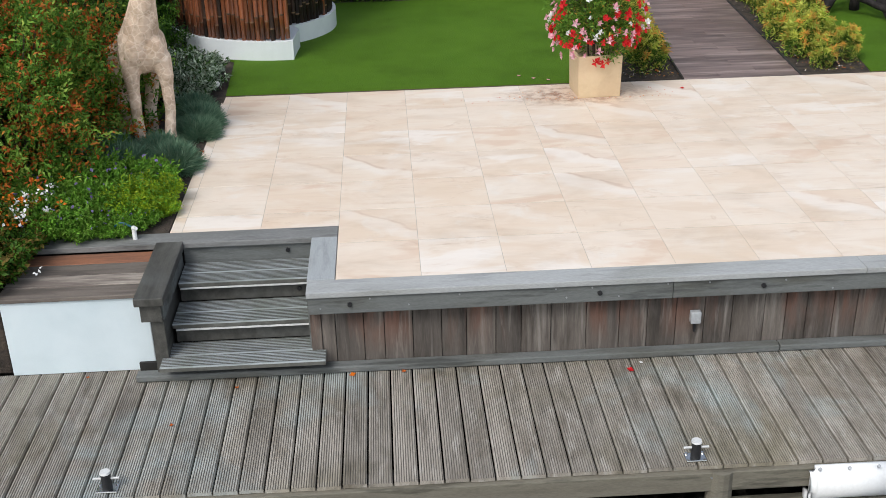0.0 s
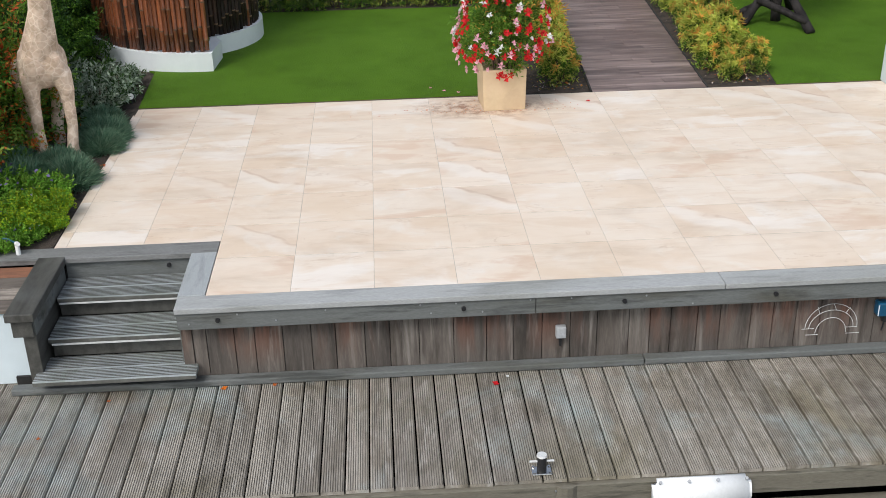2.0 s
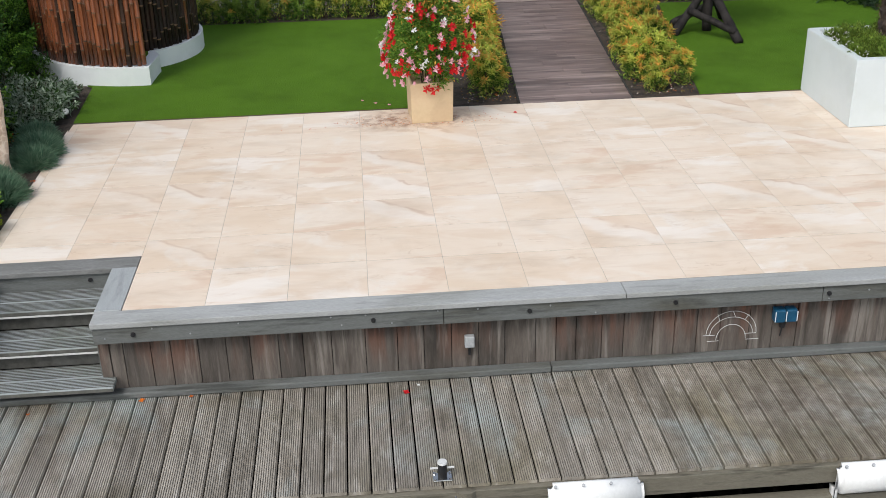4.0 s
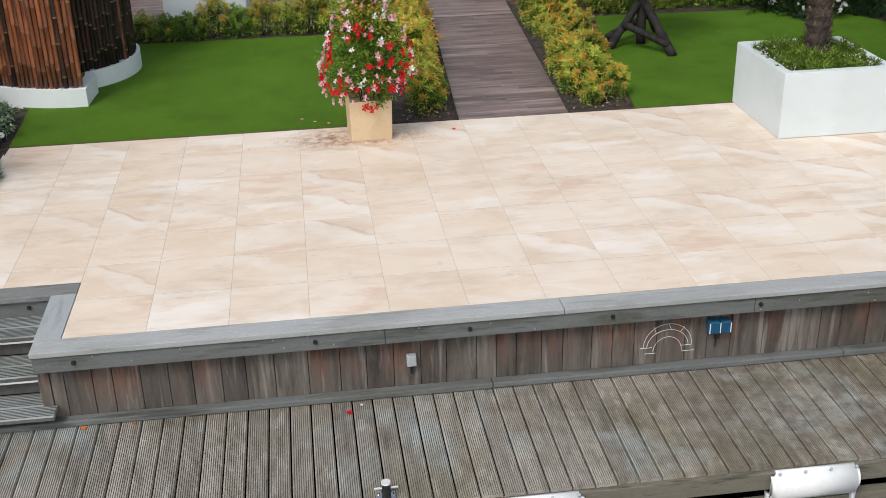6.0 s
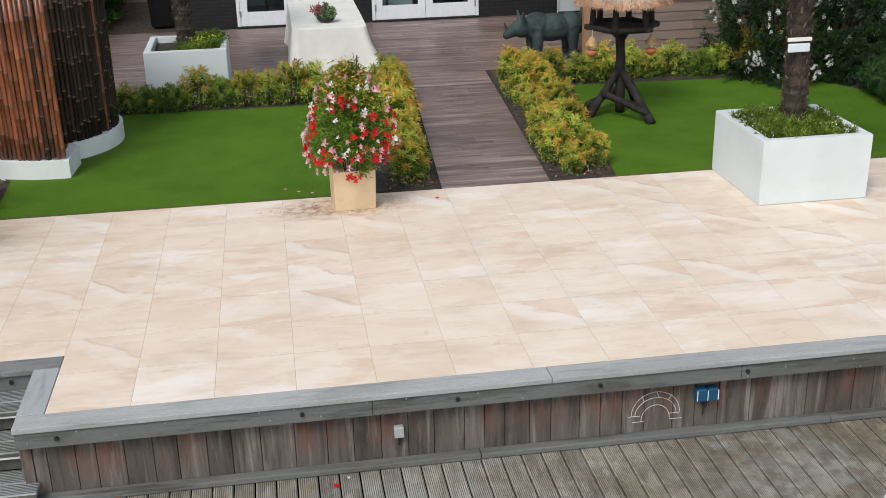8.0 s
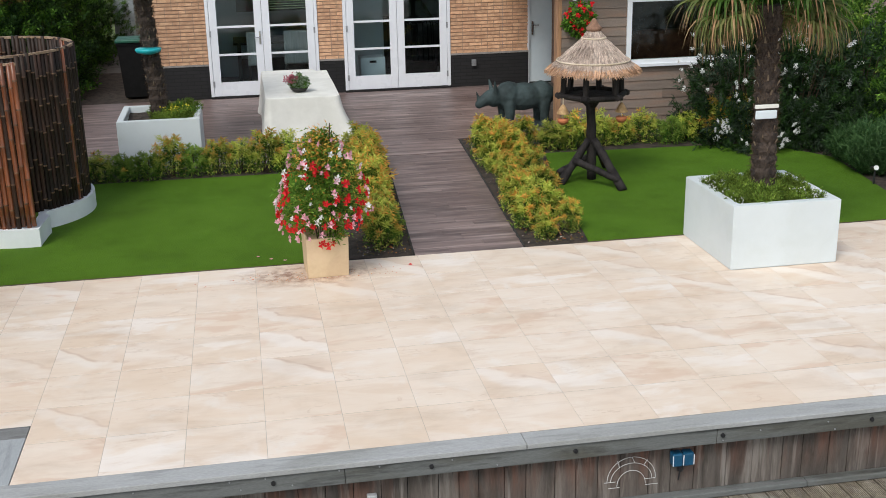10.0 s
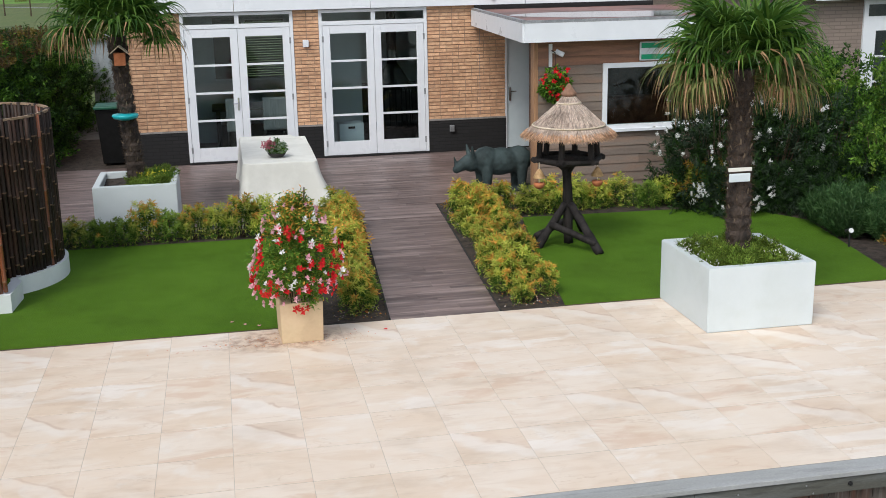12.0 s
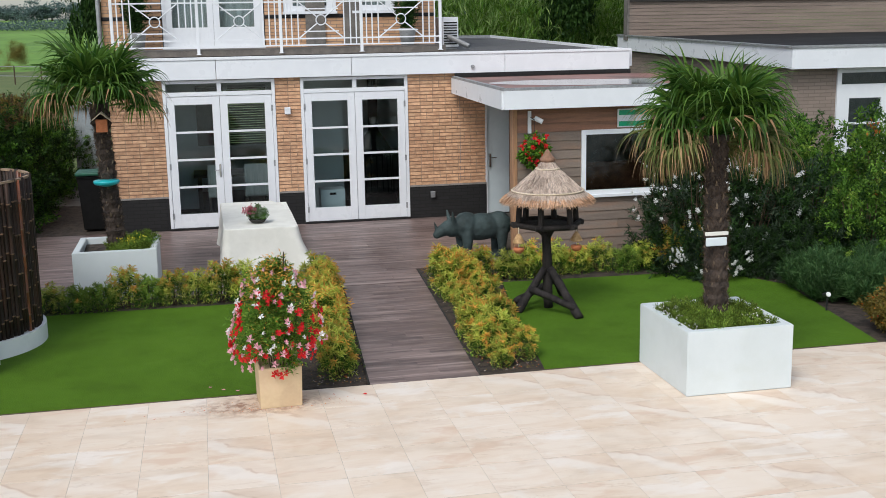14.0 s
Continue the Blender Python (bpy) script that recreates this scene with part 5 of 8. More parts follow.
# balcony railing
rail = thing("balcony_railing", (0, WY + 0.17, 2.96), "white metal balcony railing with crossed panels and rings", "railing")
posts = [0.28, 1.67, 3.06, 4.45, 5.85]
post_me = mesh_of("post", box(box(bmesh.new(), -0.025, 0.025, -0.025, 0.025, 0.0, 1.02, 0.004), -0.04, 0.04, -0.04, 0.04, 0.0, 0.012), M["white_gloss"])
bar_me = mesh_of("bar", B(-0.010, 0.010, -0.010, 0.010, 0.14, 0.98), M["white_gloss"])
for px in posts:
    part("post", post_me, None, rail).location = (px, 0, 0)
for xa, xb in zip(posts, posts[1:]):
    for z in (0.13, 0.24, 0.86, 0.98):
        part("rail", B(xa + 0.025, xb - 0.025, -0.012, 0.012, z - 0.012, z + 0.012), M["white_gloss"], rail)
    for u in (0.09, 0.19, 0.30, 1.09, 1.20, 1.30):
        part("bar", bar_me, None, rail).location = (xa + u, 0, 0)
    cx, cz = (xa + xb) / 2, 0.55
    ring = bmesh.new()
    tor = [[ring.verts.new((cx + (0.085 + 0.011 * math.cos(b)) * math.cos(a), 0.011 * math.sin(b), cz + (0.085 + 0.011 * math.cos(b)) * math.sin(a))) for b in (0, 1.57, 3.14, 4.71)] for a in [k * 2 * math.pi / 24 for k in range(24)]]
    for k in range(24):
        for j in range(4):
            ring.faces.new((tor[k][j], tor[(k + 1) % 24][j], tor[(k + 1) % 24][(j + 1) % 4], tor[k][(j + 1) % 4]))
    part("ring", ring, M["white_gloss"], rail, smooth=True)
    for sx in (-1, 1):
        for sz in (-1, 1):
            part("cross_bar", tube(bmesh.new(), (cx + sx * 0.07, 0, cz + sz * 0.055), (cx + sx * 0.39, 0, cz + sz * 0.31), 0.011, 0.011, 6), M["white_gloss"], rail)
    for z in (0.36, 0.74):
        part("rail", B(cx - 0.30, cx + 0.30, -0.009, 0.009, z - 0.010, z + 0.010), M["white_gloss"], rail)

# ---------------------------------------------------------------- timber wing with its canopy
NY = 9.0
wing = thing("garden_room", (0, 0, 0), "garden room clad in weathered cedar boards with a white canopy roof", "garden room")
cb = bmesh.new()
extrude_profile(cb, [(5.80, 8.70), (9.75, 8.70), (9.75, 13.0), (6.02, 12.93)], 2.24, 2.44, "z")
part("canopy", cb, M["white_gloss"], wing)
def strip(p, q, t, z0, z1):
    p, q = Vector((*p, 0)), Vector((*q, 0))
    n = Vector((q.y - p.y, p.x - q.x, 0)).normalized() * t
    return extrude_profile(bmesh.new(), [(p.x, p.y), (q.x, q.y), (q.x + n.x, q.y + n.y), (p.x + n.x, p.y + n.y)], z0, z1, "z")
part("canopy_fascia", strip((5.78, 8.69), (9.76, 8.69), 0.03, 2.21, 2.47), M["white_gloss"], wing, "white canopy fascia")
part("canopy_fascia", strip((6.0, 12.88), (5.78, 8.69), 0.03, 2.21, 2.47), M["white_gloss"], wing)
part("canopy_trim", strip((5.76, 8.67), (9.77, 8.67), -0.06, 2.472, 2.51), M["zinc"], wing, "grey metal roof trim")
part("canopy_trim", strip((5.98, 12.88), (5.76, 8.67), -0.06, 2.472, 2.51), M["zinc"], wing)
rb = bmesh.new()
extrude_profile(rb, [(5.84, 8.74), (9.72, 8.74), (9.72, 12.86), (6.05, 12.86)], 2.441, 2.476, "z")
part("canopy_roofing", rb, M["roof_red"], wing, "wet reddish bitumen")
pud = bmesh.new()
pud.faces.new([pud.verts.new((7.55 + 1.35 * math.cos(a) * (1 + 0.18 * math.sin(3 * a)), 10.3 + 1.0 * math.sin(a) * (1 + 0.2 * math.cos(2 * a + 1)), 2.479)) for a in [k * math.pi / 24 for k in range(48)]])
part("puddle", pud, M["puddle"], wing, "shallow rain puddle")
# black box in place of the shadow gap between canopy roof and fascia
part("flashing", B(6.04, 9.3, 12.87, 12.93, 2.44, 2.556), M["plinth"], wing, "black strip standing in for the shadow gap under the fascia")
part("wall_core", B(6.06, 7.03, NY + 0.03, NY + 0.14, 0.0, 2.23), M["dark_wood"], wing)
part("wall_core", B(9.36, 9.72, NY + 0.03, NY + 0.14, 0.0, 2.23), M["dark_wood"], wing)
part("wall_core", B(7.03, 9.36, NY + 0.03, NY + 0.14, 0.0, 0.92), M["dark_wood"], wing)
part("wall_core", B(7.03, 9.36, NY + 0.03, NY + 0.14, 1.86, 2.23), M["dark_wood"], wing)
part("wall_end", B(6.0, 6.058, NY - 0.02, NY + 0.16, 0.0, 2.235, bevel=0.004), M["cedar"], wing, "fresh orange cedar end board")
part("side_wall", B(7.02, 7.08, NY + 0.14, 12.9, 0.0, 2.23), M["room_dark"], wing)
part("rear_wall", B(7.08, 9.72, 12.6, 12.7, 0.0, 2.23), M["room_dark"], wing)
part("side_wall", B(9.72, 9.84, NY, 12.9, 0.0, 2.23), M["clad"], wing)
part("room_floor", B(6.1, 9.7, NY + 0.14, 12.9, 0.0, 0.02), M["room_floor"], wing)
crng = random.Random(3)
ZB = 0.0
k = 0
while ZB < 2.2:
    h = 0.1319
    def clad_board(xa, xb):
        pts = [(NY - 0.004, ZB), (NY - 0.020, ZB + 0.004), (NY - 0.008, ZB + h + 0.008), (NY + 0.028, ZB + h + 0.004), (NY + 0.028, ZB)]
        part("board", extrude_profile(bmesh.new(), pts, xa, xb, "x"), M["cedar_board"] if ZB > 1.8 and crng.random() < 0.7 else M["clad"], wing)
    top = min(ZB + h, 2.23)
    if 7 <= k < 14:
        clad_board(6.06, 7.02)
        clad_board(9.37, 9.72)
    else:
        cut = crng.choice((7.6, 8.1, 8.6))
        clad_board(6.06, cut - 0.002)
        clad_board(cut + 0.002, 9.72)
    ZB += h
    k += 1
win = thing("garden_window", (0, 0, 0), "wide white framed window in the cedar wall", "window")
for a in ((7.02, 7.09, 0.90, 1.86), (9.30, 9.37, 0.90, 1.86), (7.09, 9.30, 0.90, 0.97), (7.09, 9.30, 1.79, 1.86)):
    part("window_frame", B(a[0], a[1], NY - 0.045, NY + 0.06, a[2], a[3], bevel=0.004), M["white_gloss"], win)
part("window_sill", B(7.0, 9.39, NY - 0.075, NY - 0.046, 0.87, 0.915, bevel=0.004), M["white_gloss"], win)
part("pane", B(7.09, 9.30, NY + 0.0, NY + 0.006, 0.97, 1.79), M["glass"], win).visible_shadow = False
sofa = thing("sofa", (7.95, NY + 1.2, 0.02), "rust brown sofa inside the garden room", "sofa")
part("seat", B(-0.75, 0.75, -0.4, 0.35, 0.1, 0.55, bevel=0.06), M["sofa"], sofa)
part("backrest", B(-0.75, 0.75, 0.36, 0.58, 0.1, 1.15, bevel=0.06), M["sofa"], sofa)
part("armrest", B(-0.95, -0.76, -0.4, 0.55, 0.05, 1.05, bevel=0.05), M["sofa"], sofa)
# sign
sg = thing("wall_sign", (7.82, NY - 0.03, 2.015), "white sign with two green bands", "sign")
part("plate", B(-0.26, 0.26, -0.03, 0.0, -0.135, 0.135, bevel=0.012), M["white_gloss"], sg)
for z0, z1 in ((0.045, 0.115), (-0.115, -0.045)):
    part("band", B(-0.24, 0.24, -0.034, -0.0305, z0, z1), M["sign_green"], sg, "plain green band")
# security camera
sc = thing("security_camera", (6.24, NY - 0.02, 2.0), "white wall-mounted security camera", "camera")
part("mount", B(-0.03, 0.02, -0.03, 0.0, -0.16, 0.16, bevel=0.004), M["white_gloss"], sc)
part("arm", tube(bmesh.new(), (0.0, -0.02, 0.05), (0.08, -0.10, 0.04), 0.014), M["white_gloss"], sc)
part("head", tube(bmesh.new(), (0.05, -0.09, 0.065), (0.15, -0.14, 0.01), 0.036, 0.036, 14), M["white_gloss"], sc)

# ---------------------------------------------------------------- neighbouring house
nb = thing("neighbour_house", (0, 0, 0), "neighbouring flat-roofed house of brown brick with white fascia", "house")
def slant(x0, y0, x1, y1, t, z0, z1, z2, z3):
    """An upright wall from one foot to another, with its own heights at both ends."""
    d = Vector((x1 - x0, y1 - y0, 0)).normalized()
    n = Vector((d.y, -d.x, 0)) * t
    bm = bmesh.new()
    v = [bm.verts.new(c) for c in ((x0, y0, z0), (x1, y1, z1), (x1, y1, z3), (x0, y0, z2), (x0 + n.x, y0 + n.y, z0), (x1 + n.x, y1 + n.y, z1), (x1 + n.x, y1 + n.y, z3), (x0 + n.x, y0 + n.y, z2))]
    for f in ((0, 1, 2, 3), (4, 7, 6, 5), (3, 2, 6, 7), (0, 4, 5, 1), (0, 3, 7, 4), (1, 5, 6, 2)):
        bm.faces.new([v[k] for k in f])
    bmesh.ops.recalc_face_normals(bm, faces=bm.faces[:])
    return bm
part("side_wall", slant(11.6, 11.2, 12.1, 20.6, 0.2, -0.05, -0.05, 2.6, 2.66), M["brick_brown"], nb)
part("front_wall", B(11.6, 12.42, 11.2, 11.4, -0.05, 2.56), M["brick_brown"], nb)
part("front_wall", B(14.3, 20, 11.2, 11.4, -0.05, 2.56), M["brick_brown"], nb)
part("fascia_panel", slant(11.42, 11.0, 12.0, 20.6, 0.05, 2.565, 2.72, 2.90, 3.05), M["white_gloss"], nb, "white fascia panel")
part("fascia_panel", B(11.42, 20, 10.94, 11.0, 2.555, 2.90), M["white_gloss"], nb, "white fascia panel")
part("roof_trim", B(11.40, 20, 10.92, 11.05, 2.902, 2.945), M["zinc"], nb)
part("roof_trim", slant(11.39, 11.0, 11.97, 20.6, 0.12, 2.902, 3.052, 2.94, 3.09), M["zinc"], nb)
rb = bmesh.new()
extrude_profile(rb, [(11.5, 11.05), (20, 11.05), (20, 21), (12.05, 20.6)], 2.70, 2.895, "z")
for v in rb.verts:
    v.co.z += 0.0156 * (v.co.y - 11)
part("roof", rb, M["roof_dark"], nb, "black bitumen flat roof")
for k in range(22):
    part("upper_board", B(11.98, 22, 19.8 - 0.008 * (k % 2), 20.0, 2.95 + 0.085 * k, 3.030 + 0.085 * k, bevel=0.003), M["upper_clad"], nb, "brown horizontal cladding board")
part("corner_trim", B(11.93, 11.98, 19.77, 20.02, 2.95, 5.6), M["vent"], nb)
part("upper_band", B(11.98, 22, 19.74, 19.79, 3.87, 3.94), M["dark_wood"], nb, "dark band under the upper windows")
part("upper_wall", B(11.98, 22, 19.8, 20.0, 4.825, 5.6), M["upper_clad"], nb)
part("upper_side_wall", slant(12.05, 20.05, 14.0, 24, 0.2, 2.9, 2.9, 5.6, 5.6), M["upper_clad"], nb)
part("upper_roof", B(11.9, 22.2, 19.6, 24.2, 5.61, 5.76), M["roofing"], nb)
part("room_wall", B(11.9, 20, 13.5, 13.6, 0.0, 2.6), M["room"], nb)
nd = thing("neighbour_door", (0, 0, 0), "white framed glazed garden door of the neighbouring house", "door")
for a in ((12.42, 12.50, 0.02, 2.54), (14.2, 14.3, 0.02, 2.54), (12.50, 14.2, 2.46, 2.54), (12.50, 14.2, 2.16, 2.26), (12.50, 12.66, 0.02, 2.16), (13.28, 13.44, 0.02, 2.16), (14.04, 14.2, 0.02, 2.16),
          (12.66, 13.28, 2.02, 2.16), (12.66, 13.28, 0.02, 0.3), (13.44, 14.04, 2.02, 2.16), (13.44, 14.04, 0.02, 0.3)):
    part("door_frame", B(a[0], a[1], 11.16, 11.26, a[2], a[3]), M["white_gloss"], nd)
for z in (0.72, 1.15, 1.58):
    part("glazing_bar", B(12.66, 13.28, 11.18, 11.24, z - 0.016, z + 0.016), M["white_gloss"], nd)
part("pane", B(12.5, 14.2, 11.20, 11.206, 0.05, 2.45), M["glass"], nd).visible_shadow = False


# ---------------------------------------------------------------- bamboo shower screen
SC = Vector((-1.10, 6.35))


def spiral(f):
    """Radius of the screen at f degrees clockwise from its free end."""
    return float(np.interp(f, [0, 28, 60, 90, 180, 290, 345, 385], [1.46, 1.24, 1.0, 0.88, 0.86, 0.87, 0.88, 0.90]))


def on_spiral(f, off=0.0):
    a = radians(-69 - f)
    r = spiral(f) + off
    return SC.x + r * math.cos(a), SC.y + r * math.sin(a)


screen = thing("bamboo_screen", (0, 0, 0), "curled screen of upright dark bamboo canes for a garden shower", "screen")
pole_meshes = []
prng = random.Random(21)
for v in range(5):
    bm = bmesh.new()
    z, H, r = 0.0, 1.65, 0.0245
    prof = [(r * 0.98, 0.0)]
    node = prng.uniform(0.08, 0.25)
    while node < H - 0.05:
        prof += [(r, node - 0.008), (r * 1.13, node), (r, node + 0.008)]
        node += prng.uniform(0.24, 0.44)
    prof.append((r * 0.97, H))
    lathe(bm, prof, 8)
    for fc in bm.faces:
        fc.material_index = 1 if max(math.hypot(q.co.x, q.co.y) for q in fc.verts) > r * 1.1 and len(fc.verts) == 4 else 0
    pole_meshes.append([mesh_of("cane", bm.copy(), [M["bamboo"], M["bamboo_node"]], True), mesh_of("cane", bm, [M["bamboo_red"], M["bamboo_node"]], True)])
f = 1.0
while f < 372:
    px, py = on_spiral(f)
    me = prng.choice(pole_meshes)[1 if prng.random() < (0.95 if f < 96 else 0.13) else 0]
    c = part("cane", me, None, screen)
    c.matrix_basis = pose(px, py, 0.20 + prng.uniform(-0.02, 0.02), prng.uniform(-0.5, 0.5), prng.uniform(-0.5, 0.5), prng.uniform(0, 360))
    f += math.degrees(0.0485 / math.hypot(spiral(f), 0.35 if f < 90 else 0.0))
cap = bmesh.new()
ring = []
for k in range(0, 373, 4):
    ring.append([cap.verts.new((*on_spiral(k, o), z)) for o, z in ((-0.016, 1.838), (0.016, 1.838), (0.016, 1.862), (-0.016, 1.862))])
for a, b in zip(ring, ring[1:]):
    for j in range(4):
        cap.faces.new((a[j], a[(j + 1) % 4], b[(j + 1) % 4], b[j]))
bmesh.ops.recalc_face_normals(cap, faces=cap.faces[:])
part("top_rail", cap, M["bamboo_cut"], screen, "pale split-cane top rail")
kerb = bmesh.new()
ring = []
pts = [(*on_spiral(k, 0.07), *on_spiral(k, -0.13)) for k in range(0, 100, 4)]
for ox, oy, ix, iy in pts:
    ring.append([kerb.verts.new(c) for c in ((ox, oy, -0.06), (ox, oy, 0.20), (ix, iy, 0.20), (ix, iy, -0.06))])
for a, b in zip(ring, ring[1:]):
    for j in range(4):
        kerb.faces.new((a[j], a[(j + 1) % 4], b[(j + 1) % 4], b[j]))
kerb.faces.new(ring[0])
kerb.faces.new(list(reversed(ring[-1])))
bmesh.ops.recalc_face_normals(kerb, faces=kerb.faces[:])
part("kerb", kerb, M["kerb_white"], screen, "low white rendered kerb")
kerb = bmesh.new()
ring = []
for k in range(180, 349, 4):
    (ox, oy), (ix, iy) = on_spiral(k, 0.06), on_spiral(k, -0.12)
    ring.append([kerb.verts.new(c) for c in ((ox, oy, -0.06), (ox, oy, 0.20), (ix, iy, 0.20), (ix, iy, -0.06))])
ex, ey = on_spiral(0, 0.07)
for (ox, oy), (ix, iy) in (((-0.52, 5.42), (-0.64, 5.46)), ((-0.535, 5.25), (-0.65, 5.25)), ((ex - 0.005, ey + 0.01), (ex - 0.12, ey + 0.03))):
    ring.append([kerb.verts.new(c) for c in ((ox, oy, -0.06), (ox, oy, 0.198), (ix, iy, 0.198), (ix, iy, -0.06))])
for a, b in zip(ring, ring[1:]):
    for j in range(4):
        kerb.faces.new((a[j], a[(j + 1) % 4], b[(j + 1) % 4], b[j]))
kerb.faces.new(ring[0])
kerb.faces.new(list(reversed(ring[-1])))
bmesh.ops.recalc_face_normals(kerb, faces=kerb.faces[:])
part("kerb", kerb, M["kerb_white"], screen, "low white rendered kerb")
peb = bmesh.new()
for _ in range(260):
    u, v = prng.random(), prng.random()
    f = 2 + 60 * u
    px, py = on_spiral(f, -0.14 - 0.30 * v)
    s = prng.uniform(0.010, 0.020)
    ball(peb, (px, py, 0.165 + prng.uniform(0, 0.012)), (s, s * 1.2, s * 0.6), 1, (0, 0, prng.uniform(0, 180)))
tagged(single("pebbles", peb, M["pebble"], "pale pink and white pebbles inside the shower kerb", "pebbles"), kind="stuff")
pb = bmesh.new()
fan = [pb.verts.new((*on_spiral(k, -0.10), 0.155)) for k in range(0, 90, 6)]
fan2 = [pb.verts.new((*on_spiral(k, -0.50), 0.155)) for k in range(0, 90, 6)]
for k in range(len(fan) - 1):
    pb.faces.new((fan[k], fan[k + 1], fan2[k + 1], fan2[k]))
single("shower_gravel_base", pb, M["pebble"], "pale gravel bed inside the shower kerb", "gravel", kind="structure")

# ---------------------------------------------------------------- sculptures
def sculpt(name, bm, mat, label, category, at, turn, voxel):
    ob = single(name, bm, mat, label, category, at, turn=turn, smooth=True)
    rm = ob.modifiers.new("remesh", "REMESH")
    rm.mode, rm.voxel_size, rm.use_smooth_shade = "VOXEL", voxel, True
    sm = ob.modifiers.new("smooth", "SMOOTH")
    sm.factor, sm.iterations = 0.5, 6
    return ob


def chain(bm, pts, seg=12):
    """Tapered limbs through points with radii, with balls at the joints."""
    for (p, r), (q, s) in zip(pts, pts[1:]):
        tube(bm, p, q, r, s, seg)
    for p, r in pts:
        ball(bm, p, r, 2)


g = bmesh.new()
ball(g, (0, 0.22, 0.74), (0.19, 0.32, 0.185))
ball(g, (0, 0.02, 0.80), (0.20, 0.155, 0.215))
ball(g, (-0.075, -0.09, 0.80), (0.085, 0.06, 0.13))
ball(g, (0.075, -0.09, 0.80), (0.085, 0.06, 0.13))
ball(g, (0, 0.42, 0.71), (0.175, 0.17, 0.19))
for sx, y, kx, bx in ((-0.112, -0.03, -0.118, -0.115), (0.118, -0.04, 0.142, 0.118)):
    chain(g, [((sx, y, 0.71), 0.088), ((kx, y - 0.01, 0.58), 0.064), ((kx, y - 0.01, 0.48), 0.050), ((kx, y - 0.03, 0.36), 0.047), ((kx, y - 0.02, 0.28), 0.043), ((bx, y - 0.03, 0.12), 0.047), ((bx, y - 0.05, 0.0), 0.060)])
for sx, hx, y in ((-0.155, -0.155, 0.45), (0.10, 0.055, 0.43)):
    chain(g, [((sx, y, 0.66), 0.090), ((sx, y + 0.01, 0.50), 0.074), ((sx, y + 0.05, 0.35), 0.060), ((hx, y + 0.02, 0.15), 0.052), ((hx, y + 0.01, 0.0), 0.054)])
chain(g, [((0, 0.0, 0.92), 0.150), ((0.02, -0.05, 1.05), 0.122), ((0.045, -0.10, 1.22), 0.092), ((0.06, -0.18, 1.55), 0.070), ((0.06, -0.23, 1.72), 0.062)])
ball(g, (0.06, -0.31, 1.74), (0.055, 0.14, 0.06), 2, (25, 0, 0))
for sx in (-0.03, 0.03):
    tube(g, (0.06 + sx, -0.23, 1.77), (0.06 + sx, -0.22, 1.87), 0.014, 0.012)
    ball(g, (0.06 + sx * 2.4, -0.21, 1.76), (0.045, 0.015, 0.025), 2)
tube(g, (0, 0.58, 0.75), (0, 0.64, 0.45), 0.022, 0.012)
giraffe = sculpt("giraffe_statue", g, M["giraffe"], "pale stone giraffe statue standing among shrubs", "statue", (-1.515, 2.56, 0.0), 20, 0.012)

r = bmesh.new()
ball(r, (0.05, 0, 0.42), (0.40, 0.20, 0.21))
ball(r, (-0.18, 0, 0.45), (0.22, 0.185, 0.215))
ball(r, (0.34, 0, 0.43), (0.22, 0.185, 0.21))
ball(r, (-0.40, 0, 0.44), (0.15, 0.125, 0.145), 2, (0, -20, 0))
chain(r, [((-0.46, 0, 0.45), 0.115), ((-0.58, 0, 0.40), 0.085), ((-0.645, 0, 0.355), 0.062)])
tube(r, (-0.635, 0, 0.38), (-0.685, 0, 0.56), 0.042, 0.006)
tube(r, (-0.56, 0, 0.45), (-0.565, 0, 0.525), 0.026, 0.004)
for sy in (-0.07, 0.07):
    tube(r, (-0.41, sy, 0.52), (-0.44, sy * 1.6, 0.70), 0.045, 0.014)
for x, y in ((-0.20, -0.10), (-0.22, 0.10), (0.36, -0.10), (0.34, 0.10)):
    chain(r, [((x, y, 0.34), 0.095), ((x, y, 0.12), 0.066), ((x, y, 0.0), 0.072)])
tube(r, (0.54, 0, 0.48), (0.58, 0, 0.25), 0.02, 0.012)
box(r, -0.72, 0.62, -0.20, 0.20, -0.02, 0.012)
rhino = sculpt("rhinoceros_statue", r, M["rhino"], "dark green bronze rhinoceros statue on the patio", "statue", (5.56, 9.42, 0.02), 10, 0.014)

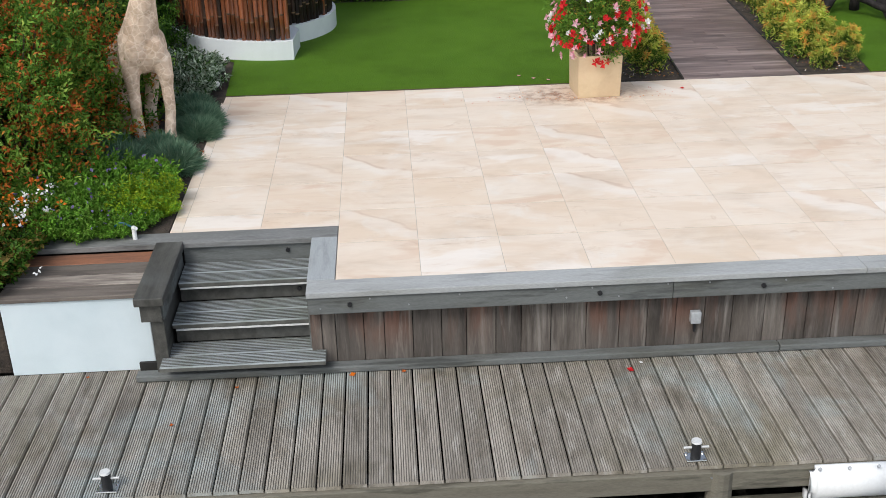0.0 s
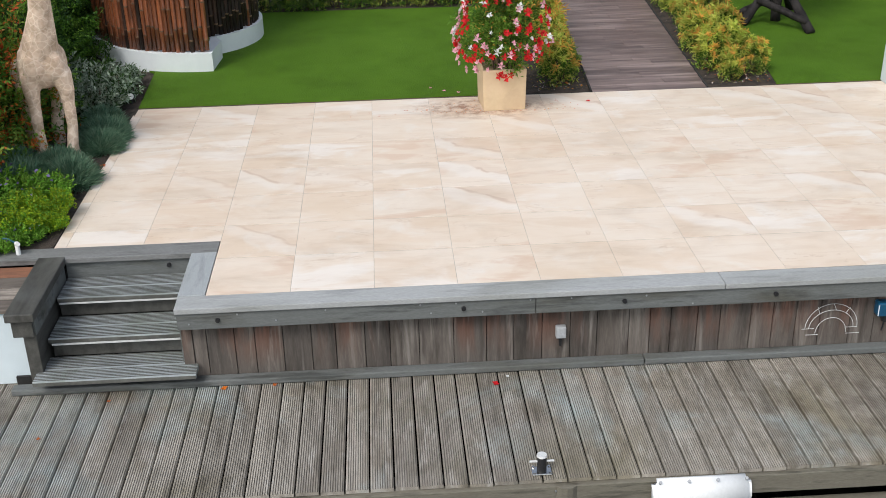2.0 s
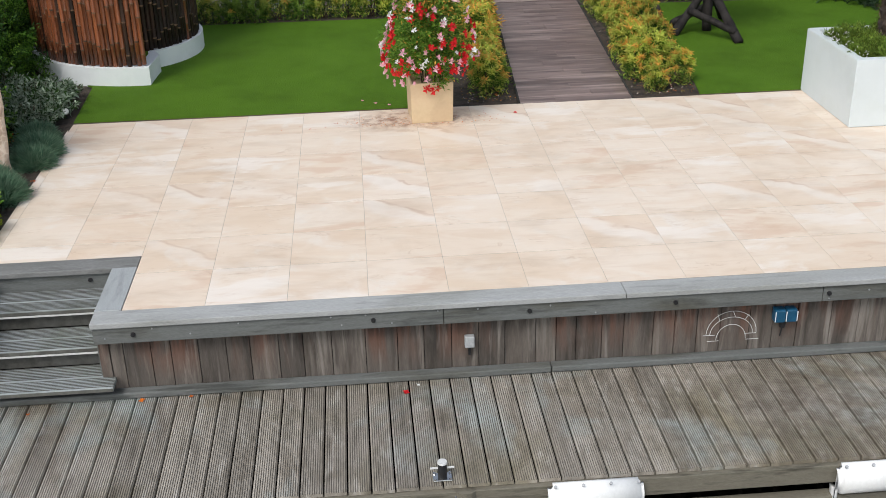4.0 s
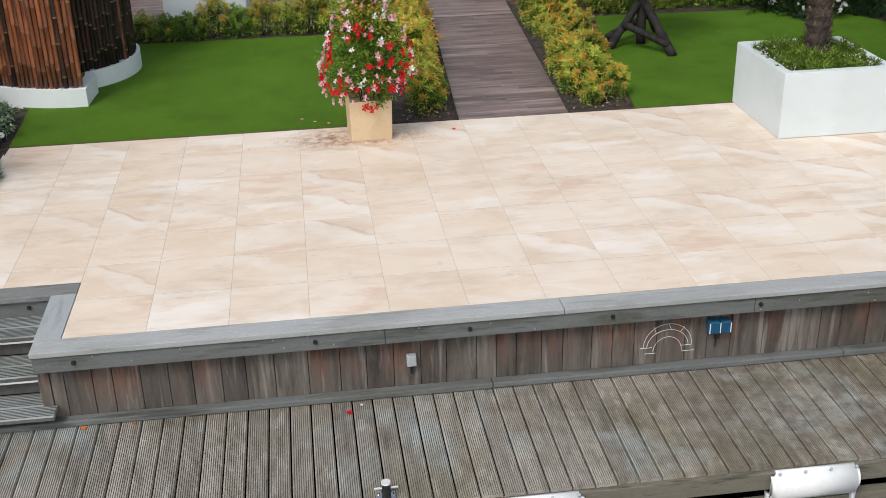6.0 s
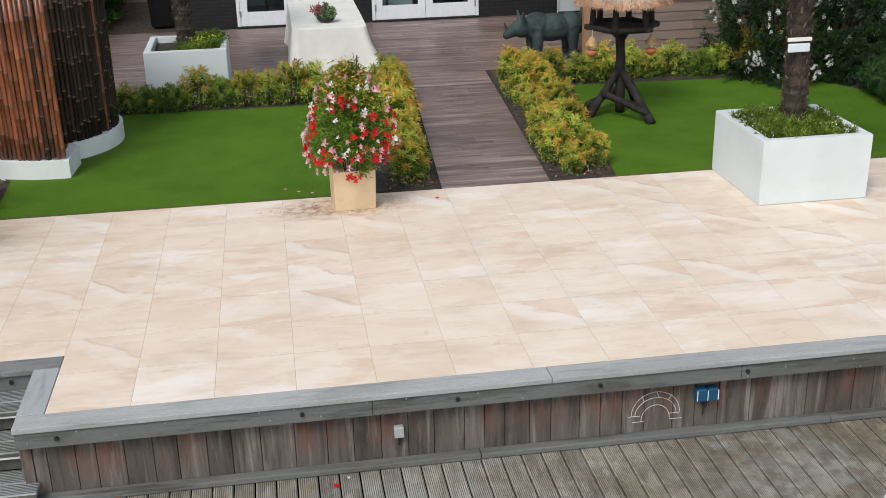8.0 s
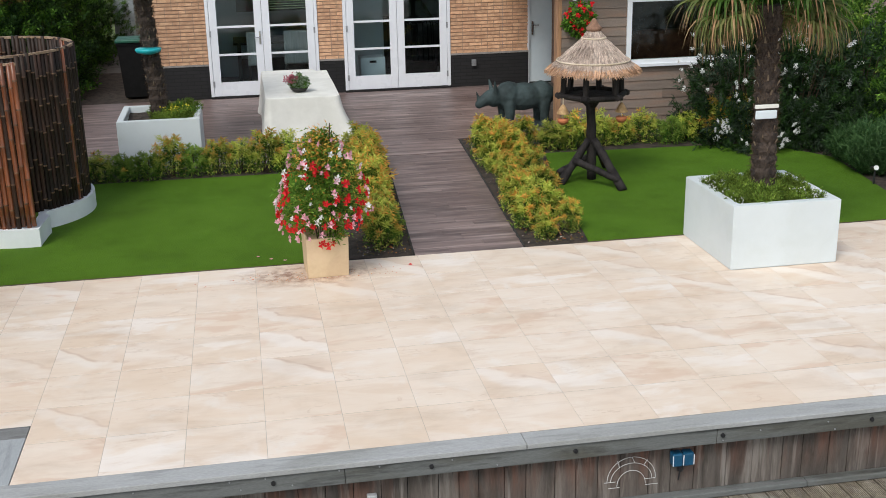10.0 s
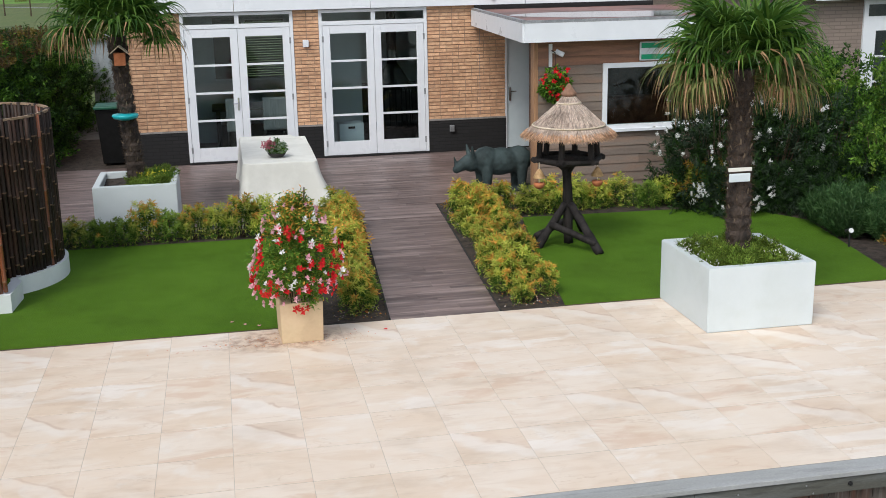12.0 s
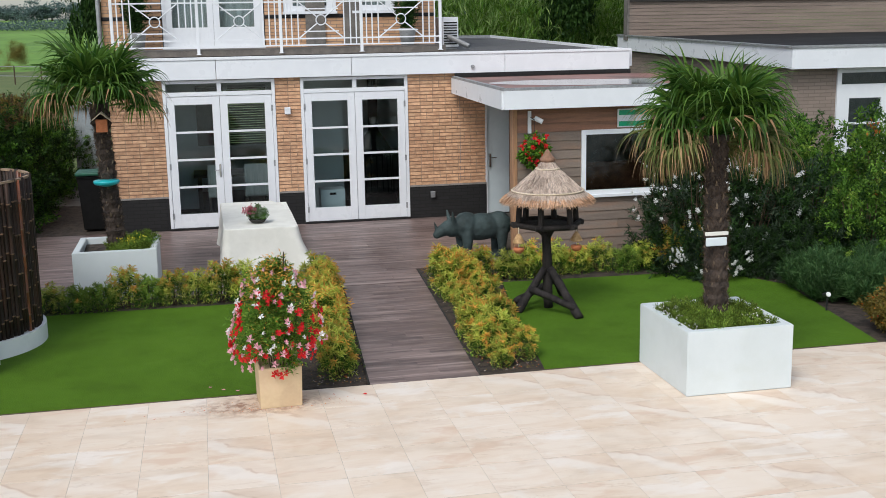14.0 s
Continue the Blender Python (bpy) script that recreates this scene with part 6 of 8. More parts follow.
# ---------------------------------------------------------------- planters
def planter(at, label, w=1.05, d=1.14, h=0.61, turn=0):
    p = thing("planter", at, label, "planter", "square white planters", turn=turn)
    t = 0.085
    bm = bmesh.new()
    o = [(-w / 2, -d / 2), (w / 2, -d / 2), (w / 2, d / 2), (-w / 2, d / 2)]
    i = [(x - math.copysign(t, x), y - math.copysign(t, y)) for x, y in o]
    v = {}
    for key, pts, z in (("ob", o, 0.0), ("ot", o, h), ("it", i, h), ("ib", i, h - 0.13)):
        v[key] = [bm.verts.new((x, y, z)) for x, y in pts]
    for k in range(4):
        n = (k + 1) % 4
        bm.faces.new((v["ob"][k], v["ob"][n], v["ot"][n], v["ot"][k]))
        bm.faces.new((v["ot"][k], v["ot"][n], v["it"][n], v["it"][k]))
        bm.faces.new((v["it"][k], v["it"][n], v["ib"][n], v["ib"][k]))
    bm.faces.new(list(reversed(v["ob"])))
    bmesh.ops.bevel(bm, geom=[e for e in bm.edges], offset=0.007, segments=2, affect="EDGES")
    part("body", bm, M["polyester"], p, smooth=False)
    sb = bmesh.new()
    bmesh.ops.create_grid(sb, x_segments=14, y_segments=14, size=0.5, matrix=Matrix.LocRotScale((0, 0, h - 0.09), None, (w - 2 * t, d - 2 * t, 1)))
    for q in sb.verts:
        q.co.z += 0.03 * noise.noise(q.co * 6)
    part("soil", sb, M["soil"], p)
    return p


planter((6.385, 3.245, 0.0), "large glossy white planter with a palm on the tiles")
planter((0.465, 8.76, 0.0), "large glossy white planter with a palm on the patio")
heath = [shrub_mesh("foliage", 70 + k, 60, 40, 0.19, 0.17, (0.034, 0.009), [M["olive_leaf"], M["hedge"]], 0.45, 0.9, 0.1, 0.5) for k in range(3)]
heath_w = leaves_mesh("blossom", np.random.default_rng(5).normal(size=(26, 3)) * [0.08, 0.06, 0.02] + [0, 0, 0.13], np.random.default_rng(6).normal(size=(26, 3)) + [0, 0, 1], 0.03, 0.022, M["white_petal"])
hr = random.Random(8)
for cx, cy, n in ((6.385, 3.245, 5), (0.465, 8.76, 5)):
    for i in range(n):
        for j in range(n):
            if (i, j) == (2, 2) or (cx < 3 and (i < 2 or hr.random() < 0.25)):
                continue
            ex = ()
            if cx > 3 and (i in (0, n - 1)) and hr.random() < 0.6:
                ex = (("blossom", heath_w),)
            plant("groundcover_plant", hr.choice(heath), None, (cx - 0.34 + 0.17 * i + hr.uniform(-0.03, 0.03), cy - 0.36 + 0.18 * j + hr.uniform(-0.03, 0.03), 0.50),
                  "low bright green cushion plant in the white planter", "plant", "planter cushions", hr.uniform(0, 360), hr.uniform(0.75, 1.1), ex)
yel = leaves_mesh("blossom", np.random.default_rng(15).normal(size=(90, 3)) * [0.09, 0.11, 0.02] + [-0.04, 0, 0.17], np.random.default_rng(16).normal(size=(90, 3)) + [0, 0, 1], 0.028, 0.022, M["yellow_petal"])
plant("flowering_cushion", shrub_mesh("foliage", 77, 60, 40, 0.22, 0.26, (0.04, 0.012), [M["green"]], 0, 0.9, 0.1), None, (0.72, 8.60, 0.50), "green cushion plant with small yellow flowers", "plant", extra=(("blossom", yel),))

# ---------------------------------------------------------------- palms
def fan_mesh(name, seed, el, sag, mat, mat_tip=None, nseg=27, seglen=0.60, petiole=0.48):
    """One fan leaf for a given elevation: stiff inner blades whose ends give way to gravity."""
    rng = np.random.default_rng(seed)
    down = np.array([-math.sin(math.radians(el)), 0.0, -math.cos(math.radians(el))])
    V, F, I = [], [], []

    def strip(points, widths, side, mi=0):
        b = len(V)
        for p, w in zip(points, widths):
            V.append(p - side * w / 2)
            V.append(p + side * w / 2)
        for k in range(len(points) - 1):
            F.append((b + 2 * k, b + 2 * k + 1, b + 2 * k + 3, b + 2 * k + 2))
            I.append(mi)

    pts = [np.array([petiole * s, 0, 0.03 * math.sin(s * 3.1)]) for s in (0, 0.5, 1)]
    strip(pts, (0.032, 0.022, 0.018), np.array([0, 1.0, 0]))
    strip(pts, (0.02, 0.016, 0.012), np.array([0, 0, 1.0]))
    hub = pts[-1]
    for k in range(nseg):
        a = math.radians(-122 + 244 * k / (nseg - 1)) + rng.normal() * 0.035
        d = np.array([math.cos(a), math.sin(a), 0.16 - 0.10 * math.cos(a)])
        d /= np.linalg.norm(d)
        L = seglen * (0.70 + 0.30 * math.cos(a * 0.62)) * rng.uniform(0.86, 1.08)
        side = np.array([-d[1], d[0], 0.45 if k % 2 else -0.45])
        side /= np.linalg.norm(side)
        g = sag * rng.uniform(0.6, 1.5)
        P, p, q = [hub], hub.copy(), d.copy()
        for j in range(6):
            q = q + down * g * (0.0, 0.05, 0.35, 0.75, 0.9, 0.8)[j] * (1.0 if j > 1 else 0.5)
            q /= np.linalg.norm(q)
            p = p + q * L / 6
            P.append(p)
        W = (0.014, 0.038, 0.040, 0.026, 0.016, 0.009, 0.002)
        cut = int(rng.choice((3, 4, 5, 5))) if mat_tip and rng.random() < 0.7 else 6
        strip(P[:cut + 1], W[:cut + 1], side, 0)
        if cut < 6:
            strip(P[cut:], W[cut:], side, 1)
    me = bpy.data.meshes.new(name)
    me.from_pydata([tuple(v) for v in V], [], F)
    me.materials.append(mat)
    if mat_tip:
        me.materials.append(mat_tip)
        me.polygons.foreach_set("material_index", I)
    return me


fans = []
for k, (el, sag, mat, tip) in enumerate(((58, 0.3, "palm_leaf", None), (50, 0.4, "palm_leaf", None), (45, 0.55, "palm_leaf", None), (36, 0.7, "palm_leaf", None), (27, 0.85, "palm_leaf", None),
                                         (18, 1.0, "palm_leaf", "palm_dry"), (9, 1.2, "palm_leaf", "palm_dry"), (1, 1.4, "palm_old", "palm_dry"), (-8, 1.5, "palm_old", "palm_dry"), (-17, 1.6, "palm_old", "palm_dry"))):
    fans.append((el, [fan_mesh("frond", 600 + 7 * k + j, el, sag * (0.8 + 0.4 * j), M[mat], M[tip] if tip else None) for j in range(2)]))


def palm(base, top, scale, seed, label, count=34, spare=0):
    """A fan palm: a shaggy trunk from base to top and a crown of fronds, older ones hanging."""
    rng = random.Random(seed)
    p = thing("palm", base, label, "palm tree", "fan palms")
    H = Vector(top) - Vector(base)
    bm = bmesh.new()
    rings = []
    n, seg = 46, 22
    for k in range(n + 1):
        s = k / n
        c = H * s
        rad = 0.112 - 0.018 * s + 0.012 * math.sin(k * 2.1) + (0.02 if s > 0.85 else 0)
        rings.append([bm.verts.new((c.x + (rad + rng.uniform(-0.012, 0.014)) * math.cos(2 * math.pi * j / seg), c.y + (rad + rng.uniform(-0.012, 0.014)) * math.sin(2 * math.pi * j / seg), c.z)) for j in range(seg)])
    for a, b in zip(rings, rings[1:]):
        for j in range(seg):
            bm.faces.new((a[j], a[(j + 1) % seg], b[(j + 1) % seg], b[j]))
    bm.faces.new(rings[-1])
    trunk = part("trunk", bm, M["palm_trunk"], p, "dark fibrous trunk")
    stub_me = mesh_of("leaf_stub", extrude_profile(bmesh.new(), [(-0.011, 0), (0.011, 0), (0.004, 0.055), (-0.004, 0.065)], 0.0, 0.010, "y"), M["palm_stub"])
    for k in range(64):
        s = k / 64
        a = k * 2.4 + rng.uniform(-0.3, 0.3)
        c = H * (0.03 + 0.93 * s)
        st = part("leaf_stub", stub_me, None, trunk)
        st.matrix_basis = Matrix.Translation((c.x + 0.100 * math.cos(a), c.y + 0.100 * math.sin(a), c.z)) @ Euler((radians(rng.uniform(10, 30)), 0, a + math.pi / 2)).to_matrix().to_4x4()
    fr_n = 2600
    g = np.random.default_rng(seed + 40)
    s_, a_ = g.uniform(0.0, 1.0, fr_n), g.uniform(0, 2 * math.pi, fr_n)
    Pf = np.stack([H.x * s_ + 0.098 * np.cos(a_), H.y * s_ + 0.098 * np.sin(a_), H.z * s_], 1)
    Df = np.stack([np.cos(a_) * 0.55, np.sin(a_) * 0.55, g.uniform(-1.0, 0.9, fr_n)], 1) + g.normal(size=(fr_n, 3)) * 0.35
    part("fibre", leaves_mesh("fibre", Pf, Df, g.uniform(0.03, 0.075, fr_n), 0.004, M["dry_fibre"], rng=g), None, trunk, "shaggy brown trunk fibre")
    N = count
    for k in range(N):
        f = (k + 0.5) / N
        el, meshes = fans[min(len(fans) - 1 - spare, int(f ** 0.9 * (len(fans) - spare)))]
        az = k * 137.5 + rng.uniform(-14, 14)
        if el < 15:
            az = 145 + (az - 90) % 360 * 250 / 360 - 180
        fr = part("frond", rng.choice(meshes), None, p, "" if el > 0 else "drooping yellowed frond")
        z = H.length + 0.05 - 0.12 * f
        fr.matrix_basis = Matrix.Translation(H.normalized() * z) @ Euler((0, 0, radians(az))).to_matrix().to_4x4() @ Euler((radians(rng.uniform(-20, 20)), radians(-el + rng.uniform(-6, 6)), 0)).to_matrix().to_4x4() @ Matrix.Scale(scale * rng.uniform(0.82, 1.08), 4)
    return p


palm((6.41, 3.25, 0.50), (6.35, 3.25, 2.33), 0.98, 3, "fan palm with a dark shaggy trunk and browned frond tips", 58)
palm((0.47, 8.76, 0.50), (0.36, 8.76, 2.46), 1.1, 5, "fan palm carrying a bird house and a turquoise bowl", 40, 3)
sgn = thing("palm_sign", (6.315, 3.11, 1.36), "small white sign board tied to the palm trunk", "sign")
part("plate", B(-0.105, 0.105, -0.02, 0.0, -0.055, 0.025, bevel=0.008), M["white_paint"], sgn)
part("upper_plate", B(-0.115, 0.115, -0.026, 0.0, 0.045, 0.080, bevel=0.006), M["cloth"], sgn)
nest = thing("bird_house", (0.40, 8.60, 2.20), "small orange wooden bird house on the palm trunk", "bird house")
part("body", B(-0.07, 0.07, -0.10, 0.02, -0.09, 0.07, bevel=0.004), M["terracotta"], nest)
part("roof", extrude_profile(bmesh.new(), [(-0.11, 0.06), (0.0, 0.15), (0.11, 0.06), (0.11, 0.075), (0.0, 0.168), (-0.11, 0.075)], -0.14, 0.03, "y"), M["rope"], nest)
bowl = single("feeding_bowl", lathe(bmesh.new(), [(0.05, -0.03), (0.15, 0.0), (0.17, 0.035), (0.16, 0.05), (0.02, 0.05)], 24), M["turquoise"], "turquoise plastic bowl fixed to the palm trunk", "bowl", (0.40, 8.60, 1.43), smooth=True)

# ---------------------------------------------------------------- thatched bird table
bt = thing("bird_table", (5.62, 6.15, 0.0), "rustic log bird table with a thatched cone roof", "bird table")


def log(name, p0, p1, r0, r1, seed, parent):
    """A knotty round log with a slightly uneven girth."""
    p0, p1 = Vector(p0), Vector(p1)
    d = p1 - p0
    m = Matrix.Translation(p0) @ d.to_track_quat("Z", "Y").to_matrix().to_4x4()
    bm = bmesh.new()
    steps_, sides = 9, 12
    rings = []
    for k in range(steps_ + 1):
        s = k / steps_
        r = r0 + (r1 - r0) * s
        rings.append([bm.verts.new(m @ Vector((r * q * math.cos(a), r * q * math.sin(a), d.length * s)))
                      for a in [j * 2 * math.pi / sides for j in range(sides)] for q in [1 + 0.22 * noise.noise(Vector((math.cos(a), math.sin(a), s * 5 + seed)))]])
    for a, b in zip(rings, rings[1:]):
        for j in range(sides):
            bm.faces.new((a[j], a[(j + 1) % sides], b[(j + 1) % sides], b[j]))
    bm.faces.new(list(reversed(rings[0])))
    bm.faces.new(rings[-1])
    return part(name, bm, M["log"], parent, smooth=True)


log("post", (0.015, 0, 0), (-0.02, 0, 1.0), 0.058, 0.054, 1, bt)
for i, (fx, fy) in enumerate(((-0.40, -0.15), (0.19, -0.60), (0.36, 0.50))):
    d = Vector((fx, fy, 0))
    log("leg", d * 1.04 + Vector((0, 0, 0.02)), d * 0.10 + Vector((0, 0, 0.50)), 0.052, 0.044, 3 + i, bt)
for i, (p0, p1) in enumerate((((-0.25, -0.13, 0.29), (0.17, -0.56, 0.12)), ((0.13, -0.30, 0.24), (0.28, 0.48, 0.26)), ((-0.40, -0.02, 0.12), (0.22, 0.42, 0.24)))):
    log("brace", p0, p1, 0.042, 0.040, 8 + i, bt)
for k in range(3):
    a = radians(40 + 120 * k)
    part("bracket", tube(bmesh.new(), (0.03 * math.cos(a), 0.03 * math.sin(a), 0.90), (0.15 * math.cos(a), 0.15 * math.sin(a), 1.01), 0.034, 0.032, 10), M["log"], bt)
part("tray", lathe(bmesh.new(), [(0.36, 1.00), (0.375, 1.005), (0.375, 1.03), (0.36, 1.035)], 6), M["log"], bt)
for k in range(6):
    a, b = radians(60 * k), radians(60 * k + 60)
    p0, p1 = Vector((0.40 * math.cos(a), 0.40 * math.sin(a), 1.045)), Vector((0.40 * math.cos(b), 0.40 * math.sin(b), 1.045))
    e = (p1 - p0).normalized() * 0.05
    part("tray_log", tube(bmesh.new(), p0 - e, p1 + e, 0.032, 0.032, 10), M["log"], bt)
    part("roof_post", tube(bmesh.new(), (0.36 * math.cos(a), 0.36 * math.sin(a), 1.03), (0.34 * math.cos(a), 0.34 * math.sin(a), 1.36), 0.036, 0.034, 10), M["log"], bt)
roofb = bmesh.new()
lathe(roofb, [(0.50, 1.315), (0.525, 1.345), (0.41, 1.435), (0.29, 1.55), (0.125, 1.695), (0.065, 1.79), (0.02, 1.80)], 40)
thatch = part("thatched_roof", roofb, M["thatch"], bt, "pale thatch", smooth=True)
rng = np.random.default_rng(4)
n = 7500
aa, ss = rng.uniform(0, 2 * math.pi, n), rng.uniform(0, 1, n) ** 0.75
rr = np.interp(ss, [0, 0.22, 0.55, 0.8, 1.0], [0.065, 0.125, 0.29, 0.41, 0.50])
zz = np.interp(ss, [0, 0.22, 0.55, 0.8, 1.0], [1.79, 1.70, 1.555, 1.44, 1.37]) + 0.008
P = np.stack([rr * np.cos(aa), rr * np.sin(aa), zz], 1)
slope = np.interp(ss, [0, 0.3, 0.6, 1.0], [-1.5, -0.95, -0.92, -0.80])
Dv = np.stack([np.cos(aa), np.sin(aa), slope], 1) + rng.normal(size=(n, 3)) * 0.022
part("straw", leaves_mesh("straw", P - Dv * 0.03, Dv, rng.uniform(0.06, 0.12, n), 0.0065, M["thatch"], rng=rng), None, thatch)
n = 2200
aa = rng.uniform(0, 2 * math.pi, n)
P = np.stack([0.47 * np.cos(aa), 0.47 * np.sin(aa), rng.uniform(1.375, 1.405, n)], 1)
Dv = np.stack([np.cos(aa), np.sin(aa), np.full(n, -0.75)], 1) + rng.normal(size=(n, 3)) * 0.06
part("eave_fringe", leaves_mesh("eave_fringe", P, Dv, rng.uniform(0.08, 0.145, n), 0.010, M["fringe"], rng=rng), None, thatch, "orange-brown straw fringe")
part("finial", lathe(bmesh.new(), [(0.055, 1.76), (0.085, 1.785), (0.095, 1.815), (0.06, 1.85), (0.035, 1.89), (0.012, 1.925)], 18), M["finial"], bt, "tied brown straw finial", smooth=True)
for rad, z in ((0.138, 1.70), (0.425, 1.447)):
    tb = bmesh.new()
    tor = [[tb.verts.new(((rad + 0.012 * math.cos(b)) * math.cos(a), (rad + 0.012 * math.cos(b)) * math.sin(a), z + 0.012 * math.sin(b))) for b in (0, 1.57, 3.14, 4.71)] for a in [k * 2 * math.pi / 40 for k in range(40)]]
    for k in range(40):
        for j in range(4):
            tb.faces.new((tor[k][j], tor[(k + 1) % 40][j], tor[(k + 1) % 40][(j + 1) % 4], tor[k][(j + 1) % 4]))
    part("rope_ring", tb, M["rope"], bt, "pale rope ring", smooth=True)
for dx, dy in ((-0.365, -0.10), (0.33, -0.16)):
    fd = thing("hanging_feeder", (5.60 + dx, 6.15 + dy, 0.72), "small straw-capped terracotta feeder hanging from the bird table", "bird feeder", "hanging feeders")
    part("pot", lathe(bmesh.new(), [(0.03, 0.0), (0.058, 0.025), (0.068, 0.055), (0.06, 0.07), (0.02, 0.07)], 16), M["terracotta"], fd, smooth=True)
    part("wire", tube(bmesh.new(), (0, 0, 0.07), (0, 0, 0.31), 0.006, 0.006, 6), M["rope"], fd)
    part("straw_cap", lathe(bmesh.new(), [(0.072, 0.125), (0.074, 0.135), (0.035, 0.205), (0.012, 0.235)], 16), M["straw_gold"], fd, smooth=True)

# ---------------------------------------------------------------- covered table and flower bowl
tc_b = bmesh.new()
tx0, tx1, ty0, ty1, th = 1.87, 2.90, 9.16, 11.65, 0.64
cxm, cym = (tx0 + tx1) / 2, (ty0 + ty1) / 2
crng = random.Random(17)
outline = []
cham = 0.05
corners = [(tx0, ty0, 1, 0), (tx1, ty0, 0, 1), (tx1, ty1, -1, 0), (tx0, ty1, 0, -1)]
for k, (x, y, dx, dy) in enumerate(corners):
    X, Y = corners[(k + 1) % 4][:2]
    length = math.hypot(X - x, Y - y)
    n = int(length / 0.035)
    for j in range(n):
        s = (cham + (length - 2 * cham) * j / (n - 1)) / length
        outline.append((x + (X - x) * s, y + (Y - y) * s, (Y - y) / length, -(X - x) / length))
nv = len(outline)
pleats = [(crng.random(), crng.uniform(0.012, 0.03), crng.uniform(0.02, 0.05)) for _ in range(10)]
at_corner = {0: 0.10, 1: 0.36, 2: 0.14, 3: 0.10}
rows = []
for z in (th + 0.006, th + 0.002, th - 0.012, th * 0.86, th * 0.72, th * 0.58, th * 0.44, th * 0.3, th * 0.16, 0.008):
    drop = max(0.0, (th - z) / th)
    ringv = []
    for k, (x, y, nx, ny) in enumerate(outline):
        f = k / nv
        w = 0.004 if z < th else 0.0 if z < th + 0.004 else -0.012
        w += 0.045 * drop
        for c, amp, wid in pleats:
            dd = abs((f - c + 0.5) % 1 - 0.5)
            w += amp * drop * max(0.0, 1 - dd / wid)
        ox = oy = 0.0
        for c, amp in at_corner.items():
            px, py = corners[c][:2]
            dd = math.hypot(x - px, y - py)
            lift = max(0.0, 1 - dd / (0.17 if c == 1 else 0.26)) * amp * drop ** 1.6
            sgx, sgy = (1 if px > cxm else -1), (1 if py > cym else -1)
            ox += lift * sgx * (0.9 if c == 1 else 0.6)
            oy += lift * sgy * (0.25 if c == 1 else 0.6)
        w += 0.016 * min(1.0, drop * 3) * noise.noise(Vector((x * 3.3, y * 3.3, z * 3.0))) + 0.030 * drop ** 2 * noise.noise(Vector((x * 5, y * 5, z * 7.0 + 4)))
        sagz = 0.012 * noise.noise(Vector((x * 2, y * 2, 1))) - 0.03 * (1 if y > ty1 - 0.2 and x > tx1 - 0.2 else 0) * (z > th - 0.02)
        ringv.append(tc_b.verts.new((x + nx * w + ox, y + ny * w + oy, max(0.006, z + sagz * (1 - drop)))))
    rows.append(ringv)
for a, b in zip(rows, rows[1:]):
    for k in range(nv):
        tc_b.faces.new((a[k], a[(k + 1) % nv], b[(k + 1) % nv], b[k]))
bmesh.ops.recalc_face_normals(tc_b, faces=tc_b.faces[:])
for ed in tc_b.edges:
    if all(v in rows[1] or v in rows[2] for v in ed.verts) and abs(ed.verts[0].co.z - ed.verts[1].co.z) < 0.01:
        ed.smooth = False
top_b = bmesh.new()
top_b.faces.new([top_b.verts.new(v.co) for v in rows[0]])
tcov = thing("table_cover", (0, 0, 0), "white weatherproof cover draped over a long garden table", "table cover")
part("skirt", tc_b, M["cloth"], tcov, smooth=True)
part("top", top_b, M["cloth"], tcov)
gt = thing("garden_table", (cxm, cym, 0), "long garden table under a white cover", "table")
part("tabletop", B(-0.44, 0.44, -1.1, 1.1, th - 0.09, th - 0.05), M["dark_wood"], gt)
for sx in (-0.38, 0.38):
    for sy in (-1.0, 1.0):
        part("leg", B(sx - 0.04, sx + 0.04, sy - 0.04, sy + 0.04, 0.0, th - 0.091), M["dark_wood"], gt)
fb = thing("flower_bowl", (2.36, 9.58, th + 0.018), "low bowl of pink and green succulents on the covered table", "flower bowl")
part("bowl", lathe(bmesh.new(), [(0.09, 0.0), (0.12, 0.03), (0.13, 0.05), (0.11, 0.05)], 20), M["dark_wood"], fb, smooth=True)
part("foliage", shrub_mesh("foliage", 90, 90, 44, 0.22, 0.16, (0.032, 0.013), [M["green"], M["grey_leaf"]], 0.45, 0.5, 0.3, 0.2), None, fb)
rg = np.random.default_rng(3)
part("blossom", leaves_mesh("blossom", rg.normal(size=(110, 3)) * [0.04, 0.05, 0.03] + [-0.12, -0.05, 0.17], rg.normal(size=(110, 3)) + [0, 0, 0.8], 0.04, 0.028, M["bloom_rose"]), None, fb)

# ---------------------------------------------------------------- flowering plant in its sandstone pot
pot = thing("flower_pot", (2.218, 3.545, 0.0), "square sandstone pot standing on the tiles", "flower pot", turn=3)
pbm = bmesh.new()
w0, w1, h = 0.188, 0.196, 0.375
o = [(-1, -1), (1, -1), (1, 1), (-1, 1)]
rows = [[pbm.verts.new((x * s, y * s, z)) for x, y in o] for s, z in ((w0, 0.0), (w1, h), (w1 - 0.022, h), (w1 - 0.03, h - 0.06))]
for a, b in zip(rows, rows[1:]):
    for k in range(4):
        pbm.faces.new((a[k], a[(k + 1) % 4], b[(k + 1) % 4], b[k]))
pbm.faces.new(list(reversed(rows[0])))
pbm.faces.new(rows[-1])
bmesh.ops.bevel(pbm, geom=pbm.edges[:], offset=0.004, segments=2, affect="EDGES")
part("body", pbm, M["pot"], pot)
rng = np.random.default_rng(44)
SPAN = ([0, 0.12, 0.35, 0.6, 0.8, 0.92, 1.0], [0.29, 0.35, 0.36, 0.31, 0.23, 0.13, 0.05])
twigs = 150
